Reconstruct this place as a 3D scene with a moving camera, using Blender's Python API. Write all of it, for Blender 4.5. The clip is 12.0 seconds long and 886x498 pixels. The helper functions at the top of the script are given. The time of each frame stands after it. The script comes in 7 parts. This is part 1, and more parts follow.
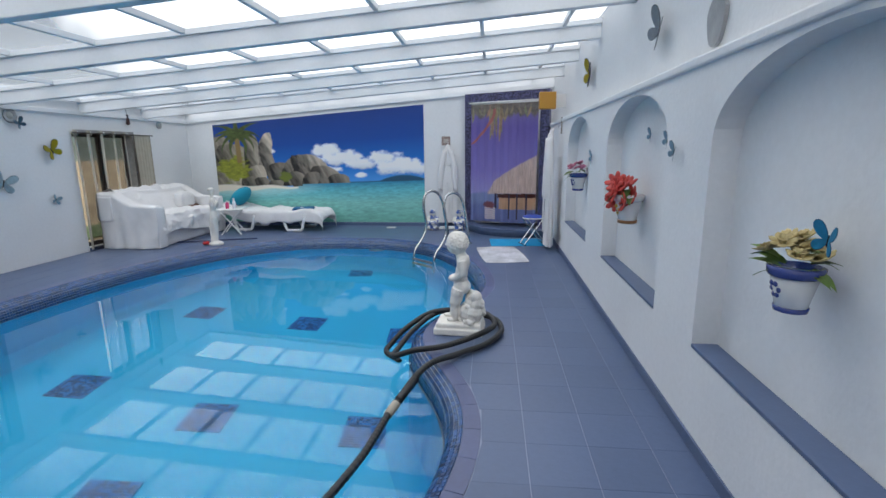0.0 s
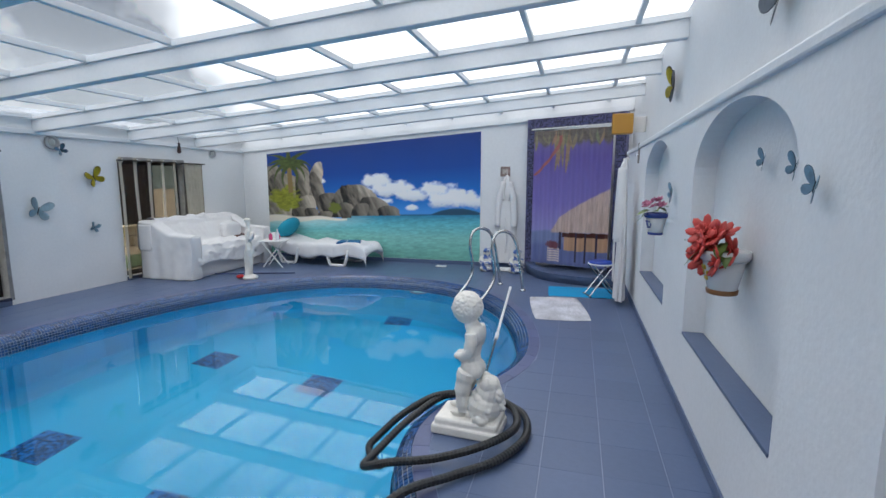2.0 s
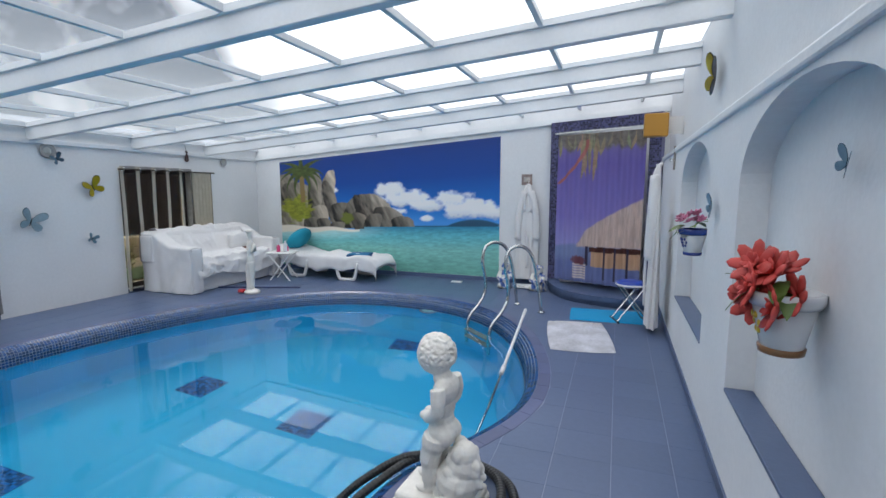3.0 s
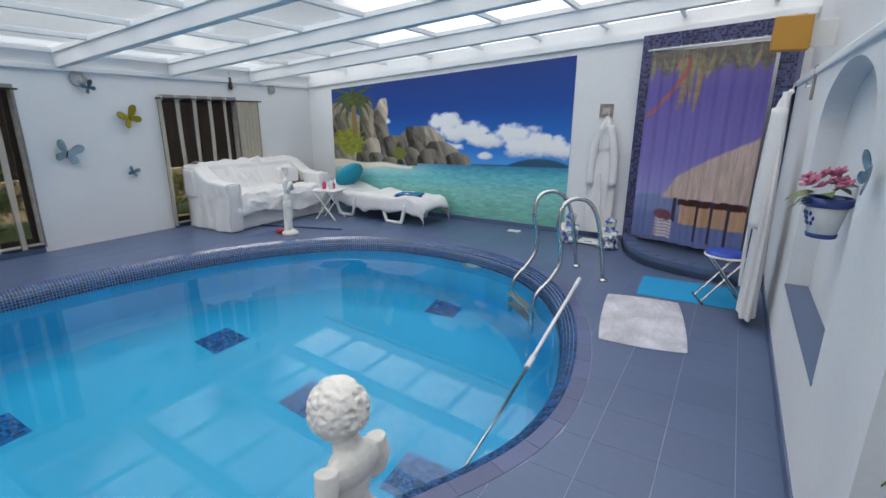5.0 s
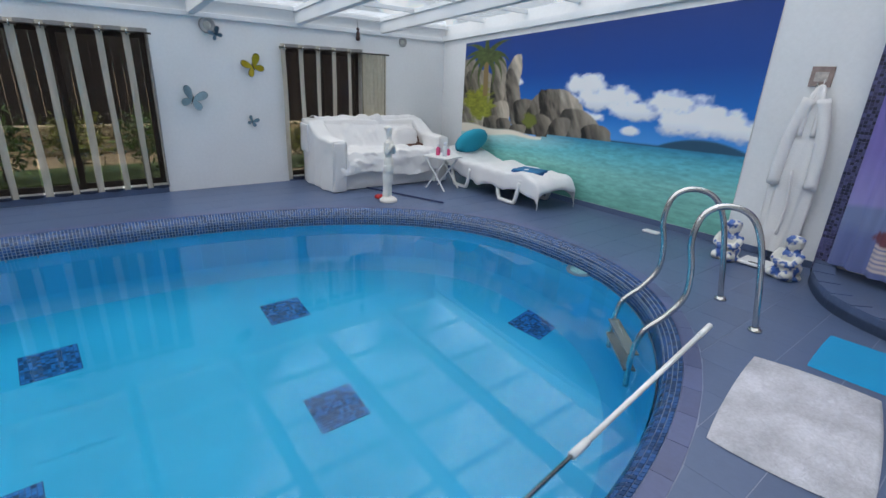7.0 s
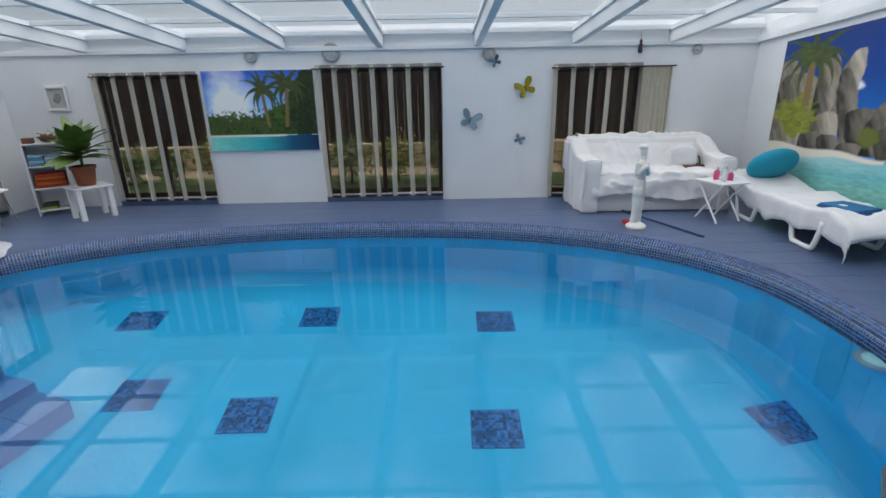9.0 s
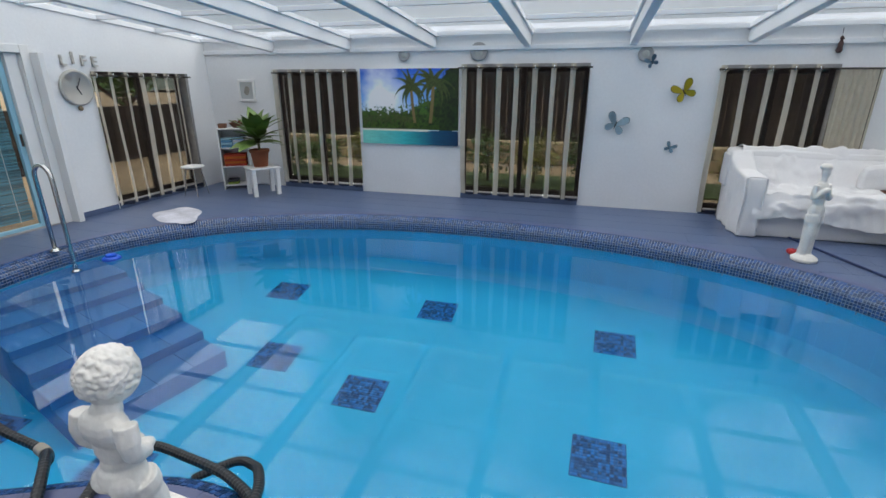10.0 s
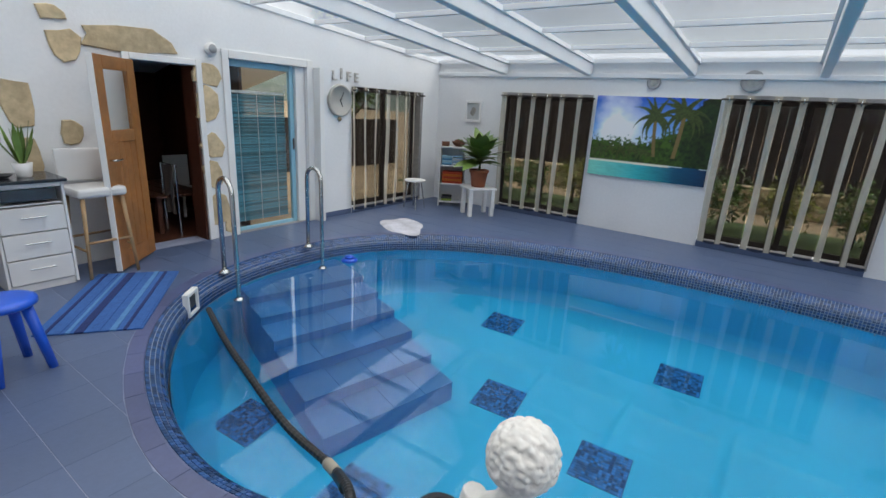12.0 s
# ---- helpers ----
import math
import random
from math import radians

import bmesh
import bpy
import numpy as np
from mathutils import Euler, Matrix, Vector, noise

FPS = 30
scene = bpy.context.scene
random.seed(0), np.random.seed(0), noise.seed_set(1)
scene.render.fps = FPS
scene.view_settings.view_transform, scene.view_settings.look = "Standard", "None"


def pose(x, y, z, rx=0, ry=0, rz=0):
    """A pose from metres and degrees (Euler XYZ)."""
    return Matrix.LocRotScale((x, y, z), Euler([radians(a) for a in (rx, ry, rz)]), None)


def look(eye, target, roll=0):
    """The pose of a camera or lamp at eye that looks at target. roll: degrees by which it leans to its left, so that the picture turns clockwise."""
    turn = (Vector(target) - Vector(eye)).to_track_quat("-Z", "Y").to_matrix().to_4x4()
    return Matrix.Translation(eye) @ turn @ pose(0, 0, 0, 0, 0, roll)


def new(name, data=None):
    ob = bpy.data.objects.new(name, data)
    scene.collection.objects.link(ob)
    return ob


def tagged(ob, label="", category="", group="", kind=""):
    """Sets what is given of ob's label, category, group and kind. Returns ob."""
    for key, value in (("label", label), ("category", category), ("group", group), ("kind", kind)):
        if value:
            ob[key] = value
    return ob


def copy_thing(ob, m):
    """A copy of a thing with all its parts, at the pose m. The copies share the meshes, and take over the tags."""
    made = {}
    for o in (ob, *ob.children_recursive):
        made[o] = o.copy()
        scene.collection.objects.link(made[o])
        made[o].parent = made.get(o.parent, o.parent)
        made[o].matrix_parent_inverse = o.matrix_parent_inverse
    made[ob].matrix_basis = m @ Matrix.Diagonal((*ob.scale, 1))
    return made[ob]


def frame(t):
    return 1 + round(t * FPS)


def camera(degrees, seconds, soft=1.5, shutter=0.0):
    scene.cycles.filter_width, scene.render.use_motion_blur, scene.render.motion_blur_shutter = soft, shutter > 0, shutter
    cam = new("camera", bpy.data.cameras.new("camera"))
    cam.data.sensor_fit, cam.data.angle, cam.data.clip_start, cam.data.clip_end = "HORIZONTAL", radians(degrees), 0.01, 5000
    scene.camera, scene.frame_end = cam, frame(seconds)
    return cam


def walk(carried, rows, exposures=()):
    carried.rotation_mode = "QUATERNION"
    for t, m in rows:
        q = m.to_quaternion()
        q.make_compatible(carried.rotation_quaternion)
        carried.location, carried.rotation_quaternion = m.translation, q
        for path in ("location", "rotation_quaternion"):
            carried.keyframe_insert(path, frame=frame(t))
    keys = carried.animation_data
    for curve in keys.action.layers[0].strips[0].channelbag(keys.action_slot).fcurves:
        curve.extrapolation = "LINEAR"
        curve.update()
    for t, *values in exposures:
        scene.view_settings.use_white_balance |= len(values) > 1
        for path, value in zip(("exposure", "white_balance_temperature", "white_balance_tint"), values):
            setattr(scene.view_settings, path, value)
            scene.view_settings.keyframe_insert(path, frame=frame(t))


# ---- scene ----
cam = camera(86.0, 12.0)
PATH = [
    (0, (6.328, 0.927, 1.514), (6.127, 2.875, 1.108), -0.57),
    (0.5, (6.429, 1.192, 1.536), (6.185, 3.141, 1.157), -0.74),
    (1, (6.542, 1.478, 1.527), (6.196, 3.419, 1.195), -1.11),
    (1.5, (6.668, 1.730, 1.539), (6.253, 3.664, 1.248), -0.15),
    (2, (6.659, 2.072, 1.502), (6.122, 3.979, 1.226), 0.07),
    (2.5, (6.735, 2.469, 1.514), (6.122, 4.356, 1.263), -0.42),
    (3, (6.815, 2.774, 1.517), (6.132, 4.637, 1.275), 0.01),
    (5, (6.947, 3.881, 1.598), (5.950, 5.531, 1.065), 0.42),
    (5.5, (6.949, 4.299, 1.523), (5.799, 5.828, 0.940), 0.81),
    (6, (6.842, 4.472, 1.572), (5.650, 5.954, 0.955), 1.22),
    (6.5, (6.839, 4.760, 1.534), (5.531, 6.129, 0.890), 2.44),
    (8.5, (7.091, 5.994, 1.624), (5.242, 6.331, 0.940), -0.69),
    (9, (7.051, 6.056, 1.561), (5.154, 6.068, 0.928), -1.08),
    (9.5, (7.041, 6.262, 1.592), (5.176, 5.953, 0.940), -1.80),
    (10, (6.996, 6.155, 1.636), (5.181, 5.622, 0.985), 0.11),
    (10.5, (7.056, 5.961, 1.644), (5.300, 5.256, 0.999), 1.45),
    (11, (7.086, 5.617, 1.697), (5.386, 4.796, 1.034), 2.45),
    (11.5, (7.134, 5.282, 1.640), (5.505, 4.311, 1.006), 2.94),
    (12, (6.990, 5.147, 1.586), (5.417, 4.051, 1.016), 3.27),
]
walk(cam, [(t, look(eye, target, roll)) for t, eye, target, roll in PATH],
     exposures=[(0, -2.28, 6500, 10), (3, -2.28, 6500, 10), (5.5, -2.22, 6800, 10), (6.5, -2.24, 6550, 10), (8.5, -2.24, 6600, 10), (12, -2.2, 6800, 10)])

# ---- daylight ----
world = bpy.data.worlds.new("sky")
scene.world = world
world.use_nodes = True
wn, wl = world.node_tree.nodes, world.node_tree.links
wn.clear()
sky = wn.new("ShaderNodeTexSky")
sky.sky_type, sky.sun_disc = "NISHITA", False
sky.sun_elevation, sky.sun_rotation = radians(58), radians(205)
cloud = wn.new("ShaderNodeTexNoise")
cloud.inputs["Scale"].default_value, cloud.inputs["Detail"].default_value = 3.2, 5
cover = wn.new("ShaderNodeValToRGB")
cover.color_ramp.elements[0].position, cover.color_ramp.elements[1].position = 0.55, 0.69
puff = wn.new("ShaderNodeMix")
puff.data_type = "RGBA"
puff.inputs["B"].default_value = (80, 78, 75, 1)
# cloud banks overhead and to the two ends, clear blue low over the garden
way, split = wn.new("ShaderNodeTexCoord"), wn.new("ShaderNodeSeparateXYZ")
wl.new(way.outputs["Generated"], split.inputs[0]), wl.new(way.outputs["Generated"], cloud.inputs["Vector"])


def sum_of(*pairs):
    """A chain of value times factor, added up."""
    out = None
    for socket, factor in pairs:
        m = wn.new("ShaderNodeMath")
        m.operation = "MULTIPLY_ADD"
        wl.new(socket, m.inputs[0])
        m.inputs[1].default_value, m.inputs[2].default_value = factor, 0.0
        if out is not None:
            wl.new(out, m.inputs[2])
        out = m.outputs[0]
    return out


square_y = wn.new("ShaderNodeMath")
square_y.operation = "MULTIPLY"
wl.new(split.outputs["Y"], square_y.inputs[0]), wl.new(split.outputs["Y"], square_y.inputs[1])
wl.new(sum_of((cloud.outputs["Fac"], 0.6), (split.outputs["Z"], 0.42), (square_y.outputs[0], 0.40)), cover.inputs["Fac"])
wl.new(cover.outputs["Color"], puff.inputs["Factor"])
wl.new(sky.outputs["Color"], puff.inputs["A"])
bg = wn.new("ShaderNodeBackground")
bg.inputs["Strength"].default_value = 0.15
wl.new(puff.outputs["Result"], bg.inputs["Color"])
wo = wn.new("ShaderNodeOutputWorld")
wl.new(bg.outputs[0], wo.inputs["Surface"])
sun = new("sun", bpy.data.lights.new("sun", "SUN"))
sun.data.energy, sun.data.angle, sun.data.color = 2.3, radians(6), (1, 0.94, 0.86)
sun.matrix_world = look((-6, 14, 20), (2, 5, 0))

# ---- materials ----
def material(name, color, rough=0.6, metal=0.0, grain=0.0, grain_scale=40.0, stain=0.0, stain_scale=2.0, bump=0.0, bump_scale=60.0,
             vary=0.0, spec=0.5, sheen=0.0, coat=0.0, island=False):
    """A surface with fine grain, broad stains, relief, and a shade of its own for each piece."""
    m = bpy.data.materials.new(name)
    m.use_nodes = True
    n, l = m.node_tree.nodes, m.node_tree.links
    b = n["Principled BSDF"]
    b.inputs["Roughness"].default_value, b.inputs["Metallic"].default_value = rough, metal
    b.inputs["Specular IOR Level"].default_value = spec
    b.inputs["Sheen Weight"].default_value, b.inputs["Coat Weight"].default_value = sheen, coat
    tc = n.new("ShaderNodeTexCoord")
    rgb = n.new("ShaderNodeRGB")
    rgb.outputs[0].default_value = (*color, 1)
    out = rgb.outputs[0]

    def shade(out, source, amount):
        mp = n.new("ShaderNodeMapRange")
        mp.inputs["From Min"].default_value, mp.inputs["From Max"].default_value = 0.25, 0.75
        mp.inputs["To Min"].default_value, mp.inputs["To Max"].default_value = 1 - amount, 1 + amount * 0.6
        l.new(source, mp.inputs["Value"])
        mul = n.new("ShaderNodeVectorMath")
        mul.operation = "SCALE"
        l.new(out, mul.inputs[0])
        l.new(mp.outputs[0], mul.inputs["Scale"])
        return mul.outputs[0]

    def noise_tex(scale, detail=4):
        t = n.new("ShaderNodeTexNoise")
        t.inputs["Scale"].default_value, t.inputs["Detail"].default_value = scale, detail
        l.new(tc.outputs["Object"], t.inputs["Vector"])
        return t.outputs["Fac"]

    if grain:
        out = shade(out, noise_tex(grain_scale), grain)
    if stain:
        s = noise_tex(stain_scale, 6)
        out = shade(out, s, stain)
        mr = n.new("ShaderNodeMapRange")
        mr.inputs["To Min"].default_value, mr.inputs["To Max"].default_value = rough * 0.8, min(1, rough * 1.2)
        l.new(s, mr.inputs["Value"])
        l.new(mr.outputs[0], b.inputs["Roughness"])
    if vary:
        src = n.new("ShaderNodeNewGeometry").outputs["Random Per Island"] if island else n.new("ShaderNodeObjectInfo").outputs["Random"]
        out = shade(out, src, vary)
    l.new(out, b.inputs["Base Color"])
    if bump:
        bp = n.new("ShaderNodeBump")
        bp.inputs["Strength"].default_value, bp.inputs["Distance"].default_value = bump, 0.01
        l.new(noise_tex(bump_scale, 5), bp.inputs["Height"])
        l.new(bp.outputs[0], b.inputs["Normal"])
    return m


WHITE_WALL = material("white_plaster", (0.78, 0.79, 0.80), 0.75, grain=0.03, grain_scale=30, stain=0.05, stain_scale=1.3, bump=0.15, bump_scale=45)
BEAM_PAINT = material("white_beam_paint", (0.76, 0.78, 0.80), 0.45, grain=0.03, stain=0.06, stain_scale=2, bump=0.06)
TRIM = material("white_trim", (0.78, 0.78, 0.77), 0.5, stain=0.05)
FLOOR_TILE = material("blue_floor_tile", (0.086, 0.124, 0.224), 0.38, grain=0.06, grain_scale=25, stain=0.05, stain_scale=1.2, bump=0.05, vary=0.05)
GROUT = material("pale_grout", (0.26, 0.29, 0.40), 0.8, grain=0.2, grain_scale=9)
RIM_TILE = material("grey_blue_rim_tile", (0.085, 0.105, 0.22), 0.35, grain=0.08, stain=0.12, stain_scale=6, vary=0.12)
MOSAIC = material("blue_glass_mosaic", (0.026, 0.082, 0.23), 0.22, grain=0.1, vary=0.45, island=True, bump=0.03)
MOSAIC_JOINT = material("mosaic_joint", (0.30, 0.36, 0.45), 0.8, grain=0.1)
MOSAIC_DEEP = material("deep_blue_mosaic", (0.008, 0.15, 0.42), 0.3, vary=0.6, island=True)
POOL_WALL = material("pool_wall_blue", (0.014, 0.36, 0.64), 0.5, stain=0.06, vary=0.08, island=True)
POOL_FLOOR = material("pool_floor_blue", (0.008, 0.46, 0.75), 0.5, stain=0.06, stain_scale=1.2)
STEP_TILE = material("step_tile_blue", (0.035, 0.18, 0.44), 0.4, stain=0.1, vary=0.08)
STEEL = material("steel", (0.62, 0.62, 0.60), 0.22, metal=1, grain=0.05, stain=0.12, stain_scale=9)
WHITE_PLASTIC = material("white_plastic", (0.8, 0.8, 0.79), 0.35, stain=0.05)
WHITE_CLOTH = material("white_cloth", (0.78, 0.77, 0.77), 0.95, grain=0.05, grain_scale=90, stain=0.05, bump=0.35, bump_scale=160, sheen=0.2)
PLASTER_FIG = material("painted_plaster", (0.78, 0.75, 0.70), 0.6, grain=0.06, stain=0.12, stain_scale=7, bump=0.2, bump_scale=50)
BLACK_RUBBER = material("black_rubber", (0.015, 0.016, 0.018), 0.45, stain=0.2, stain_scale=10)
WOOD_DOOR = material("orange_pine", (0.36, 0.15, 0.045), 0.4, grain=0.18, grain_scale=18, stain=0.25, stain_scale=4, bump=0.08)
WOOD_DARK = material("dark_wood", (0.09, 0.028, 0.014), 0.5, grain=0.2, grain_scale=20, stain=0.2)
WOOD_PALE = material("pale_wood", (0.42, 0.27, 0.14), 0.5, grain=0.15, grain_scale=25, stain=0.15)
STONE = material("ochre_stone", (0.58, 0.46, 0.29), 0.85, grain=0.2, grain_scale=22, stain=0.3, stain_scale=3, bump=0.6, bump_scale=18, vary=0.15)
DARK_FRAME = material("dark_bronze_frame", (0.05, 0.042, 0.036), 0.45, stain=0.1)
WALL_JOINT = material("wall_inner", (0.6, 0.6, 0.6), 0.8, stain=0.05)

# water: a clear refracting surface with faint ripples
WATER = bpy.data.materials.new("pool_water")
WATER.use_nodes = True
_b = WATER.node_tree.nodes["Principled BSDF"]
_b.inputs["Base Color"].default_value = (0.80, 0.96, 1, 1)
_b.inputs["Roughness"].default_value, _b.inputs["IOR"].default_value, _b.inputs["Transmission Weight"].default_value = 0.0, 1.33, 1
_n = WATER.node_tree.nodes.new("ShaderNodeTexNoise")
_n.inputs["Scale"].default_value, _n.inputs["Detail"].default_value = 1.6, 2
_c = WATER.node_tree.nodes.new("ShaderNodeTexCoord")
_p = WATER.node_tree.nodes.new("ShaderNodeBump")
_p.inputs["Strength"].default_value, _p.inputs["Distance"].default_value = 0.025, 0.012
WATER.node_tree.links.new(_c.outputs["Object"], _n.inputs["Vector"])
WATER.node_tree.links.new(_n.outputs["Fac"], _p.inputs["Height"])
WATER.node_tree.links.new(_p.outputs[0], _b.inputs["Normal"])

GLASS = bpy.data.materials.new("clear_glass")
GLASS.use_nodes = True
_g, _k = GLASS.node_tree.nodes, GLASS.node_tree.links
_g.clear()
_t, _s, _m, _o = (_g.new("ShaderNodeBsdfTransparent"), _g.new("ShaderNodeBsdfGlossy"), _g.new("ShaderNodeMixShader"), _g.new("ShaderNodeOutputMaterial"))
_s.inputs["Roughness"].default_value = 0.02
_t.inputs["Color"].default_value = (0.93, 0.95, 0.95, 1)
_m.inputs[0].default_value = 0.045
_k.new(_t.outputs[0], _m.inputs[1]), _k.new(_s.outputs[0], _m.inputs[2]), _k.new(_m.outputs[0], _o.inputs["Surface"])

# roof sheets: ribbed, milky polycarbonate
SHEET = bpy.data.materials.new("milky_polycarbonate")
SHEET.use_nodes = True
_g, _k = SHEET.node_tree.nodes, SHEET.node_tree.links
_g.clear()
_t, _d, _s = _g.new("ShaderNodeBsdfTransparent"), _g.new("ShaderNodeBsdfTranslucent"), _g.new("ShaderNodeBsdfGlossy")
_m, _m2, _o = _g.new("ShaderNodeMixShader"), _g.new("ShaderNodeMixShader"), _g.new("ShaderNodeOutputMaterial")
_t.inputs["Color"].default_value, _d.inputs["Color"].default_value = (0.93, 0.96, 1, 1), (0.85, 0.9, 0.95, 1)
_s.inputs["Roughness"].default_value = 0.25
_m.inputs[0].default_value, _m2.inputs[0].default_value = 0.30, 0.06
_w = _g.new("ShaderNodeTexNoise")
_w.inputs["Scale"].default_value = 1.4
_r = _g.new("ShaderNodeMapRange")
_r.inputs["From Min"].default_value, _r.inputs["From Max"].default_value = 0.3, 0.7
_r.inputs["To Min"].default_value, _r.inputs["To Max"].default_value = 0.04, 0.15
_k.new(_w.outputs["Fac"], _r.inputs["Value"]), _k.new(_r.outputs[0], _m.inputs[0])
_k.new(_t.outputs[0], _m.inputs[1]), _k.new(_d.outputs[0], _m.inputs[2])
_k.new(_m.outputs[0], _m2.inputs[1]), _k.new(_s.outputs[0], _m2.inputs[2]), _k.new(_m2.outputs[0], _o.inputs["Surface"])


# ---- building helpers ----
def finish(bm, smooth=False):
    bmesh.ops.recalc_face_normals(bm, faces=bm.faces)
    me = bpy.data.meshes.new("mesh")
    bm.to_mesh(me)
    bm.free()
    if smooth:
        me.shade_smooth()
    return me


def part(name, bm, mat, parent=None, label="", smooth=False):
    """Links a bmesh as one mesh object, under a thing or a part."""
    me = finish(bm, smooth)
    me.materials.append(mat)
    ob = new(name, me)
    if parent is not None:
        ob.parent = parent
    return tagged(ob, label)


def thing(name, at, label, category, group="", turn=0.0):
    ob = new(name)
    ob.matrix_basis = pose(*at, 0, 0, turn)
    ob.empty_display_size = 0.1
    return tagged(ob, label, category, group)


def structure(ob, label="", category=""):
    return tagged(ob, label, category, kind="structure")


def box(bm, x0, y0, z0, x1, y1, z1, bevel=0.0, m=None):
    mat = Matrix.LocRotScale(((x0 + x1) / 2, (y0 + y1) / 2, (z0 + z1) / 2), None, (abs(x1 - x0), abs(y1 - y0), abs(z1 - z0)))
    r = bmesh.ops.create_cube(bm, size=1, matrix=(m @ mat) if m else mat)
    if bevel:
        edges = list({e for v in r["verts"] for e in v.link_edges})
        bmesh.ops.bevel(bm, geom=edges, offset=bevel, segments=2, affect="EDGES", profile=0.5)
    return bm


def cube(*a, bevel=0.0, m=None):
    return box(bmesh.new(), *a, bevel=bevel, m=m)


def tube(bm, pts, r, seg=10, closed=False, cap=True):
    """A pipe along points; r is one radius or one for each point."""
    pts = [Vector(p) for p in pts]
    rs = r if isinstance(r, (list, tuple)) else [r] * len(pts)
    rings, up = [], None
    for i, p in enumerate(pts):
        a = pts[(i - 1) % len(pts)] if closed or i else p
        b = pts[(i + 1) % len(pts)] if closed or i < len(pts) - 1 else p
        d = (b - a).normalized()
        if up is None:
            up = d.orthogonal().normalized()
        up = (up - d * up.dot(d)).normalized()
        side = d.cross(up)
        rings.append([bm.verts.new(p + rs[i] * (math.cos(q) * up + math.sin(q) * side)) for q in [2 * math.pi * k / seg for k in range(seg)]])
    n = len(rings)
    for i in range(n if closed else n - 1):
        a, b = rings[i], rings[(i + 1) % n]
        for k in range(seg):
            bm.faces.new((a[k], a[(k + 1) % seg], b[(k + 1) % seg], b[k]))
    if cap and not closed:
        bm.faces.new(rings[0][::-1]), bm.faces.new(rings[-1])
    return bm


def pipe(pts, r, seg=10, closed=False):
    return tube(bmesh.new(), pts, r, seg, closed)


def smooth_line(pts, steps=8, closed=False):
    """A Catmull-Rom line through a few points."""
    pts = [Vector(p) for p in pts]
    out, n = [], len(pts)
    for i in range(n if closed else n - 1):
        p0, p1, p2, p3 = (pts[(i + k) % n] if closed else pts[min(max(i + k, 0), n - 1)] for k in (-1, 0, 1, 2))
        for s in range(steps):
            t = s / steps
            out.append(0.5 * (2 * p1 + (p2 - p0) * t + (2 * p0 - 5 * p1 + 4 * p2 - p3) * t * t + (3 * p1 - p0 - 3 * p2 + p3) * t ** 3))
    if not closed:
        out.append(pts[-1])
    return out


def lathe(bm, profile, seg=20, at=(0, 0, 0), sx=1.0, sy=1.0):
    rings = [[bm.verts.new((at[0] + sx * r * math.cos(2 * math.pi * k / seg), at[1] + sy * r * math.sin(2 * math.pi * k / seg), at[2] + z))
              for k in range(seg)] for r, z in profile]
    for a, b in zip(rings, rings[1:]):
        for k in range(seg):
            bm.faces.new((a[k], a[(k + 1) % seg], b[(k + 1) % seg], b[k]))
    bm.faces.new(rings[0][::-1]), bm.faces.new(rings[-1])
    return bm


def ball(bm, at, r, seg=10, stretch=(1, 1, 1), turn=None):
    m = Matrix.Translation(at) @ (turn or Matrix()) @ Matrix.Diagonal((r * stretch[0], r * stretch[1], r * stretch[2], 1))
    n = max(5, seg * 2 // 3)
    lo, hi = bm.verts.new(m @ Vector((0, 0, -1))), bm.verts.new(m @ Vector((0, 0, 1)))
    rows = [[bm.verts.new(m @ Vector((math.sin(b) * math.cos(a), math.sin(b) * math.sin(a), -math.cos(b)))) for a in [2 * math.pi * k / seg for k in range(seg)]]
            for b in [math.pi * (j + 1) / n for j in range(n - 1)]]
    for k in range(seg):
        bm.faces.new((lo, rows[0][(k + 1) % seg], rows[0][k])), bm.faces.new((hi, rows[-1][k], rows[-1][(k + 1) % seg]))
        for a, b in zip(rows, rows[1:]):
            bm.faces.new((a[k], a[(k + 1) % seg], b[(k + 1) % seg], b[k]))
    return bm


def prism(bm, pts, z0, z1, axis="z", at=0.0):
    """A flat outline with depth. axis: the way that it is drawn out."""
    def put(u, v, w):
        return {"z": (u, v, w), "x": (w, u, v), "y": (u, w, v)}[axis]
    lo, hi = [bm.verts.new(put(u, v, z0)) for u, v in pts], [bm.verts.new(put(u, v, z1)) for u, v in pts]
    n = len(pts)
    for i in range(n):
        bm.faces.new((lo[i], lo[(i + 1) % n], hi[(i + 1) % n], hi[i]))
    bm.faces.new(lo[::-1]), bm.faces.new(hi)
    return bm


def heights(bm, nx, ny, fn, thick=0.0):
    """A sheet of nx by ny cells; fn(u, v) gives the place for u, v in 0..1."""
    g = [[bm.verts.new(fn(i / nx, j / ny)) for j in range(ny + 1)] for i in range(nx + 1)]
    fs = [bm.faces.new((g[i][j], g[i + 1][j], g[i + 1][j + 1], g[i][j + 1])) for i in range(nx) for j in range(ny)]
    if thick:
        bmesh.ops.recalc_face_normals(bm, faces=bm.faces)
        bmesh.ops.solidify(bm, geom=fs, thickness=thick)
    return bm


# ---- plan: x to the pool wall with niches, y to the beach mural ----
XR, YB = 7.36, 10.52              # niche wall, mural wall
WATER_Z, POOL_Z = -0.17, -1.45


def roof_z(x):
    """Underside of the beams."""
    return 2.13 + 0.075 * x


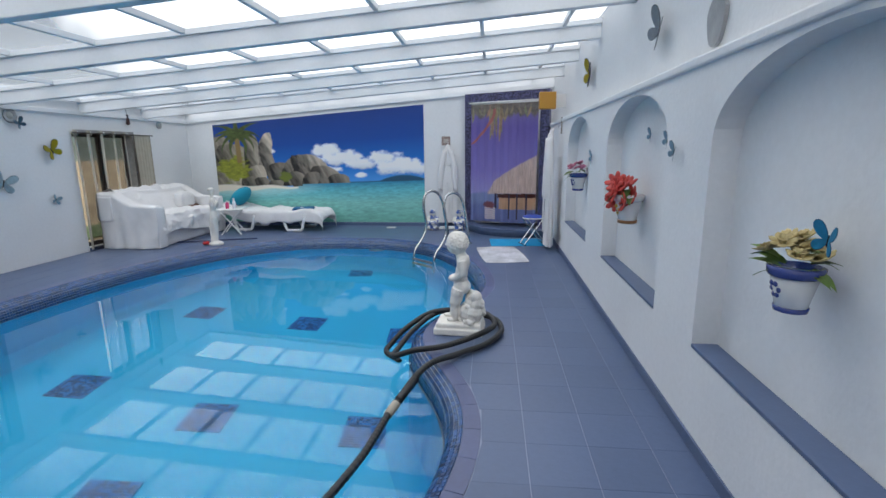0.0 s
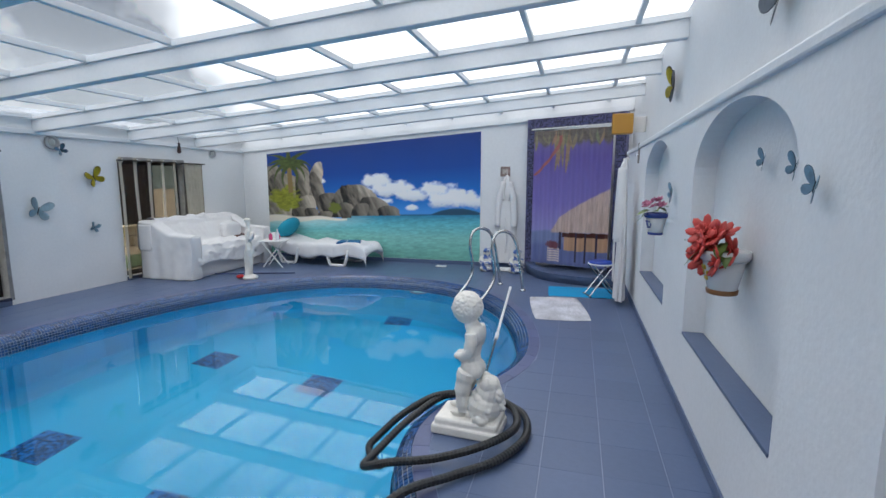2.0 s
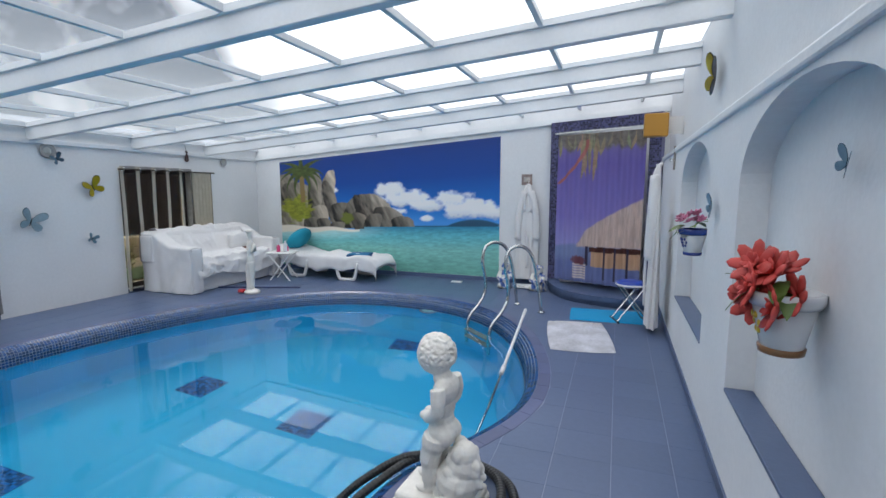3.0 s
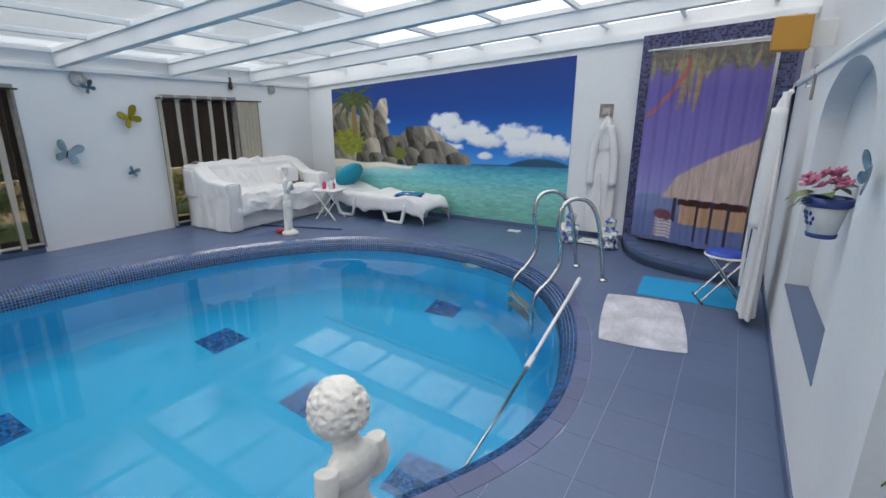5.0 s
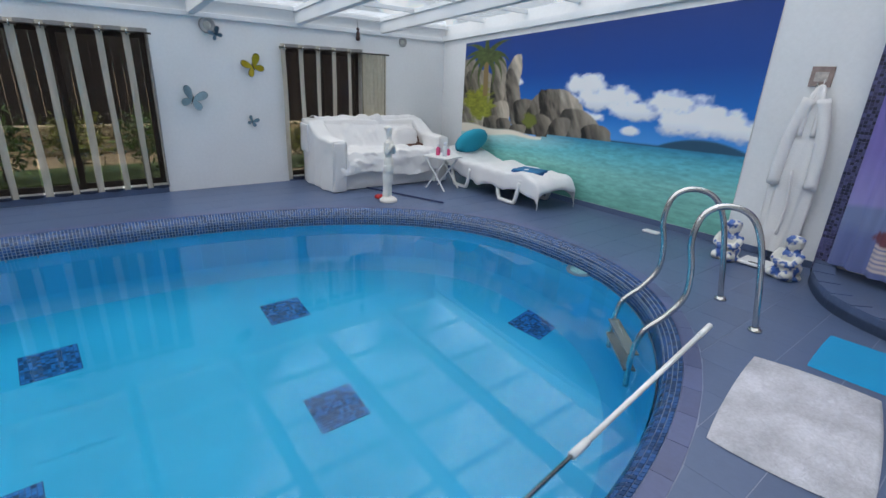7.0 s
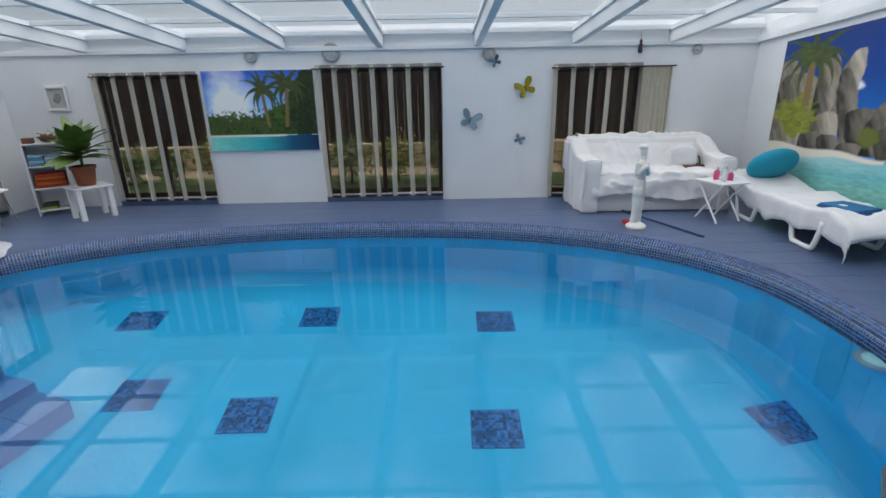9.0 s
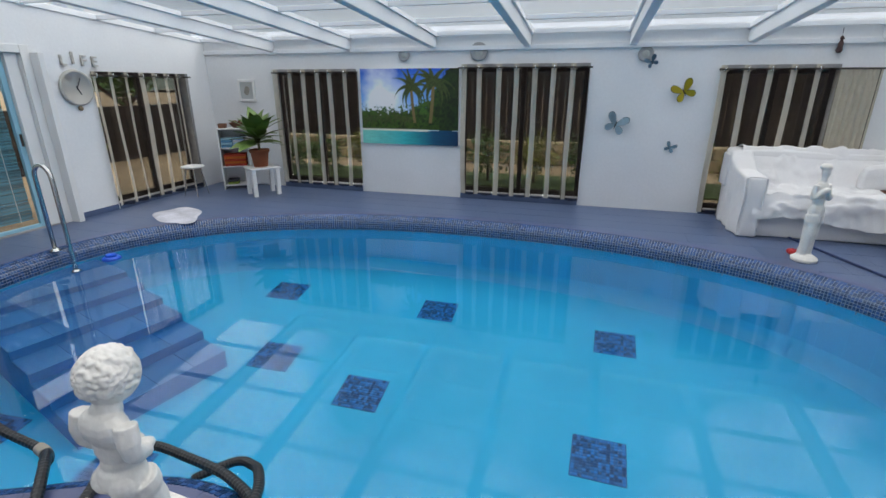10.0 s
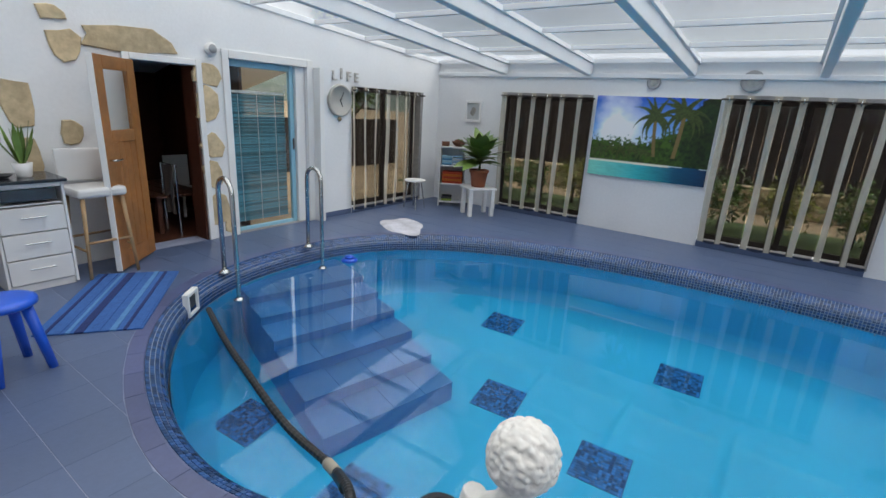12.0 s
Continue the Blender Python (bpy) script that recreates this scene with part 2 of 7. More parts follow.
def pool_curve(n=3600):
    """The pool's rim: an oval with a shallow waist on the niche side, as points with equal steps."""
    f = np.arange(n) / n * 2 * math.pi
    c, s = np.cos(f), np.sin(f)
    ax, b = np.where(c > 0, 2.62, 2.55), np.where(s > 0, 4.12, 4.12)
    p = np.where(c > 0, np.where(s > 0, 2.5, 2.45), 2.2)
    r = ((np.abs(c) / ax) ** p + (np.abs(s) / b) ** p) ** (-1 / p)
    x, y = 3.76 + r * c, 4.98 + r * s
    x = x - np.where(c > 0, 0.60 * np.exp(-(((y - 4.7) / 0.95) ** 2)) * np.sqrt(np.clip(c, 0, 1)), 0)
    q = np.stack([x, y], 1)
    d = np.r_[0, np.cumsum(np.hypot(*np.diff(np.vstack([q, q[:1]]), axis=0).T))]
    t = np.linspace(0, d[-1], n, endpoint=False)
    xs = np.interp(t, d, np.r_[q[:, 0], q[0, 0]])
    ys = np.interp(t, d, np.r_[q[:, 1], q[0, 1]])
    return np.stack([xs, ys], 1)


CURVE = pool_curve()
_tan = np.roll(CURVE, -12, 0) - np.roll(CURVE, 12, 0)
NORMAL = np.stack([_tan[:, 1], -_tan[:, 0]], 1) / np.hypot(*_tan.T)[:, None]


def outline(k, off=0.0, count=240):
    """Point k of count round the pool's rim; off goes outwards."""
    i = (k / count * len(CURVE)) % len(CURVE)
    a, f = int(i) % len(CURVE), i - int(i)
    b = (a + 1) % len(CURVE)
    p = (CURVE[a] + off * NORMAL[a]) * (1 - f) + (CURVE[b] + off * NORMAL[b]) * f
    return Vector((float(p[0]), float(p[1])))


NRIM = 240
RIM = [outline(k) for k in range(NRIM)]


def ring_strip(bm, profile, count=NRIM):
    """Sweeps (off, z) pairs round the pool."""
    rows = [[bm.verts.new((*outline(k, off, count), z)) for k in range(count)] for off, z in profile]
    for a, b in zip(rows, rows[1:]):
        for k in range(count):
            bm.faces.new((a[k], a[(k + 1) % count], b[(k + 1) % count], b[k]))
    return bm


# floor slab with the pool's hole
def slab(bm, x0, y0, x1, y1, z):
    c = Vector((3.76, 4.98))
    inner, outer = [], []
    for k in range(NRIM):
        p = outline(k, 0.02)
        d = (p - c).normalized()
        t = min(((x1 if d.x > 0 else x0) - c.x) / d.x if abs(d.x) > 1e-6 else 1e9, ((y1 if d.y > 0 else y0) - c.y) / d.y if abs(d.y) > 1e-6 else 1e9)
        inner.append(bm.verts.new((*p, z))), outer.append(bm.verts.new((*(c + d * t), z)))
    for k in range(NRIM):
        j = (k + 1) % NRIM
        bm.faces.new((inner[k], inner[j], outer[j], outer[k]))
    return bm


bm = slab(bmesh.new(), -0.24, -0.28, 7.72, 10.74, -0.002)
for cx, cy in ((-0.24, -0.28), (7.72, -0.28), (7.72, 10.74), (-0.24, 10.74)):
    near = sorted((v for v in bm.verts if abs(v.co.x - cx) < 1e-4 or abs(v.co.y - cy) < 1e-4), key=lambda v: (v.co.x - cx) ** 2 + (v.co.y - cy) ** 2)[:2]
    bm.faces.new((near[0], near[1], bm.verts.new((cx, cy, -0.002))))
floor = structure(part("floor", bm, GROUT), "blue-grey tiled pool deck with pale joints", "floor")

# pool shell
pool = structure(thing("pool", (0, 0, 0), "oval swimming pool sunk into the blue tiled deck", "pool"))
bm = ring_strip(bmesh.new(), [(0.0, -0.006), (-0.012, -0.006), (-0.075, -0.03), (-0.11, -0.075), (-0.118, -0.30), (-0.125, -0.30)])
part("mosaic_bed", bm, MOSAIC_JOINT, pool, "pale mosaic joints", smooth=True)
bm = ring_strip(bmesh.new(), [(-0.125, -0.28), (-0.15, POOL_Z + 0.18), (-0.24, POOL_Z + 0.05), (-0.36, POOL_Z)])
part("pool_lining", bm, POOL_WALL, pool, "pale blue lining", smooth=True)
bm = bmesh.new()
bm.faces.new([bm.verts.new((*outline(k, -0.355), POOL_Z)) for k in range(NRIM)])
part("pool_floor", bm, POOL_FLOOR, pool, "pale blue pool bottom")
me = bpy.data.meshes.new("mesh")
me.from_pydata([(*outline(k, -0.112), WATER_Z) for k in range(NRIM)], [], [tuple(range(NRIM))])
if me.polygons[0].normal.z < 0:
    me.flip_normals()
me.materials.append(WATER)
water = structure(new("water", me), "clear still blue pool water", "water")
water.visible_shadow = False


# ---- walls ----
def wall_panel(bm, axis, p0, p1, u0, u1, zfun, holes=()):
    """A wall from p0 to p1 across its axis, along u0..u1, up to zfun(u), with openings (u0, u1, z0, z1)."""
    us = sorted({u0, u1, *[h[0] for h in holes], *[h[1] for h in holes]})
    for a, b in zip(us, us[1:]):
        hole = next((h for h in holes if h[0] <= a + 1e-6 and h[1] >= b - 1e-6), None)
        spans = [(0.0, None)] if hole is None else ([(0.0, hole[2])] if hole[2] > 0.001 else []) + [(hole[3], None)]
        for z0, z1 in spans:
            quad = [(a, z0), (b, z0), (b, z1 if z1 is not None else zfun(b)), (a, z1 if z1 is not None else zfun(a))]
            prism(bm, quad, p0, p1, axis)
    bmesh.ops.remove_doubles(bm, verts=bm.verts, dist=1e-5)
    return bm


# openings behind the curtains of the garden side (y0, y1, z0, z1)
GARDEN_DOORS = [(1.30, 2.74, 0.10, 1.84), (4.38, 6.12, 0.10, 1.88), (7.70, 8.94, 0.06, 1.84)]
bm = wall_panel(bmesh.new(), "x", -0.22, 0.0, -0.22, YB, lambda u: 2.42, GARDEN_DOORS)
structure(part("wall_west", bm, WHITE_WALL), "white plastered wall with curtained garden doors", "wall")
# mural wall
bm = wall_panel(bmesh.new(), "y", YB, YB + 0.2, -0.22, XR + 0.4, lambda u: roof_z(u) + 0.22)
structure(part("wall_north", bm, WHITE_WALL), "white plastered end wall around mural and shower", "wall")
# door wall: curtain window, sliding door, sauna door
DOOR_HOLES = [(0.50, 2.06, 0.08, 1.80), (2.85, 3.89, 0.0, 1.97), (4.26, 4.88, 0.0, 1.86)]
bm = wall_panel(bmesh.new(), "y", -0.25, 0.0, -0.22, XR + 0.4, lambda u: roof_z(u) + 0.22, DOOR_HOLES)
structure(part("wall_south", bm, WHITE_WALL), "white plastered wall with doors and inlaid stones", "wall")

# niche wall: piers and arches in front of a flat back
NICHES = [(1.84, 3.34), (3.93, 5.43), (6.21, 7.70)]
SILL_Z, SPRING, LEDGE = 0.52, 1.55, 1.94


def arch_top(u, a, b):
    c, r = (a + b) / 2, (b - a) / 2
    return SPRING + 0.34 * math.sqrt(max(0.0, 1 - ((u - c) / r) ** 2))


bm = bmesh.new()
edges = [-0.25] + [v for n in NICHES for v in n] + [YB]
for a, b in zip(edges[::2], edges[1::2]):
    prism(bm, [(a, 0), (b, 0), (b, LEDGE), (a, LEDGE)], XR, XR + 0.13, "x")
for a, b in NICHES:
    prism(bm, [(a, 0), (b, 0), (b, SILL_Z), (a, SILL_Z)], XR, XR + 0.13, "x")
    us = [a + (b - a) * (0.5 - 0.5 * math.cos(math.pi * i / 22)) for i in range(23)]
    for u, v in zip(us, us[1:]):
        prism(bm, [(u, arch_top(u, a, b)), (v, arch_top(v, a, b)), (v, LEDGE), (u, LEDGE)], XR, XR + 0.13, "x")
bmesh.ops.remove_doubles(bm, verts=bm.verts, dist=1e-5)
niche = structure(part("wall_east", bm, WHITE_WALL), "white plastered wall with three arched niches", "wall")
bm = cube(XR + 0.13, -0.25, 0, XR + 0.35, YB, 2.95)
structure(part("wall_east_back", bm, WHITE_WALL), "white plastered wall above the arched niches", "wall")
bm = cube(XR - 0.018, -0.2, LEDGE - 0.03, XR + 0.14, YB, LEDGE + 0.025, bevel=0.012)
structure(part("trim", bm, WHITE_WALL), "white plaster ledge along the niche wall", "ledge")
for a, b in NICHES:
    sill = structure(part("sill", cube(XR - 0.004, a + 0.004, SILL_Z - 0.008, XR + 0.126, b - 0.004, SILL_Z + 0.012, bevel=0.004), FLOOR_TILE),
                     "blue-grey tiled sill of an arched niche", "sill")
# skirting tiles
structure(part("baseboard", cube(XR - 0.012, -0.2, 0, XR + 0.002, YB - 1.2, 0.07, bevel=0.003), FLOOR_TILE), "blue-grey tile skirting", "skirting")
structure(part("baseboard", cube(0.0, YB - 0.014, 0, 5.78, YB + 0.001, 0.07, bevel=0.003), FLOOR_TILE), "blue-grey tile skirting", "skirting")
structure(part("baseboard", cube(2.08, 0.0, 0, 2.74, 0.013, 0.07, bevel=0.003), FLOOR_TILE), "blue-grey tile skirting", "skirting")

# ---- roof: raking beams, rafters, sheets ----
BEAMS = [-0.05 + 1.335 * k for k in range(8)]
for y in BEAMS:
    b = thing("beam", (0, y, 0), "white painted roof beam spanning wall to wall", "beam", "roof beams")
    structure(b)
    bm = prism(bmesh.new(), [(-0.15, roof_z(-0.15)), (XR + 0.14, roof_z(XR + 0.14)), (XR + 0.14, roof_z(XR + 0.14) + 0.21), (-0.15, roof_z(-0.15) + 0.21)], -0.045, 0.045, "y")
    bmesh.ops.bevel(bm, geom=list(bm.edges), offset=0.006, segments=1, affect="EDGES")
    part("web", bm, BEAM_PAINT, b)
    for s in (-1, 1):
        bm = prism(bmesh.new(), [(-0.15, roof_z(-0.15) + 0.15), (XR + 0.14, roof_z(XR + 0.14) + 0.15), (XR + 0.14, roof_z(XR + 0.14) + 0.20), (-0.15, roof_z(-0.15) + 0.20)], s * 0.045, s * 0.075, "y")
        part("batten", bm, BEAM_PAINT, b)
XRAF = [0.05 + 0.88 * k for k in range(9)]
for x in XRAF:
    z = roof_z(x) + 0.155
    r = structure(part("rafter", cube(x - 0.022, -0.1, z, x + 0.022, YB + 0.1, z + 0.055, bevel=0.005), BEAM_PAINT), "slim white roof rail between beams", "rail")
    tagged(r, group="roof rails")
bm = bmesh.new()
prism(bm, [(-0.5, roof_z(-0.5) + 0.225), (XR + 0.5, roof_z(XR + 0.5) + 0.225), (XR + 0.5, roof_z(XR + 0.5) + 0.228), (-0.5, roof_z(-0.5) + 0.228)], -0.4, YB + 0.4, "y")
roof = structure(part("ceiling", bm, SHEET), "milky translucent polycarbonate roof sheets", "roof")
structure(part("trim", cube(-0.02, -0.05, 2.10, 0.035, YB, 2.16, bevel=0.006), BEAM_PAINT), "white wall plate under the roof beams", "plate")
bm = prism(bmesh.new(), [(-0.5, roof_z(-0.5) - 0.02), (XR + 0.1, roof_z(XR) - 0.02), (XR + 0.1, roof_z(XR) + 0.06), (-0.5, roof_z(-0.5) + 0.06)], YB - 0.06, YB + 0.001, "y")
structure(part("trim", bm, BEAM_PAINT), "white ledger above the mural", "ledger")


# ---- pool: steps, bottom squares, rails, ladder, hose, pole ----
def mosaic_sheet(bm, place, nu, nv, gap=0.14, lift=0.003):
    """Small raised tiles over a surface; place(u, v, h) gives the point h above it."""
    for i in range(nu):
        for j in range(nv):
            u0, u1, v0, v1 = (i + gap / 2) / nu, (i + 1 - gap / 2) / nu, (j + gap / 2) / nv, (j + 1 - gap / 2) / nv
            top = [bm.verts.new(place(u, v, lift)) for u, v in ((u0, v0), (u1, v0), (u1, v1), (u0, v1))]
            low = [bm.verts.new(place(u, v, 0)) for u, v in ((u0, v0), (u1, v0), (u1, v1), (u0, v1))]
            bm.faces.new(top)
            for k in range(4):
                bm.faces.new((top[k], low[k], low[(k + 1) % 4], top[(k + 1) % 4]))
    return bm


# the rim's mosaic, seven rows from the deck's edge down past the water
LIP = [(-0.010, -0.002), (-0.036, -0.013), (-0.062, -0.024), (-0.086, -0.042), (-0.104, -0.066), (-0.112, -0.094), (-0.114, -0.122), (-0.115, -0.150), (-0.116, -0.178), (-0.117, -0.206)]
COUNT = 760
verts, faces = [], []
for k in range(COUNT):
    for j in range(len(LIP) - 1):
        b = len(verts)
        for dk, dj in ((0.10, 0.10), (0.90, 0.10), (0.90, 0.90), (0.10, 0.90)):
            off = LIP[j][0] + (LIP[j + 1][0] - LIP[j][0]) * dj
            z = LIP[j][1] + (LIP[j + 1][1] - LIP[j][1]) * dj
            p = outline((k + dk), off, COUNT)
            c = outline((k + dk), off - 0.003, COUNT)
            verts += [(c.x, c.y, z + 0.004 * (1 if j < 4 else 0.2)), (p.x, p.y, z)]
        faces += [(b, b + 2, b + 4, b + 6)] + [(b + 2 * q, b + 2 * q + 1, b + (2 * q + 3) % 8, b + (2 * q + 2) % 8) for q in range(4)]
me = bpy.data.meshes.new("mesh")
me.from_pydata(verts, [], faces)
me.materials.append(MOSAIC)
ob = new("rim_mosaic", me)
ob.parent = pool
tagged(ob, "dark blue glass mosaic", kind="stuff")

# lining panels under water
bm = bmesh.new()
for k in range(96):
    a0, a1 = (k + 0.025) / 96 * NRIM, (k + 0.975) / 96 * NRIM
    cols = [a0 + (a1 - a0) * i / 3 for i in range(4)]
    up = [bm.verts.new((*outline(a, -0.132), -0.205)) for a in cols]
    dn = [bm.verts.new((*outline(a, -0.150), POOL_Z + 0.2)) for a in cols]
    for i in range(3):
        bm.faces.new((up[i], up[i + 1], dn[i + 1], dn[i]))
ob = part("lining_panels", bm, POOL_WALL, pool, "pale blue wall tiles under water")
tagged(ob, kind="stuff")

# dark mosaic squares set in the bottom
SQUARES = [(2.52, 2.92, 6), (2.40, 4.75, 3), (2.54, 6.62, -2), (4.13, 8.60, 8), (4.02, 6.46, -2), (3.86, 4.50, 4), (3.66, 3.52, 6), (5.30, 6.26, 4), (5.28, 4.50, 3), (5.21, 2.13, 8), (5.14, 3.24, 6)]
bm = mosaic_sheet(bmesh.new(), lambda u, v, h: (0.38 * (u - 0.5), 0.38 * (v - 0.5), 0.004 + h), 14, 14)
bm2 = cube(-0.195, -0.195, 0, 0.195, 0.195, 0.004)
square = thing("mosaic_square", (*SQUARES[0][:2], POOL_Z), "dark blue mosaic square set in the pool bottom", "mosaic square", "mosaic squares in the pool", SQUARES[0][2])
tagged(part("tiles", bm, MOSAIC_DEEP, square, "small blue glass tiles"), kind="stuff")
part("bed", bm2, material("blue_joint", (0.03, 0.12, 0.30), 0.8, grain=0.1), square)
for x, y, a in SQUARES[1:]:
    copy_thing(square, pose(x, y, POOL_Z, 0, 0, a))

# steps: a flight of tiled treads that goes down from the door side
STEPS = 6
flight = structure(thing("pool_steps", (3.97, 1.14, 0), "blue tiled steps leading down into the pool", "steps", turn=-16))
for i in range(STEPS):
    z, y0 = -0.27 - 0.175 * i, -0.55 + 0.0 if i == 0 else 0.08 + 0.315 * (i - 1) + 0.315
    y1 = 0.08 + 0.315 * i + 0.315
    part("riser_block", cube(-0.60, y0 if i == 0 else y0 - 0.002, POOL_Z - 0.05, 0.60, y1, z - 0.012), STEP_TILE, flight)
    for j in range(4):
        part("tread_tile", cube(-0.60 + 0.30 * j + 0.004, y0 if i else 0.0, z - 0.012, -0.60 + 0.30 * (j + 1) - 0.004, y1 + 0.012, z, bevel=0.003), STEP_TILE, flight)

# grab rails by the steps
def grab_rail(x, y, turn):
    r = thing("grab_rail", (x, y, 0), "polished steel grab rail beside the pool steps", "rail", "grab rails at the steps", turn)
    pts = [(0, 0, 0.0), (0, 0, 0.78)] + [(0, 0.14 - 0.14 * math.cos(a), 0.78 + 0.12 * math.sin(a)) for a in (0.4, 0.8, 1.2, 1.57, 1.95, 2.35, 2.75)] + [(0, 0.28, 0.76), (0, 0.28, -0.10), (0, 0.28, -0.19)]
    part("tube", pipe(pts, 0.021, 12), STEEL, r, smooth=True)
    for yy, z in ((0, 0), (0.28, -0.19)):
        part("foot_flange", lathe(bmesh.new(), [(0.05, 0), (0.05, 0.012), (0.03, 0.03), (0.024, 0.035)], 16, (0, yy, z)), STEEL, r, smooth=True)
    return r


grab_rail(3.66, 0.98, -8)
grab_rail(4.74, 1.12, -8)

# ladder at the far rim, with two treads under water
lad = thing("pool_ladder", (5.50, 8.53, 0), "polished steel pool ladder with submerged treads", "ladder", turn=-42)
for s in (-1, 1):
    arc = [(s * 0.25, 0.42, 0.0), (s * 0.25, 0.36, 0.35), (s * 0.25, 0.30, 0.62), (s * 0.25, 0.20, 0.80), (s * 0.25, 0.04, 0.86), (s * 0.25, -0.10, 0.80), (s * 0.25, -0.14, 0.62),
           (s * 0.25, -0.10, 0.42), (s * 0.25, -0.10, 0.22), (s * 0.25, -0.20, 0.06), (s * 0.25, -0.33, -0.08), (s * 0.25, -0.37, -0.32), (s * 0.25, -0.37, -0.85)]
    part("stringer", pipe(smooth_line(arc, 6), 0.021, 12), STEEL, lad, smooth=True)
    part("foot_flange", lathe(bmesh.new(), [(0.045, 0), (0.045, 0.012), (0.026, 0.028)], 16, (s * 0.25, 0.42, 0)), STEEL, lad, smooth=True)
TREAD = material("grey_tread", (0.20, 0.20, 0.18), 0.5, grain=0.15, stain=0.25, stain_scale=9)
for z in (-0.36, -0.62):
    part("tread", cube(-0.26, -0.41, z, 0.26, -0.32, z + 0.03, bevel=0.006), TREAD, lad, "worn grey tread")

# telescopic pole resting on the rim
pole = thing("telescopic_pole", (5.86, 8.16, 0.15), "long white telescopic pole resting on the pool rim", "pole")
a, b = Vector((0, 0, 0)), Vector((0.10, -3.05, -0.52))
part("upper_tube", pipe([a, a + (b - a) * 0.45], 0.015, 10), WHITE_PLASTIC, pole, smooth=True)
part("lower_tube", pipe([a + (b - a) * 0.43, b], 0.011, 10), STEEL, pole, smooth=True)
part("clamp", pipe([a + (b - a) * 0.42, a + (b - a) * 0.46], 0.021, 10), WHITE_PLASTIC, pole, smooth=True)
part("grip", pipe([a, a + (b - a) * 0.05], 0.018, 10), WHITE_PLASTIC, pole, smooth=True)

# black vacuum hose, from the skimmer over the water and round the boy's plinth
def ribbed(pts, r):
    fine = smooth_line(pts, 26)
    return tube(bmesh.new(), fine, [r * (1.0 if i % 2 else 0.9) for i in range(len(fine))], 10)


hose = thing("vacuum_hose", (0, 0, 0), "black ribbed vacuum hose looped on deck and water", "hose")
HOSE = [(5.16, 1.58, -0.09), (5.30, 2.05, -0.15), (5.46, 2.60, -0.15), (5.62, 3.20, -0.15), (5.70, 3.66, -0.12), (5.88, 3.98, 0.035), (6.10, 4.22, 0.035), (6.30, 4.42, 0.035),
        (6.42, 4.70, 0.035), (6.37, 4.98, 0.035), (6.16, 5.12, 0.035), (5.86, 5.06, 0.06), (5.68, 4.80, 0.0), (5.58, 4.46, -0.06), (5.60, 4.26, -0.02), (5.76, 4.24, 0.04), (5.98, 4.34, 0.04),
        (6.22, 4.46, 0.085), (6.36, 4.70, 0.085), (6.30, 4.96, 0.085), (6.08, 5.07, 0.085), (5.80, 5.02, 0.07), (5.60, 4.88, -0.02), (5.48, 4.74, -0.12), (5.46, 4.62, -0.15), (5.60, 4.48, -0.17)]
part("tube", ribbed(HOSE, 0.024), BLACK_RUBBER, hose)
mid = smooth_line(HOSE[3:6], 20)
part("joint_sleeve", pipe(mid[18:24], 0.030, 12), material("grey_sleeve", (0.34, 0.31, 0.25), 0.5, stain=0.1), hose, "grey joint sleeve", smooth=True)
part("cuff", pipe(mid[24:34], 0.029, 12), BLACK_RUBBER, hose, smooth=True)

# skimmer mouth in the rim
near = min(range(NRIM), key=lambda k: (RIM[k].x - 5.20) ** 2 + (RIM[k].y - 1.46) ** 2)
inward = (outline(near, -0.1) - RIM[near]).normalized()
sk = thing("skimmer", (*outline(near, -0.085), 0.02), "white plastic skimmer frame set in the rim", "skimmer", turn=math.degrees(math.atan2(-inward.x, inward.y)))
for x0, z0, x1, z1 in ((-0.10, -0.17, -0.075, 0.03), (0.075, -0.17, 0.10, 0.03), (-0.075, 0.0, 0.075, 0.03), (-0.075, -0.17, 0.075, -0.145)):
    part("frame_bar", cube(x0, 0.0, z0, x1, 0.05, z1, bevel=0.006), WHITE_PLASTIC, sk)
# a solid black block stands for the dark inside the mouth
part("mouth", cube(-0.075, 0.0, -0.145, 0.075, 0.03, 0.0), BLACK_RUBBER, sk, "black block for the shade in the opening")

# underwater lamp, and a blue float by the rail
lamp = thing("pool_lamp", (0, 0, 0), "round pool lamp with pale lens at the waterline", "pool lamp")
lamp.matrix_basis = pose(4.34, 8.96, -0.20, 22, 0, -6)
part("ring", lathe(bmesh.new(), [(0.15, 0), (0.15, 0.012), (0.122, 0.022)], 28), material("grey_ring", (0.20, 0.26, 0.32), 0.4, stain=0.1), lamp, smooth=True)
part("lens", lathe(bmesh.new(), [(0.122, 0.018), (0.07, 0.03), (0.01, 0.034)], 28), material("lamp_lens", (0.34, 0.58, 0.60), 0.2), lamp, "pale glass lens", smooth=True)
fl = thing("chlorine_float", (3.32, 1.28, WATER_Z - 0.02), "small bright blue floating dispenser", "float")
BLUE_PLASTIC = material("blue_plastic", (0.01, 0.10, 0.62), 0.3, stain=0.06)
part("body", lathe(bmesh.new(), [(0.05, -0.02), (0.09, 0.0), (0.095, 0.03), (0.07, 0.05)], 20), BLUE_PLASTIC, fl, smooth=True)
part("cap", lathe(bmesh.new(), [(0.055, 0.05), (0.05, 0.075), (0.02, 0.08)], 20), BLUE_PLASTIC, fl, smooth=True)


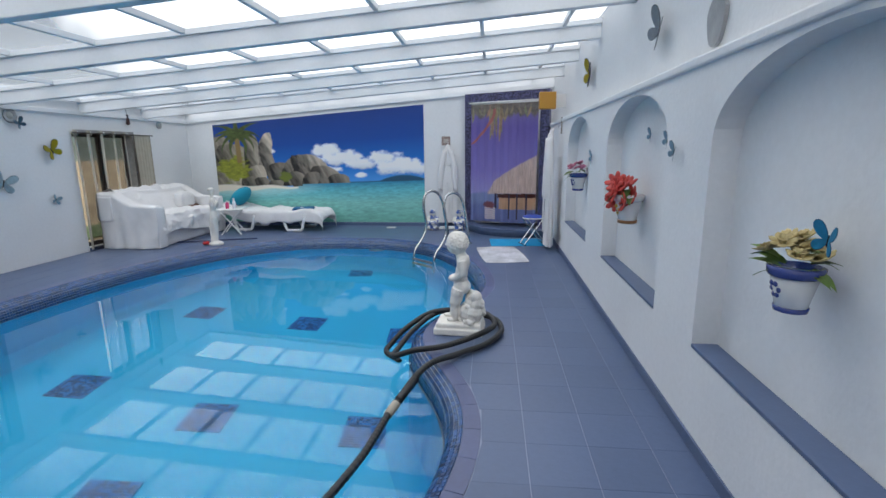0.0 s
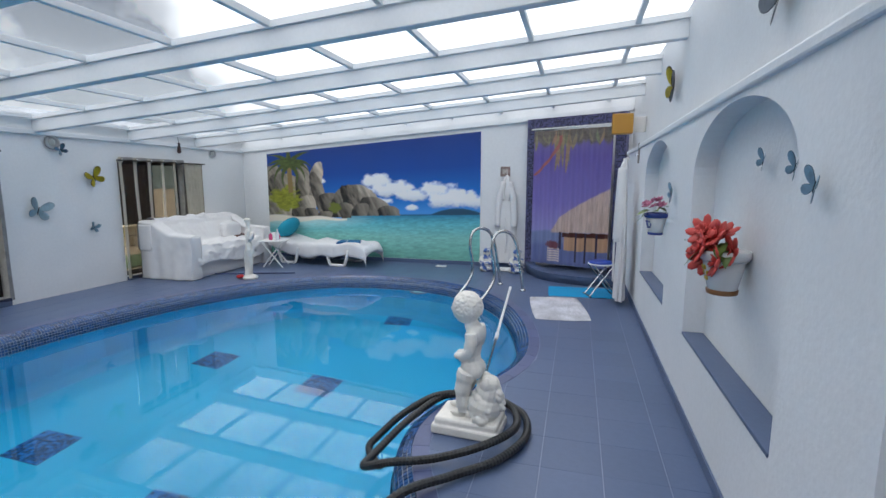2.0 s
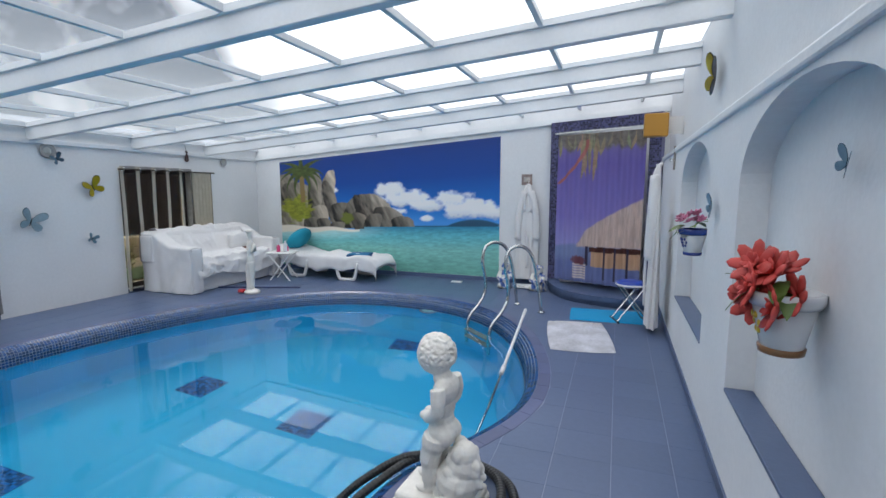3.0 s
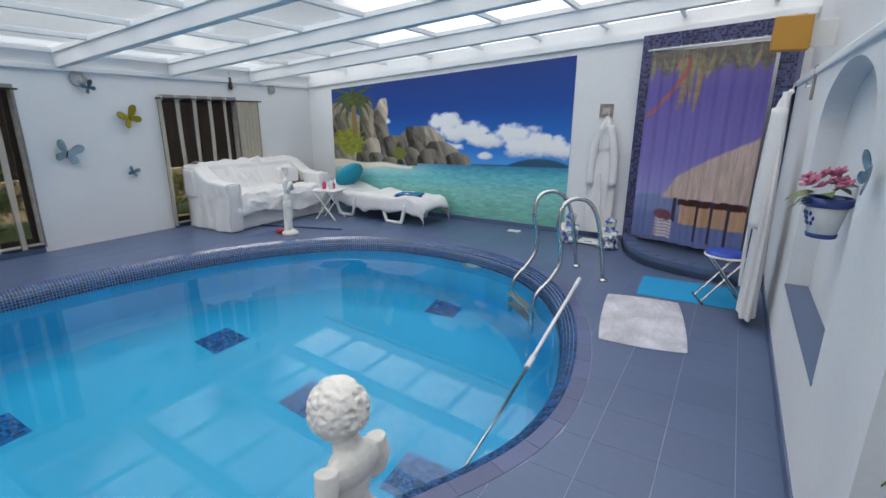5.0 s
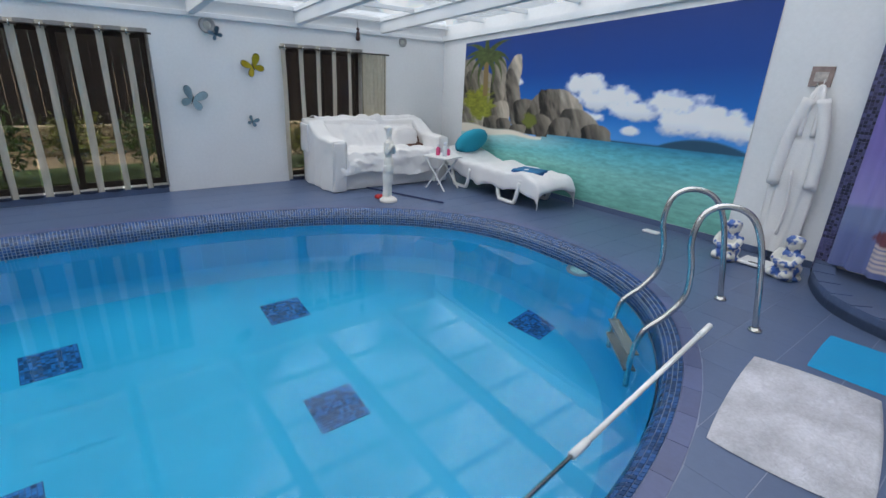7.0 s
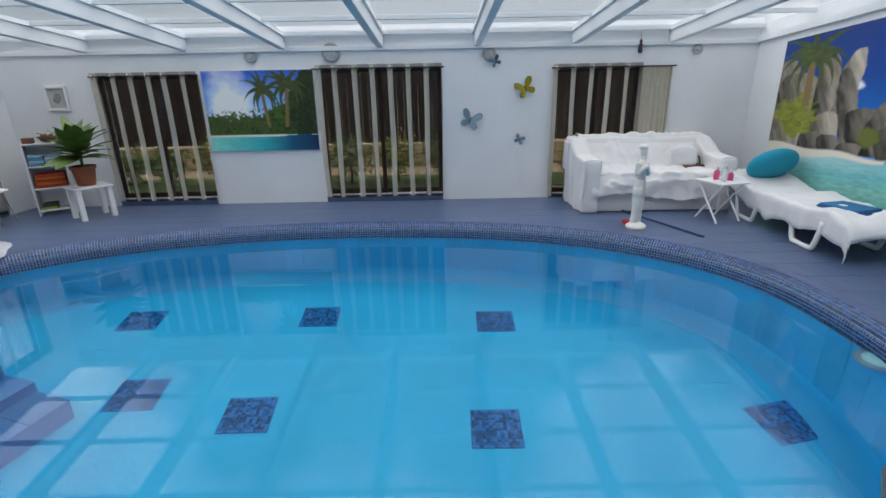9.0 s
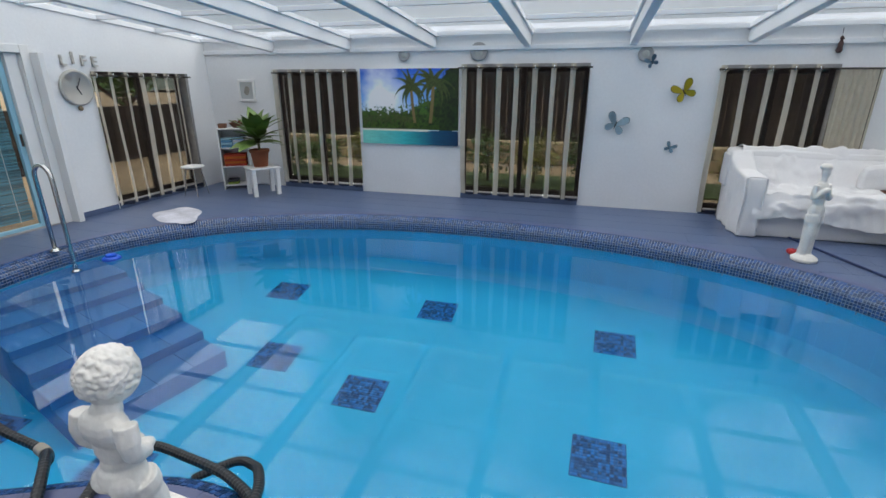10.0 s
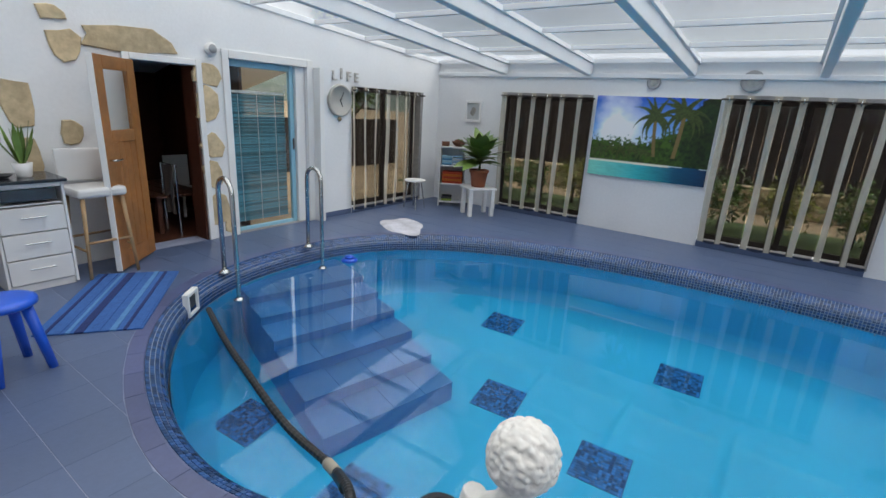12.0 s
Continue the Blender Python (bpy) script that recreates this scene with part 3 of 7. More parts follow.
# ---- statues ----
def figure(name, at, turn, blobs, label, plinth, voxel, height):
    """One plain mesh, fused from rounded masses."""
    bm = bmesh.new()
    plinth(bm)
    for kind, *args in blobs:
        if kind == "b":
            p, r, st, rot = args
            ball(bm, p, r, 8 if r < 0.02 else 14, st, Euler([radians(q) for q in rot]).to_matrix().to_4x4())
        else:
            tube(bm, smooth_line(args[0], 5), [args[1][min(len(args[1]) - 1, i * len(args[1]) // (5 * (len(args[0]) - 1) + 1))] for i in range(5 * (len(args[0]) - 1) + 1)], 12)
    ob = part(name, bm, PLASTER_FIG)
    ob.matrix_basis = pose(*at, 0, 0, turn)
    ob.scale = (height,) * 3
    rm = ob.modifiers.new("fuse", "REMESH")
    rm.mode, rm.voxel_size, rm.use_smooth_shade = "VOXEL", voxel, True
    sm = ob.modifiers.new("soften", "SMOOTH")
    sm.factor, sm.iterations = 0.5, 1
    return tagged(ob, label, "statue")


def boy():
    rnd = random.Random(4)
    b = [("b", (-0.025, 0, 0.89), 0.112, (0.95, 0.9, 1.02), (0, 0, 0)), ("b", (-0.09, 0, 0.865), 0.05, (0.7, 1, 1.2), (0, 0, 0)), ("b", (-0.128, 0, 0.878), 0.016, (1, 1, 1), (0, 0, 0)),
         ("t", [(-0.005, 0, 0.82), (0.025, 0, 0.74)], [0.048, 0.055]),
         ("b", (0.035, 0, 0.70), 0.09, (0.72, 1.25, 0.95), (0, 6, 0)), ("b", (0.02, 0, 0.61), 0.078, (0.80, 1.05, 1.15), (0, 0, 0)), ("b", (0.005, 0, 0.53), 0.08, (0.92, 1.0, 0.95), (0, 0, 0)),
         ("b", (0.02, 0, 0.47), 0.092, (0.90, 1.12, 0.85), (0, 0, 0)), ("b", (0.045, 0.045, 0.455), 0.06, (1, 1, 1), (0, 0, 0)), ("b", (0.045, -0.045, 0.455), 0.06, (1, 1, 1), (0, 0, 0))]
    for s in (-1, 1):
        b += [("t", [(0.0, s * 0.055, 0.45), (-0.035, s * 0.06, 0.31), (-0.055 - 0.025 * s, s * 0.065, 0.15)], [0.070, 0.058, 0.046, 0.036]),
              ("b", (-0.09 - 0.025 * s, s * 0.065, 0.14), 0.042, (1.4, 0.7, 0.5), (0, 0, 0)),
              ("t", [(0.035, s * 0.115, 0.74), (0.04, s * 0.125, 0.62), (-0.05, s * 0.06, 0.545)], [0.040, 0.034, 0.029]),
              ("b", (-0.07, s * 0.03, 0.545), 0.033, (1.2, 1, 0.8), (0, 0, 0))]
    for k in range(560):
        a, z = rnd.uniform(0, 6.28), rnd.uniform(-0.45, 1)
        r = math.sqrt(max(0, 1 - z * z))
        if math.cos(a) * r < -0.55 and z < 0.55:
            continue
        b.append(("b", (-0.022 + 0.105 * r * math.cos(a), 0.099 * r * math.sin(a), 0.894 + 0.107 * z), rnd.uniform(0.008, 0.012), (1, 1, 0.8), (0, 0, 0)))
    # a rough boulder: broad masses with small uneven lumps all over
    for x, y, z, r, st in ((0.11, 0.0, 0.20, 0.125, (1.0, 1.15, 1.0)), (0.14, 0.0, 0.29, 0.095, (0.95, 1.15, 1.1)), (0.15, -0.01, 0.36, 0.07, (1.0, 1.2, 0.9))):
        b.append(("b", (x, y, z), r, st, (0, 12, 0)))
    for k in range(46):
        a, t = rnd.uniform(0, 6.28), rnd.uniform(0, 1)
        w = 0.115 - 0.055 * t
        b.append(("b", (0.12 + 0.03 * t + w * math.cos(a), 1.1 * w * math.sin(a), 0.13 + 0.25 * t), rnd.uniform(0.02, 0.042), (1.2, 1, 0.8), (rnd.uniform(0, 90), rnd.uniform(0, 90), 0)))

    def plinth(bm):
        box(bm, -0.24, -0.16, 0, 0.24, 0.16, 0.07, bevel=0.015)
        box(bm, -0.22, -0.145, 0.05, 0.23, 0.15, 0.12, bevel=0.02)
    return b, plinth


blobs, plinth = boy()
figure("fountain_statue", (6.07, 4.77, 0), -4, blobs, "white plaster statue of a curly haired child by rocks", plinth, 0.005, 0.86)


def lady():
    b = [("b", (0, 0, 0.88), 0.05, (0.9, 0.9, 1.15), (0, 0, 0)), ("b", (0.01, 0, 0.925), 0.06, (1, 1, 0.55), (0, 0, 0)), ("b", (0.015, 0, 0.915), 0.05, (1, 1, 0.5), (0, 0, 0)),
         ("t", [(0, 0, 0.84), (0, 0, 0.78)], [0.03, 0.032]), ("b", (0, 0, 0.70), 0.085, (0.75, 1.05, 1.15), (0, 0, 0)), ("b", (0, 0, 0.60), 0.066, (0.8, 1, 1.2), (0, 0, 0)),
         ("b", (0, 0, 0.50), 0.088, (0.8, 1.05, 1.1), (0, 0, 0)), ("t", [(0, 0.035, 0.47), (-0.015, 0.04, 0.27), (0.01, 0.03, 0.05)], [0.07, 0.055, 0.045, 0.04]),
         ("t", [(0, -0.035, 0.47), (0.01, -0.04, 0.27), (0.01, -0.035, 0.05)], [0.07, 0.058, 0.048, 0.045]), ("t", [(0.03, 0.0, 0.45), (0.045, -0.02, 0.2), (0.03, 0.0, 0.06)], [0.055, 0.05, 0.06])]
    for s in (-1, 1):
        b.append(("t", [(0, s * 0.09, 0.76), (-0.01, s * 0.115, 0.64), (-0.07, s * 0.05, 0.68 + 0.03 * s), (-0.075, -0.01 * s, 0.72)], [0.032, 0.03, 0.027, 0.022]))
    return b, lambda bm: lathe(bm, [(0.13, 0), (0.135, 0.03), (0.10, 0.055), (0.06, 0.07)], 20)


blobs, plinth = lady()
lady_figure = figure("garden_statue", (1.74, 8.34, 0), 215, blobs, "slender white statue of a standing woman on deck", plinth, 0.008, 1.0)
lady_figure.scale = (0.86, 0.86, 1.0)
rose = thing("silk_rose", (1.58, 8.30, 0), "red silk rose lying beside the statue foot", "flower")
RED_SILK = material("red_silk", (0.55, 0.035, 0.04), 0.7, stain=0.2, stain_scale=20)
for k in range(6):
    part("petal", ball(bmesh.new(), (0.03 * math.cos(k * 1.05), 0.03 * math.sin(k * 1.05), 0.035), 0.032, 8, (1, 0.5, 0.9), Euler((0.3, 0, k * 1.05)).to_matrix().to_4x4()), RED_SILK, rose, smooth=True)


# ---- printed pictures: painted by rule on fine flat grids ----
def value_noise(x, y, seed):
    xi, yi = np.floor(x).astype(int), np.floor(y).astype(int)
    fx, fy = x - xi, y - yi
    fx, fy = fx * fx * (3 - 2 * fx), fy * fy * (3 - 2 * fy)

    def h(a, b):
        v = np.sin(a * 127.1 + b * 311.7 + seed * 74.7) * 43758.5453
        return v - np.floor(v)
    return (h(xi, yi) * (1 - fx) + h(xi + 1, yi) * fx) * (1 - fy) + (h(xi, yi + 1) * (1 - fx) + h(xi + 1, yi + 1) * fx) * fy


def fbm(x, y, seed=0, octaves=4):
    s, a, tot = 0.0, 0.5, 0.0
    for o in range(octaves):
        s, tot = s + a * value_noise(x * 2 ** o, y * 2 ** o, seed + o), tot + a
        a *= 0.55
    return s / tot


def srgb(r, g, b):
    return np.array([(v / 255) ** 2.2 for v in (r, g, b)])


def lay(img, mask, color):
    m = np.clip(mask, 0, 1)[..., None]
    return img * (1 - m) + np.asarray(color) * m


def soft(d, w):
    return np.clip(d / w + 0.5, 0, 1)


def grad(v, stops):
    out = np.zeros((*v.shape, 3))
    for c in range(3):
        out[..., c] = np.interp(v, [s[0] for s in stops], [s[1][c] for s in stops])
    return out


def palm(img, u, v, asp, x, y, size, seed, trunk=None):
    if trunk:
        tx = x + (trunk[0] - x) * np.clip((y - v) / (y - trunk[1]), 0, 1) ** 1.5
        img = lay(img, soft(0.012 * size * 4 - np.abs(u - tx), 0.004) * ((v < y) & (v > trunk[1])), srgb(120, 100, 62))
    du, dv = (u - x) * asp, v - y
    r, a = np.hypot(du, dv), np.arctan2(dv, du)
    for k in range(11):
        t = -0.5 + 4.1 * k / 10 + 0.2 * math.sin(seed + 5 * k)
        bend = t - np.sign(math.cos(t)) * r / size * 1.0 * abs(math.cos(t))
        d = np.abs((a - bend + math.pi) % (2 * math.pi) - math.pi) * r
        leaf = soft(0.13 * size * (1 - r / size) + 0.03 * size * (fbm(u * 90, v * 90, seed + k) - 0.5) - d, 0.02 * size) * (r < size)
        img = lay(img, leaf, srgb(74, 88, 42) * (0.25 + 1.0 * fbm(u * 60, v * 60, seed + k)[..., None]))
    return img


def paint_beach(u, v):
    asp = 2.0
    wob = fbm(u * 30, v * 30, 3)
    img = grad(v, [(0.37, srgb(70, 140, 205)), (0.5, srgb(20, 104, 182)), (0.75, srgb(4, 66, 140)), (1, srgb(2, 50, 116))])
    for cx, cy, rx, ry, sd in ((0.54, 0.66, 0.07, 0.06, 1), (0.62, 0.59, 0.09, 0.06, 2), (0.70, 0.54, 0.06, 0.05, 3), (0.80, 0.57, 0.08, 0.06, 4), (0.87, 0.50, 0.10, 0.07, 5), (0.97, 0.48, 0.07, 0.06, 6), (0.28, 0.70, 0.02, 0.03, 7), (0.70, 0.43, 0.03, 0.025, 8), (0.57, 0.49, 0.04, 0.03, 9)):
        d = 1 - np.hypot((u - cx) / rx, (v - cy) / ry) + 1.5 * (fbm(u * 26, v * 18, 20 + sd) - 0.5)
        img = lay(img, soft(d - 0.1, 0.5), srgb(235, 238, 243) * (0.6 + 0.45 * np.clip((v - cy) / ry * 0.5 + 0.6, 0, 1)[..., None]))
    img = lay(img, soft(0.375 + 0.045 * np.clip(1 - ((u - 0.90) / 0.11) ** 2, 0, 1) - v, 0.008) * (v > 0.37), srgb(40, 74, 96))
    # boulders: lumps of granite, each with its own lean and streaks
    for cx, cy, rx, ry, sd, tone in ((0.02, 0.60, 0.07, 0.22, 1, 0.7), (0.10, 0.52, 0.10, 0.22, 2, 0.8), (0.235, 0.58, 0.035, 0.23, 3, 1.25), (0.18, 0.60, 0.035, 0.20, 4, 0.8), (0.262, 0.54, 0.03, 0.18, 5, 0.85),
                                     (0.03, 0.42, 0.10, 0.12, 6, 1.05), (0.20, 0.44, 0.05, 0.10, 7, 1.2), (0.32, 0.46, 0.055, 0.10, 8, 0.6), (0.37, 0.47, 0.045, 0.12, 9, 0.85), (0.43, 0.47, 0.05, 0.15, 10, 0.5),
                                     (0.485, 0.44, 0.085, 0.18, 11, 1.2), (0.55, 0.40, 0.07, 0.11, 12, 0.8), (0.60, 0.38, 0.05, 0.06, 13, 0.6), (0.40, 0.40, 0.04, 0.08, 14, 0.6), (0.46, 0.38, 0.04, 0.09, 15, 0.5), (0.16, 0.40, 0.04, 0.05, 16, 0.55), (0.225, 0.395, 0.035, 0.045, 17, 0.5), (0.29, 0.375, 0.035, 0.035, 18, 0.5)):
        cy, ry = 0.37 + (cy - 0.37) * 1.18, ry * 1.15
        lean = (u - cx) + (0.30 if sd in (11, 12) else 0.12 * (sd % 3 - 1)) * (v - cy)
        d = 1 - np.abs(lean / rx) ** 2.6 - np.abs((v - cy) / ry) ** 3.2 + 1.0 * (fbm(u * 14, v * 12, 40 + sd) - 0.5)
        lit = 0.30 + 0.85 * np.clip(0.55 + 0.5 * (u - cx) / rx + 0.25 * (v - cy) / ry, 0, 1) - 0.9 * (fbm((u + v * 0.25) * 70, v * 10, 60 + sd) - 0.45)
        img = lay(img, soft(d, 0.10) * (v > 0.335), srgb(150, 140, 126) * tone * np.clip((lit - 0.25) * 1.35, 0.03, 1.4)[..., None])
    img = lay(img, soft(1 - np.hypot((u - 0.09) / 0.075, (v - 0.54) / 0.12) + 1.2 * (wob - 0.5), 0.3), srgb(120, 124, 40) * (0.4 + 1.2 * fbm(u * 80, v * 80, 9)[..., None]))
    img = lay(img, soft(1 - np.hypot((u - 0.34) / 0.03, (v - 0.45) / 0.05) + (wob - 0.5), 0.3), srgb(96, 104, 40))
    img = palm(img, u, v, asp, 0.115, 0.88, 0.25, 3, (0.12, 0.60))
    # sea and sand
    shore = 0.36 - 0.02 * u + 0.008 * np.sin(u * 30)
    rip = fbm(u * 50, v * 130, 5)
    sea = grad(1 - v / 0.37, [(0, srgb(40, 116, 150)), (0.2, srgb(88, 166, 176)), (0.5, srgb(116, 176, 168)), (1, srgb(100, 156, 142))]) * (0.66 + 0.68 * rip[..., None])
    sea = lay(sea, 0.75 * np.clip(1 - np.hypot((u - 0.1) / 0.45, (v - 0.33) / 0.09), 0, 1), srgb(196, 222, 212))
    shore = np.where(u > 0.42, 0.366, shore)
    img = np.where((v < shore)[..., None], sea, img)
    sand = np.where(u < 0.40, 0.028 * (1 - u / 0.40) + 0.008, 0.0)
    return lay(img, soft(sand - np.abs(v - shore + 0.01), 0.01) * (u < 0.40), srgb(214, 205, 190))


def paint_lagoon(u, v):
    asp = 1.45
    img = grad(v, [(0.3, srgb(205, 222, 235)), (0.6, srgb(120, 170, 225)), (1, srgb(20, 84, 190))])
    c = fbm(u * 4, v * 4, 12)
    img = lay(img, soft(1 - np.hypot((u - 0.2) / 0.18, (v - 0.62) / 0.42) + 1.2 * (c - 0.5), 0.7), srgb(232, 238, 244))
    leaf = fbm(u * 40, v * 28, 8)
    tall = 0.44 + 0.05 * fbm(u * 14, v * 0, 2) + 0.50 * soft(u - 0.80, 0.22) + 0.10 * soft(u - 0.56, 0.2)
    img = lay(img, soft(tall - v + 0.25 * (leaf - 0.5), 0.04) * (v > 0.2), srgb(62, 92, 30) * (0.15 + 1.5 * np.clip(leaf - 0.22, 0, 1)[..., None]) * (1.15 - 0.75 * soft(u - 0.78, 0.2)[..., None]))
    img = palm(img, u, v, asp, 0.53, 0.76, 0.30, 1, (0.56, 0.3))
    img = palm(img, u, v, asp, 0.75, 0.82, 0.34, 2, (0.72, 0.3))
    for k in range(5):
        img = palm(img, u, v, asp, 0.08 + 0.10 * k, 0.33 + 0.02 * (k % 2), 0.13, k + 5)
    sea = grad(u, [(0, srgb(120, 205, 190)), (0.45, srgb(50, 170, 175)), (0.75, srgb(14, 80, 110)), (1, srgb(6, 44, 80))]) * (0.8 + 0.4 * fbm(u * 20, v * 70, 4)[..., None])
    img = np.where((v < 0.19 + 0.012 * np.sin(u * 9))[..., None], sea, img)
    return lay(img, soft(0.012 - np.abs(v - 0.195), 0.012) * (u < 0.7), srgb(225, 220, 200))


def paint_hut(u, v):
    img = grad(v, [(0.2, srgb(140, 136, 186)), (0.45, srgb(114, 104, 166)), (0.8, srgb(94, 82, 146)), (1, srgb(104, 94, 148))])
    img = lay(img, soft(0.24 + 0.02 * np.sin(u * 5) - v, 0.02), srgb(110, 122, 160))
    img = lay(img, soft(0.14 - v + 0.03 * fbm(u * 8, v * 20, 3), 0.05), srgb(96, 106, 150))
    # thatch
    eave = 0.245 + 0.02 * (u - 0.4)
    ridge = 0.245 + 0.06 * soft(u - 0.30, 0.12) + 0.27 * np.clip((u - 0.30) / 0.7, 0, 1) ** 0.75
    st = fbm(u * 90, v * 14, 7)
    img = lay(img, soft(ridge - v, 0.012) * soft(v - eave, 0.012) * soft(u - 0.28, 0.03), srgb(182, 160, 150) * (0.65 + 0.6 * st[..., None]))
    img = lay(img, ((v < eave) & (v > eave - 0.035) & (u > 0.42)) * 1.0, srgb(64, 30, 24))
    img = lay(img, ((v < eave - 0.035) & (v > eave - 0.135) & (u > 0.44)) * 1.0, srgb(176, 140, 112) * (0.7 + 0.5 * fbm(u * 60, v * 6, 2)[..., None]))
    for x in (0.40, 0.60, 0.72, 0.86):
        img = lay(img, soft(0.016 - np.abs(u - x), 0.008) * ((v < 0.25) & (v > 0.03 if x > 0.5 else v > 0.12)), srgb(46, 40, 62))
    for k in range(6):
        img = lay(img, soft(0.006 - np.abs(v - 0.03 - 0.018 * k), 0.005) * ((u > 0.22) & (u < 0.40)), srgb(196, 182, 178))
    img = lay(img, soft(1 - np.hypot((u - 0.30) / 0.09, (v - 0.15) / 0.03) + fbm(u * 40, v * 40, 1) - 0.5, 0.3), srgb(104, 62, 72))
    # palm fronds hanging in from above
    lf = fbm(u * 22 + v * 14, v * 60, 5)
    img = lay(img, soft(v - 0.955 + 0.10 * fbm(u * 16, v * 3, 4), 0.03), srgb(112, 104, 96) * (0.3 + 0.9 * lf[..., None]))
    for k in range(22):
        # single hanging leaflets: top, sideways drift, length
        x, drift, ln = (0.30 + 0.022 * (k % 9), 0.05 * math.sin(2.3 * k), 0.13 + 0.014 * (k * 5 % 12)) if k < 11 else (0.04 + 0.085 * (k - 11), 0.06 * math.sin(1.7 * k), 0.06 + 0.012 * (k * 7 % 6))
        s = np.clip((0.97 - v) / ln, 0, 1)
        img = lay(img, soft(0.019 * np.sin(np.pi * np.clip(s, 0.02, 0.98)) ** 0.7 - np.abs(u - x - drift * s ** 1.5), 0.006) * (v > 0.97 - ln),
                  srgb(150 - 4 * (k % 7), 130 - 3 * (k % 5), 100) * (0.5 + 0.7 * lf[..., None]))
    bough = 0.36 - 0.34 * np.clip((0.93 - v) / 0.26, 0, 1) ** 1.4
    return lay(img, soft(0.022 - np.abs(u - bough), 0.01) * ((v < 0.96) & (v > 0.67)), srgb(150, 88, 84))


PRINT = {}


def print_material(name, rough):
    m = bpy.data.materials.new(name)
    m.use_nodes = True
    a = m.node_tree.nodes.new("ShaderNodeVertexColor")
    a.layer_name = "print"
    b = m.node_tree.nodes["Principled BSDF"]
    b.inputs["Roughness"].default_value = rough
    m.node_tree.links.new(a.outputs["Color"], b.inputs["Base Color"])
    return m


def picture(name, place, nu, nv, paint, mat, parent, label, bright=1.0):
    """A printed sheet: place(u, v) in metres, painted by rule."""
    U, V = np.meshgrid(np.linspace(0, 1, nu + 1), np.linspace(0, 1, nv + 1), indexing="ij")
    col = np.clip(paint(U, V) * bright, 0, 0.9)
    me = bpy.data.meshes.new("mesh")
    vs = [place(u, v) for u, v in zip(U.ravel(), V.ravel())]
    fs = [(i * (nv + 1) + j, (i + 1) * (nv + 1) + j, (i + 1) * (nv + 1) + j + 1, i * (nv + 1) + j + 1) for i in range(nu) for j in range(nv)]
    me.from_pydata(vs, [], fs)
    attr = me.color_attributes.new("print", "FLOAT_COLOR", "POINT")
    attr.data.foreach_set("color", np.concatenate([col.reshape(-1, 3), np.ones((col.size // 3, 1))], 1).ravel().astype(np.float32))
    me.materials.append(mat)
    me.shade_smooth()
    ob = new(name, me)
    ob.parent = parent
    return tagged(ob, label)


VINYL, CURTAIN_VINYL = print_material("printed_vinyl", 0.45), print_material("printed_curtain", 0.5)
# beach mural on the end wall
MX0, MX1 = 0.58, 4.98
mural = thing("beach_mural", (0, YB, 0), "large printed mural of beach boulders and turquoise sea", "mural")
mtop = lambda u: 2.07 + 0.33 * u
picture("print", lambda u, v: (MX0 + (MX1 - MX0) * u, -0.016, 0.075 + (mtop(u) - 0.075) * v), 330, 170, paint_beach, VINYL, mural, "printed tropical beach", 1.25)
bm = bmesh.new()
prism(bm, [(MX0, 0.072), (MX1, 0.072), (MX1, mtop(1)), (MX0, mtop(0))], -0.013, -0.001, "y")
part("backing", bm, TRIM, mural)
# lagoon picture on the garden wall
lagoon = thing("lagoon_picture", (0, 0, 0), "unframed printed picture of palms round a lagoon", "picture")
picture("print", lambda u, v: (0.031, 2.80 + 1.54 * u, 0.78 + 1.09 * v), 190, 130, lambda u, v: paint_lagoon(u, v), VINYL, lagoon, "printed palm lagoon", 1.15)
part("backing", cube(0.002, 2.80, 0.78, 0.027, 4.34, 1.87), TRIM, lagoon)


# ---- curtains, garden doors ----
def sheer(name, color, clear):
    m = bpy.data.materials.new(name)
    m.use_nodes = True
    n, l = m.node_tree.nodes, m.node_tree.links
    b, o = n["Principled BSDF"], n["Material Output"]
    b.inputs["Base Color"].default_value, b.inputs["Roughness"].default_value, b.inputs["Specular IOR Level"].default_value = (*color, 1), 0.9, 0.1
    t, x = n.new("ShaderNodeBsdfTransparent"), n.new("ShaderNodeMixShader")
    tc, w, r = n.new("ShaderNodeTexCoord"), n.new("ShaderNodeTexNoise"), n.new("ShaderNodeMapRange")
    w.inputs["Scale"].default_value, w.inputs["Detail"].default_value = 14, 3
    r.inputs["To Min"].default_value, r.inputs["To Max"].default_value = clear - 0.12, clear + 0.12
    l.new(tc.outputs["Object"], w.inputs["Vector"]), l.new(w.outputs["Fac"], r.inputs["Value"]), l.new(r.outputs[0], x.inputs[0])
    l.new(b.outputs[0], x.inputs[1]), l.new(t.outputs[0], x.inputs[2]), l.new(x.outputs[0], o.inputs["Surface"])
    return m


DARK_SHEER, BEIGE_SHEER = sheer("dark_brown_voile", (0.016, 0.011, 0.010), 0.38), sheer("beige_voile", (0.56, 0.52, 0.44), 0.14)
BEIGE_CLOTH = sheer("beige_stripe_cloth", (0.50, 0.46, 0.37), 0.08)


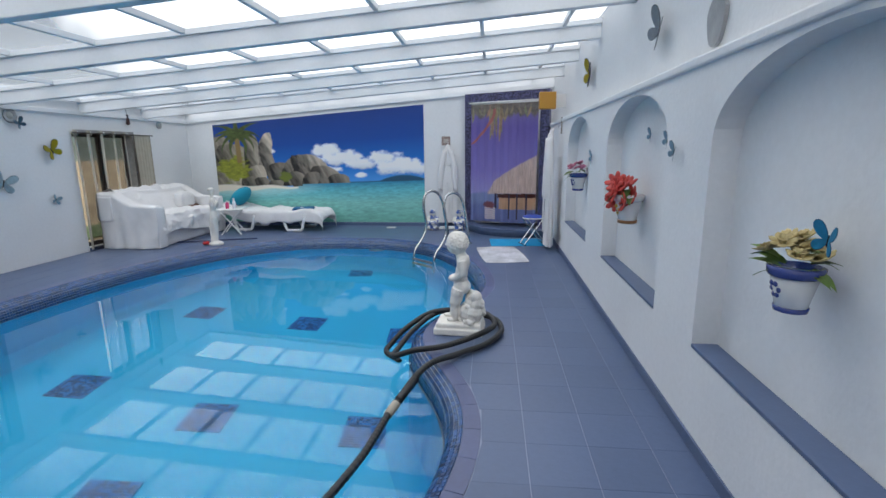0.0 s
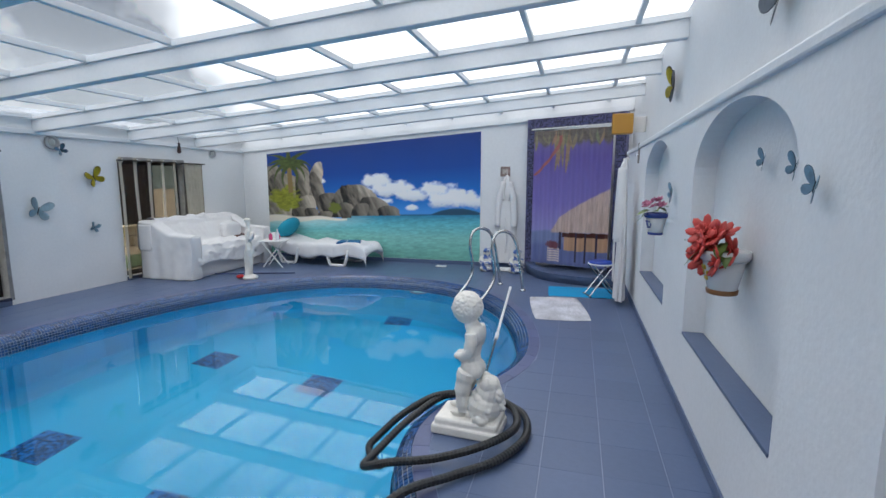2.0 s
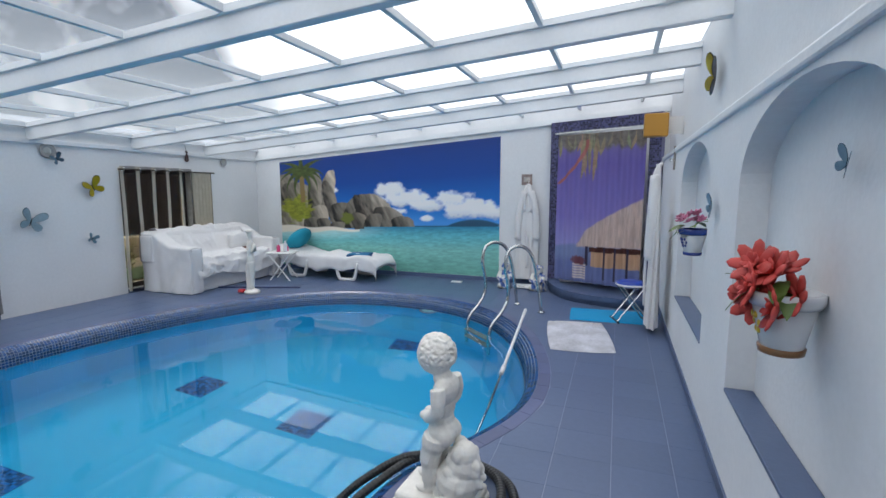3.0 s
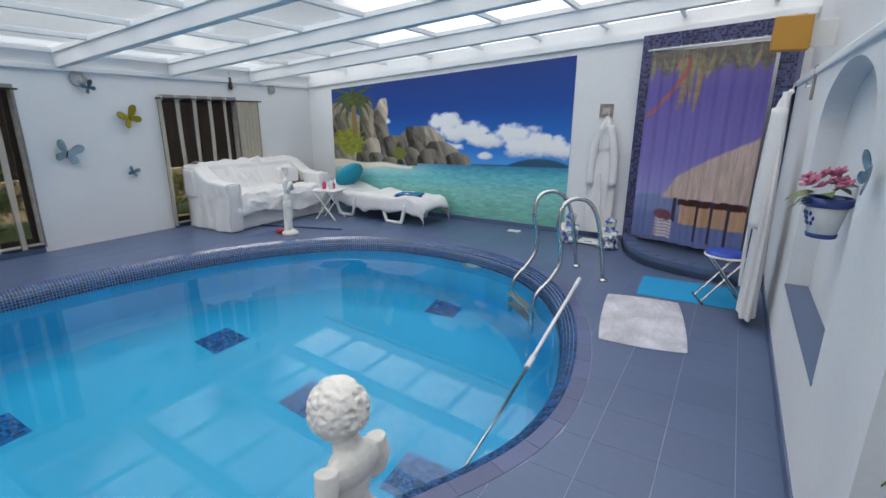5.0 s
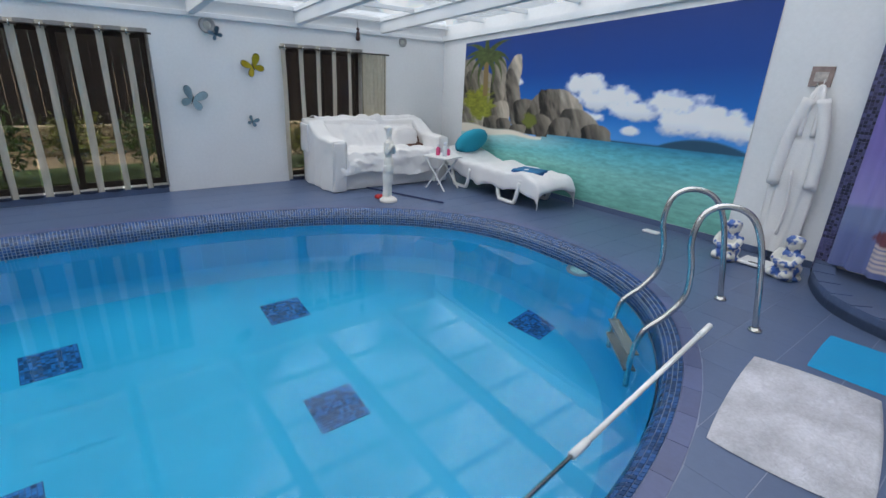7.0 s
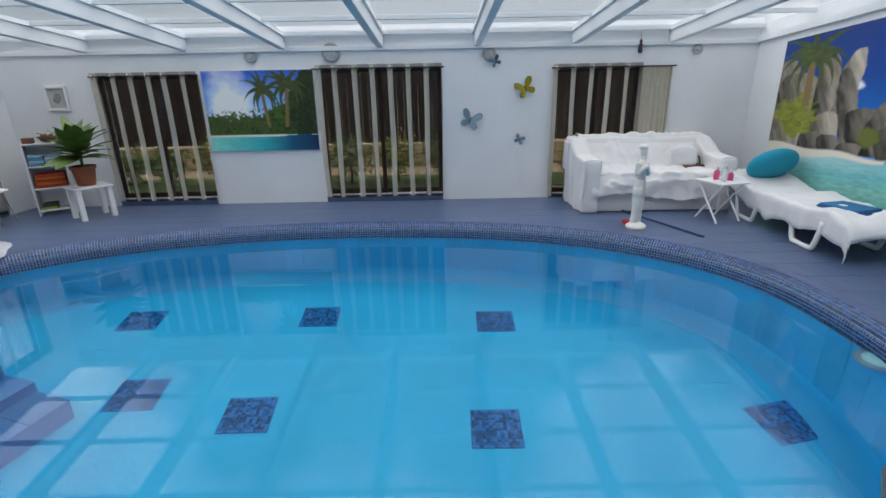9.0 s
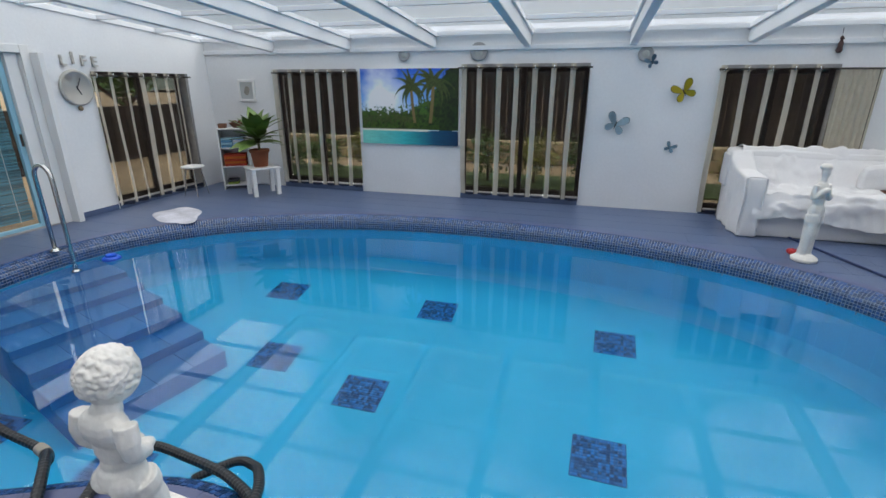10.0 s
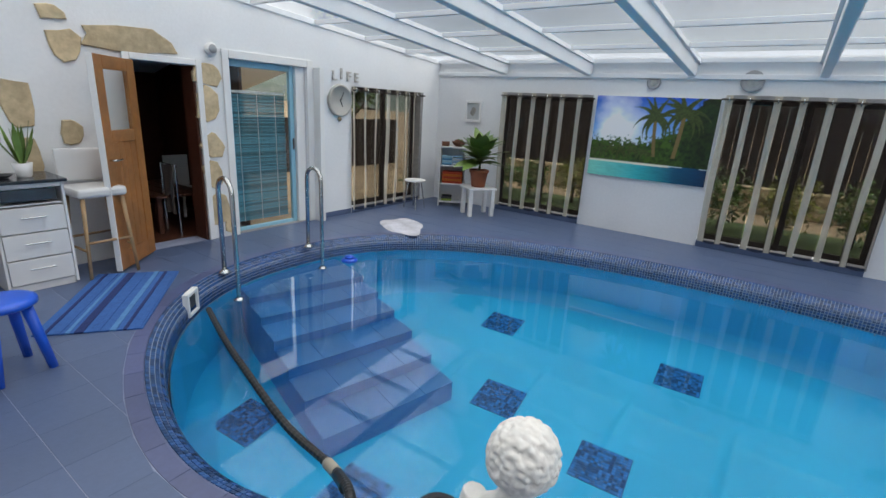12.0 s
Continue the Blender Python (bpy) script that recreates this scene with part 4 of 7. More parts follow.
def curtain(at, turn, width, top, stripes, label, seed, plain=0.0):
    """An eyelet curtain that hangs from a rod: x along the rod, folds towards y."""
    c = thing("curtain", at, label, "curtain", "striped curtains", turn)
    rnd = random.Random(seed)
    part("rod", pipe([(-0.03, 0, top - 0.05), (width + plain + 0.03, 0, top - 0.05)], 0.011, 10), DARK_FRAME, c, smooth=True)
    n = stripes
    step = width / n
    edges = []
    for k in range(n):
        a = k * step + rnd.uniform(-0.015, 0.015)
        edges.append((a, a + step * rnd.uniform(0.25, 0.31)))

    def fold(x, z):
        sway = 0.010 * math.sin(z * 2.3 + x * 5 + seed)
        return 0.036 * math.cos(2 * math.pi * (x / step - 0.17)) + sway

    def strip(x0, x1, mat, name):
        bm = bmesh.new()
        k = max(3, int((x1 - x0) / 0.02))

        def fn(u, v):
            x, z = x0 + (x1 - x0) * u, 0.0 + (top - 0.0) * v
            drift = 0.012 * math.sin(3.1 * z + seed + 9 * x0) * (1 - v)
            return (x + drift, fold(x, z), z)
        heights(bm, k, 12, fn)
        return part(name, bm, mat, c, smooth=True)
    for k in range(n):
        strip(*edges[k], BEIGE_SHEER, "pale_stripe")
        end = edges[k + 1][0] if k + 1 < n else width
        strip(edges[k][1], end, DARK_SHEER, "dark_stripe")
        x = (edges[k][0] + edges[k][1]) / 2
        ring = [(x + 0.004, fold(x, top) * 0.0 + 0.030 * math.cos(a), top - 0.05 + 0.030 * math.sin(a)) for a in [2 * math.pi * q / 14 for q in range(14)]]
        part("eyelet", pipe(ring, 0.006, 6, True), STEEL, c, smooth=True)
        part("heading_pleat", cube(edges[k][0] - 0.01, 0.030, top - 0.075, edges[k][1] + 0.02, 0.044, top - 0.03, bevel=0.005), BEIGE_CLOTH, c)
    if plain:
        bm = bmesh.new()
        heights(bm, 26, 8, lambda u, v: (width + plain * u, 0.02 + 0.016 * math.cos(u * 38), 0.0 + (top - 0.06) * v))
        part("gathered_edge", bm, BEIGE_CLOTH, c, "beige gathered striped edge", smooth=True)
        for q in range(5):
            u0 = 0.12 + 0.19 * q
            bm = bmesh.new()
            heights(bm, 3, 8, lambda u, v: (width + plain * (u0 + 0.05 * u), 0.023 + 0.016 * math.cos((u0 + 0.05 * u) * 38), 0.0 + (top - 0.06) * v))
            part("dark_stripe", bm, DARK_FRAME, c, smooth=True)
    return c


curtain((0.075, 1.31, 0.08), 90, 1.44, 1.79, 6, "striped brown and beige sheer curtain, drawn closed", 1)
curtain((0.075, 4.37, 0.08), 90, 1.76, 1.84, 7, "striped brown and beige sheer curtain, garden behind", 2)
curtain((0.075, 7.68, 0.03), 90, 1.24, 1.85, 5, "striped brown sheer curtain behind the sofa", 3, plain=0.42)
curtain((2.08, 0.075, 0.05), 180, 1.57, 1.75, 7, "striped brown and beige sheer curtain by the clock", 4)


def garden_door(m, width, z0, z1, label, name):
    """A two-leaf sliding glass door, x along the wall."""
    d = structure(thing(name, (0, 0, 0), label, "sliding door"))
    d.matrix_basis = m
    for x0, x1, y in ((0.0, width / 2 + 0.03, 0.0), (width / 2 - 0.03, width, 0.035)):
        for a in ((x0, z0, x0 + 0.06, z1), (x1 - 0.06, z0, x1, z1), (x0 + 0.06, z0, x1 - 0.06, z0 + 0.07), (x0 + 0.06, z1 - 0.06, x1 - 0.06, z1)):
            part("frame", cube(a[0], y, a[1], a[2], y + 0.03, a[3], bevel=0.004), DARK_FRAME, d)
        p = part("pane", cube(x0 + 0.05, y + 0.012, z0 + 0.06, x1 - 0.05, y + 0.018, z1 - 0.05), GLASS, d, "clear glass pane")
        p.visible_shadow = False
    return d


for i, (a, b, z0, z1) in enumerate(GARDEN_DOORS):
    garden_door(pose(-0.09, a, 0, 0, 0, 90), b - a, z0, z1, "sliding glass garden door in a dark frame", f"door_{i + 1}")
    structure(part("threshold", cube(-0.2, a + 0.003, 0.0, 0.028, b - 0.003, z0 - 0.003, bevel=0.004), FLOOR_TILE), "blue tiled threshold under the curtain", "threshold")
garden_door(pose(2.06, -0.10, 0, 0, 0, 180), 1.56, 0.08, 1.80, "sliding glass door in a dark frame", "door_4")
structure(part("threshold", cube(0.503, -0.2, 0.0, 2.057, 0.028, 0.077, bevel=0.004), FLOOR_TILE), "blue tiled threshold under the curtain", "threshold")


# ---- wall ornaments ----
def wing(pts, y=0.0, t=0.004):
    return prism(bmesh.new(), pts, y, y + t, "y")


def blade(cx, cz, length, width, ang, n=14):
    out = []
    for k in range(n):
        a = 2 * math.pi * k / n
        x, z = length * (0.5 - 0.5 * math.cos(a)), width * 0.5 * math.sin(a) * (0.72 + 0.8 * (0.5 - 0.5 * math.cos(a)))
        out.append((cx + x * math.cos(ang) - z * math.sin(ang), cz + x * math.sin(ang) + z * math.cos(ang)))
    return out


INK = material("dark_enamel", (0.02, 0.022, 0.03), 0.4)


def butterfly(at, turn, size, tilt, color, name, group="butterflies on the wall"):
    """A sheet-metal butterfly on a wall; its front looks along -y before the turn."""
    m = material("enamel_" + name, color, 0.4, stain=0.12, stain_scale=14)
    rim = INK if "yellow" in name else material("rim_" + name, tuple(0.45 * c for c in color), 0.4, stain=0.1)
    b = thing("wall_butterfly", (0, 0, 0), f"{name} enamelled metal butterfly fixed to the wall", "butterfly", group)
    b.matrix_basis = pose(*at, 0, 0, turn) @ pose(0, 0, 0, 0, tilt, 0) @ Matrix.Scale(size, 4)
    for s in (-1, 1):
        for ang, ln, wd, nm in ((0.80, 0.60, 0.26, "upper_wing"), (-0.62, 0.44, 0.24, "lower_wing")):
            lift = Matrix.Rotation(radians(-s * 20), 4, "Z")
            pts = blade(0.02, 0, ln, wd, ang)
            e = wing([(s * x, z) for x, z in pts], 0.0, 0.010)
            e.transform(lift)
            w = part(nm, e, rim, b, "dark wing rim")
            i = wing([(s * x, z) for x, z in blade(0.03, 0.006 * (1 if ang > 0 else -1), ln * 0.95, wd * 0.93, ang)], -0.008, 0.0)
            i.transform(lift)
            part("wing_fill", i, m, w)
    part("body", ball(bmesh.new(), (0, -0.01, 0), 0.02, 8, (1, 1, 9)), INK, b, smooth=True)
    return b


butterfly((0.03, 7.30, 1.56), 90, 0.30, -28, (0.62, 0.50, 0.02), "yellow")
butterfly((0.03, 6.52, 1.14), 90, 0.32, 20, (0.42, 0.60, 0.70), "pale blue")
butterfly((0.03, 7.23, 0.86), 90, 0.16, 25, (0.24, 0.42, 0.54), "small blue")
butterfly((0.05, 6.87, 1.92), 90, 0.17, -30, (0.10, 0.20, 0.30), "grey blue")
butterfly((XR + 0.10, 4.55, 2.30), -90, 0.30, 35, (0.42, 0.46, 0.50), "grey")
butterfly((XR + 0.10, 6.92, 2.36), -90, 0.36, 20, (0.62, 0.50, 0.03), "bright yellow")
for y, z, s in ((4.56, 1.60, 0.13), (4.22, 1.56, 0.14), (3.74, 1.49, 0.14), (5.96, 1.42, 0.18), (6.36, 1.67, 0.11)):
    x = XR + 0.10 if 3.95 < y < 5.4 or y > 6.25 else XR - 0.025
    butterfly((x, y, z), -90, 0.85 * s, 25, (0.30, 0.48, 0.62), "dusty blue", "small butterflies on the niche wall")

GREY_SHELL = material("grey_shell", (0.34, 0.35, 0.36), 0.7, stain=0.2, stain_scale=12, bump=0.4)
for y, z, r in ((3.51, 2.05, 0.085), (4.62, 2.08, 0.125), (6.79, 2.02, 0.095), (9.66, 2.04, 0.07)):
    w = thing("wall_plate", (0.004, y, z), "round grey woven ornamental plate on the wall", "wall plate", "plates under the roof")
    w.matrix_basis = pose(0.004, y, z, 0, 90, 0)
    part("rim", lathe(bmesh.new(), [(r * 0.7, 0), (r, 0.012), (r, 0.022), (r * 0.72, 0.012)], 24), GREY_SHELL, w, smooth=True)
    part("centre", lathe(bmesh.new(), [(r * 0.7, 0.0), (r * 0.45, 0.014), (r * 0.15, 0.02), (0.005, 0.021)], 24), material("plate_centre", (0.42, 0.44, 0.42), 0.7, stain=0.25, stain_scale=20), w, "paler centre", smooth=True)
w = thing("wall_plate", (XR + 0.128, 3.70, 2.16), "oval grey slate ornament on the wall", "wall plate", "plates under the roof")
part("plate", prism(bmesh.new(), [(0.10 * math.cos(a) * (1 + 0.1 * math.sin(3 * a)), 0.13 * math.sin(a)) for a in [2 * math.pi * k / 18 for k in range(18)]], -0.02, 0.0, "x"), GREY_SHELL, w)

fig = thing("hanging_figurine", (0.03, 8.86, 2.00), "small dark and red hanging wooden figurine", "figurine")
bm = lathe(bmesh.new(), [(0.02, 0.0), (0.035, 0.03), (0.025, 0.07), (0.03, 0.10), (0.012, 0.14), (0.03, 0.15), (0.008, 0.18)], 12)
part("body", bm, material("painted_dark", (0.06, 0.03, 0.03), 0.6, stain=0.5, stain_scale=25), fig, smooth=True)
part("cord", pipe([(0, 0, 0.17), (-0.02, 0, 0.27)], 0.003, 6), INK, fig)

# small framed picture near the corner
fr = thing("framed_picture", (0.0, 0.74, 1.55), "small white framed relief picture on the wall", "picture")
for a in ((-0.16, -0.17, -0.12, 0.17), (0.12, -0.17, 0.16, 0.17), (-0.12, -0.17, 0.12, -0.13), (-0.12, 0.13, 0.12, 0.17)):
    part("frame_bar", cube(0.002, a[0], a[1], 0.03, a[2], a[3], bevel=0.006), TRIM, fr)
part("mount", cube(0.002, -0.12, -0.13, 0.012, 0.12, 0.13), material("grey_mount", (0.45, 0.47, 0.47), 0.8, stain=0.2), fr)
part("motif", prism(bmesh.new(), [(0.05 * math.cos(a) * (1 + 0.3 * math.sin(2 * a)), 0.07 * math.sin(a)) for a in [2 * math.pi * k / 16 for k in range(16)]], 0.012, 0.018, "x"), material("motif", (0.3, 0.28, 0.25), 0.8, stain=0.4, stain_scale=30), fr, "grey figure")


# ---- flower pots in the niches ----
def leaf_mesh(length, width, curl, n=6):
    bm = bmesh.new()
    heights(bm, n, 2, lambda u, v: (length * u, width * (v - 0.5) * math.sin(math.pi * min(1, 0.08 + u * 0.95)) ** 0.8, -curl * length * u * u + 0.12 * width * abs(v - 0.5)))
    return finish(bm, True)


LEAF_GREEN = material("leaf_green", (0.14, 0.23, 0.05), 0.45, stain=0.3, stain_scale=8, vary=0.35)
POT_WHITE, POT_BLUE = material("glazed_white", (0.62, 0.64, 0.66), 0.25, stain=0.08, coat=0.3), material("glazed_blue", (0.035, 0.06, 0.26), 0.25, stain=0.15, coat=0.3)
LEAF = leaf_mesh(0.13, 0.06, 0.5)


def plain(name, me, mat, parent, m):
    ob = new(name, me)
    if not me.materials:
        me.materials.append(mat)
    ob.parent, ob.matrix_basis = parent, m
    return ob


def wall_pot(at, size, flower, label, seed, kind):
    rnd = random.Random(seed)
    p = thing("wall_flower_pot", at, label, "flower pot", "flower pots on the niche wall")
    p.scale = (size, size, size)
    part("pot", lathe(bmesh.new(), [(0.062, 0), (0.072, 0.01), (0.116, 0.20), (0.112, 0.20), (0.09, 0.17)], 24, sx=0.95), POT_WHITE, p, "white glazed body", smooth=True)
    part("rim_band", lathe(bmesh.new(), [(0.1165, 0.185), (0.126, 0.20), (0.128, 0.235), (0.115, 0.24), (0.10, 0.22)], 24), POT_BLUE if kind != "red" else POT_WHITE, p, smooth=True)
    part("foot_band", lathe(bmesh.new(), [(0.066, -0.004), (0.0765, 0.0), (0.0805, 0.025), (0.07, 0.026)], 24), POT_BLUE if kind != "red" else material("glazed_brown", (0.24, 0.11, 0.04), 0.3), p, "glazed foot band", smooth=True)
    ink = POT_BLUE if kind != "red" else material("glazed_yellow", (0.55, 0.38, 0.03), 0.3)
    for c in (-0.5, 0.0, 0.5) if kind == "pink" else (0.0,):
        for k in range(6):
            a = k * math.pi / 3
            z, h = 0.115 + 0.034 * math.sin(a), math.pi + c + 0.32 * math.cos(a)
            q = 0.062 + 0.27 * z
            part("painted_petal", ball(bmesh.new(), (0.97 * q * math.cos(h), q * math.sin(h), z), 0.017, 8, (0.5, 1, 0.9)), ink, p, smooth=True)
    me = flower()
    for k in range(13):
        a, r, z = rnd.uniform(0, 6.28), rnd.uniform(0.03, 0.10), rnd.uniform(0.21, 0.29)
        if math.cos(a) * r > 0.06:
            continue
        plain("leaf", LEAF, LEAF_GREEN, p, pose(r * math.cos(a), r * math.sin(a), z, rnd.uniform(-30, 30), rnd.uniform(-50, 20), math.degrees(a)))
    count = {"red": 9, "yellow": 11, "pink": 14}[kind]
    for k in range(0 if kind == "red" else count):
        a, r = k * 2.4, 0.14 * math.sqrt((k + 0.5) / count)
        z = 0.27 + 0.12 * (1 - r / 0.19) + rnd.uniform(-0.02, 0.02)
        plain("blossom", me[k % len(me)], None, p,
              pose(min(0.05, r * math.cos(a)), 0.95 * r * math.sin(a), z, rnd.uniform(-25, 25), rnd.uniform(-50, -5), rnd.uniform(-40, 40)))
    if kind == "red":
        for x, y, z, tx, ty in ((-0.12, -0.03, 0.25, 10, -80), (-0.06, -0.05, 0.31, 35, -45), (0.02, -0.10, 0.23, 75, -10), (-0.09, 0.07, 0.24, -35, -70), (-0.02, 0.02, 0.31, 5, -25), (-0.05, -0.12, 0.19, 85, -45), (-0.03, 0.10, 0.30, -60, -20), (-0.11, 0.02, 0.33, 0, -60), (-0.08, 0.12, 0.17, -70, -60)):
            plain("blossom", me[0], None, p, pose(0.9 * x, 0.8 * y, z, tx, ty, 20 + 900 * y) @ Matrix.Scale(0.85, 4))
    return p


def blossom(color, petals, rad, layers, name, slim=0.62):
    m = material(name, color, 0.6, stain=0.25, stain_scale=18, vary=0.2)

    def make():
        bm = bmesh.new()
        for q in range(layers):
            for k in range(petals):
                a = 2 * math.pi * (k + 0.5 * q) / petals
                r = rad * (1 - q / (layers + 0.6))
                t = Matrix.Rotation(a, 4, "Z") @ Matrix.Rotation(radians(-25 - 22 * q), 4, "Y")
                ball(bm, t @ Vector((r * 0.55, 0, 0.01 * q)), r * 0.55, 8, (1, slim, 0.16), t)
        me = finish(bm, True)
        me.materials.append(m)
        return [me]
    return make


wall_pot((XR + 0.02, 2.64, 0.95), 0.68, blossom((0.52, 0.42, 0.20), 7, 0.066, 3, "cream_petal"), "blue and white pot with cream silk roses", 1, "yellow")
wall_pot((XR + 0.02, 4.72, 0.95), 0.92, blossom((0.58, 0.07, 0.06), 7, 0.115, 2, "red_petal", 0.52), "white wall pot with red silk poinsettias", 2, "red")
wall_pot((XR + 0.02, 6.93, 1.02), 0.86, blossom((0.52, 0.16, 0.27), 6, 0.05, 2, "pink_petal"), "blue and white pot with pink silk flowers", 3, "pink")
butterfly((XR + 0.03, 2.52, 1.22), -90, 0.13, 10, (0.03, 0.30, 0.55), "turquoise", "")


# ---- sofa under a white throw, sun lounger, side table ----
sofa = thing("sofa", (0.10, 7.92, 0), "white cloth-covered sofa against the corner wall", "sofa")


def padded(bm, x0, y0, z0, x1, y1, z1, amp, seed, bevel=0.05):
    box(bm, x0, y0, z0, x1, y1, z1, bevel)
    bmesh.ops.subdivide_edges(bm, edges=list(bm.edges), cuts=3, use_grid_fill=True)
    for v in bm.verts:
        n = noise.noise_vector(v.co * 3.2 + Vector((seed, 0, 0)))
        v.co += amp * Vector((n.x, n.y, n.z)) * (0.3 if v.co.z < z0 + 0.03 else 1)
    return bm


SL = 1.94
part("seat", padded(bmesh.new(), 0.20, 0.16, 0.28, 0.88, SL - 0.1, 0.47, 0.035, 1), WHITE_CLOTH, sofa, "creased seat cover", smooth=True)
part("skirt", padded(bmesh.new(), 0.02, 0.03, 0.005, 0.86, SL - 0.02, 0.30, 0.016, 2, 0.02), WHITE_CLOTH, sofa, "cover falling to the floor", smooth=True)
bm = padded(bmesh.new(), -0.02, 0.02, 0.28, 0.26, SL, 0.90, 0.03, 3, 0.06)
for v in bm.verts:
    v.co.x -= 0.04 * max(0, v.co.z - 0.4)
part("backrest", bm, WHITE_CLOTH, sofa, smooth=True)


def arm_cover(u, v, y, s):
    """The cloth over one arm: up one side, across and down the other; v runs from the back to the front."""
    x = -0.04 + 0.98 * v
    top = 0.90 - 0.05 * v - 0.17 * max(0.0, min(1.0, (v - 0.28) / 0.30)) ** 0.8
    t = u * (2 * top + 0.20)
    fold = 0.5 + 0.5 * math.sin(17 * v + 2.1 * math.sin(5 * v + s))
    if t < top:
        side, z = -0.012 - 0.03 * (1 - t / top) * fold, max(0.006, t)
    elif t < top + 0.20:
        side, z = t - top, top + 0.012 * math.sin(math.pi * (t - top) / 0.20)
    else:
        side, z = 0.20 + 0.012 * fold, max(0.006, 2 * top + 0.20 - t)
    n = noise.noise((x * 4 + s, t * 3, 1.3)) * 0.022 + noise.noise((x * 11, t * 9, s)) * 0.007
    front = 0.02 * math.sin(9 * z + s) * max(0, v - 0.85) / 0.15
    return (x + front, y + side + (n if side < 0.1 else -n), z + 0.35 * n * (0.006 < z < top + 0.02))


for y, s in ((0.0, 4), (SL - 0.20, 5)):
    part("arm_core", padded(bmesh.new(), 0.0, y + 0.005, 0.005, 0.945, y + 0.195, 0.677, 0.004, s, 0.025), WHITE_CLOTH, sofa, smooth=True)
    part("armrest", heights(bmesh.new(), 70, 40, lambda u, v, y=y, s=s: arm_cover(u, v, y, s), 0.012), WHITE_CLOTH, sofa, "cloth pulled over the arm", smooth=True)


def throw(u, v):
    """A loose sheet from the top of the back over the seat to its front."""
    y = 0.10 + (SL - 0.2) * u
    path = [(-0.06, 0.90), (0.16, 0.935), (0.30, 0.74), (0.42, 0.52), (0.66, 0.50), (0.88, 0.50), (0.935, 0.40), (0.955, 0.20 + 0.05 * math.sin(7 * u))]
    t = v * (len(path) - 1)
    k = min(int(t), len(path) - 2)
    f = t - k
    x, z = (path[k][0] * (1 - f) + path[k + 1][0] * f, path[k][1] * (1 - f) + path[k + 1][1] * f)
    w = noise.noise((y * 4, v * 7, 3)) * 0.05 + noise.noise((y * 11, v * 16, 8)) * 0.025 + 0.014 * math.sin(22 * u + 11 * v)
    return (x + w * 0.6, y, z + abs(w))


heights(bm := bmesh.new(), 80, 60, throw)
part("throw", bm, WHITE_CLOTH, sofa, "rumpled white throw", smooth=True)
bm = padded(bmesh.new(), -0.03, -0.05, 0.45, 0.22, 0.02, 0.84, 0.02, 12, 0.02)
part("throw_corner", bm, WHITE_CLOTH, sofa, "hanging corner of the throw", smooth=True)
part("bunched_throw", padded(bmesh.new(), 0.30, 1.25, 0.50, 0.55, 1.66, 0.80, 0.05, 9, 0.09), WHITE_CLOTH, sofa, "bunched cloth", smooth=True)
bag = thing("brown_bag", (0.58, 9.50, 0.485), "small brown leather bag lying on the sofa", "bag")
BROWN = material("brown_leather", (0.12, 0.05, 0.03), 0.5, stain=0.2, stain_scale=9)
part("body", padded(bmesh.new(), -0.09, -0.16, 0, 0.09, 0.16, 0.07, 0.015, 2, 0.03), BROWN, bag, smooth=True)
part("handle", pipe(smooth_line([(0, -0.12, 0.06), (0.0, -0.08, 0.16), (0, 0.08, 0.17), (0, 0.12, 0.06)], 6), 0.010, 8), BROWN, bag, smooth=True)

# lounger: x along its length, head at x = 0
lg = thing("sun_lounger", (1.02, 10.13, 0), "white plastic sun lounger spread with white towels", "sun lounger", turn=-4)
lg.scale = (1.1, 1.0, 1.0)


def lounge_z(u):
    return 0.37 + 0.16 * max(0.0, 0.34 - u) / 0.34 + 0.05 * math.exp(-(((u - 0.42) / 0.10) ** 2)) - 0.03 * math.sin(6 * u) - 0.05 * max(0, u - 0.9) / 0.1


bm = bmesh.new()
heights(bm, 30, 6, lambda u, v: (1.9 * u, -0.30 + 0.60 * v, lounge_z(u) - 0.05), 0.03)
part("bed", bm, WHITE_PLASTIC, lg)
for s in (-0.32, 0.29):
    part("side_rail", pipe([(1.9 * k / 14, s + 0.015, lounge_z(k / 14) - 0.06) for k in range(15)], 0.026, 8), WHITE_PLASTIC, lg, smooth=True)
    for x in (0.42, 1.38):
        loop = [(x - 0.20, s, 0.31), (x - 0.13, s, 0.05), (x - 0.06, s, 0.025), (x + 0.10, s, 0.025), (x + 0.16, s, 0.06), (x + 0.22, s, 0.31)]
        part("leg_loop", pipe(smooth_line(loop, 5), 0.026, 8), WHITE_PLASTIC, lg, smooth=True)
bm = bmesh.new()


def towel(u, v):
    x, y = 1.98 * u - 0.02, -0.48 + 0.96 * v
    over = max(0, abs(y) - 0.33)
    z = lounge_z(min(1, u)) - 0.005 + 0.030 * noise.noise((x * 4, y * 5, 1)) + 0.020 * noise.noise((x * 10, y * 8, 4)) + 0.02
    z -= over * (1.0 + 0.5 * noise.noise((x * 3, 0, 7))) * 1.5
    z -= 0.7 * max(0, u - 0.955) * 4 * (0.8 + 0.2 * math.sin(9 * v))
    return (min(x, 1.93), math.copysign(min(abs(y), 0.345 + 0.03 * noise.noise((x * 7, y, 3))), y), z)


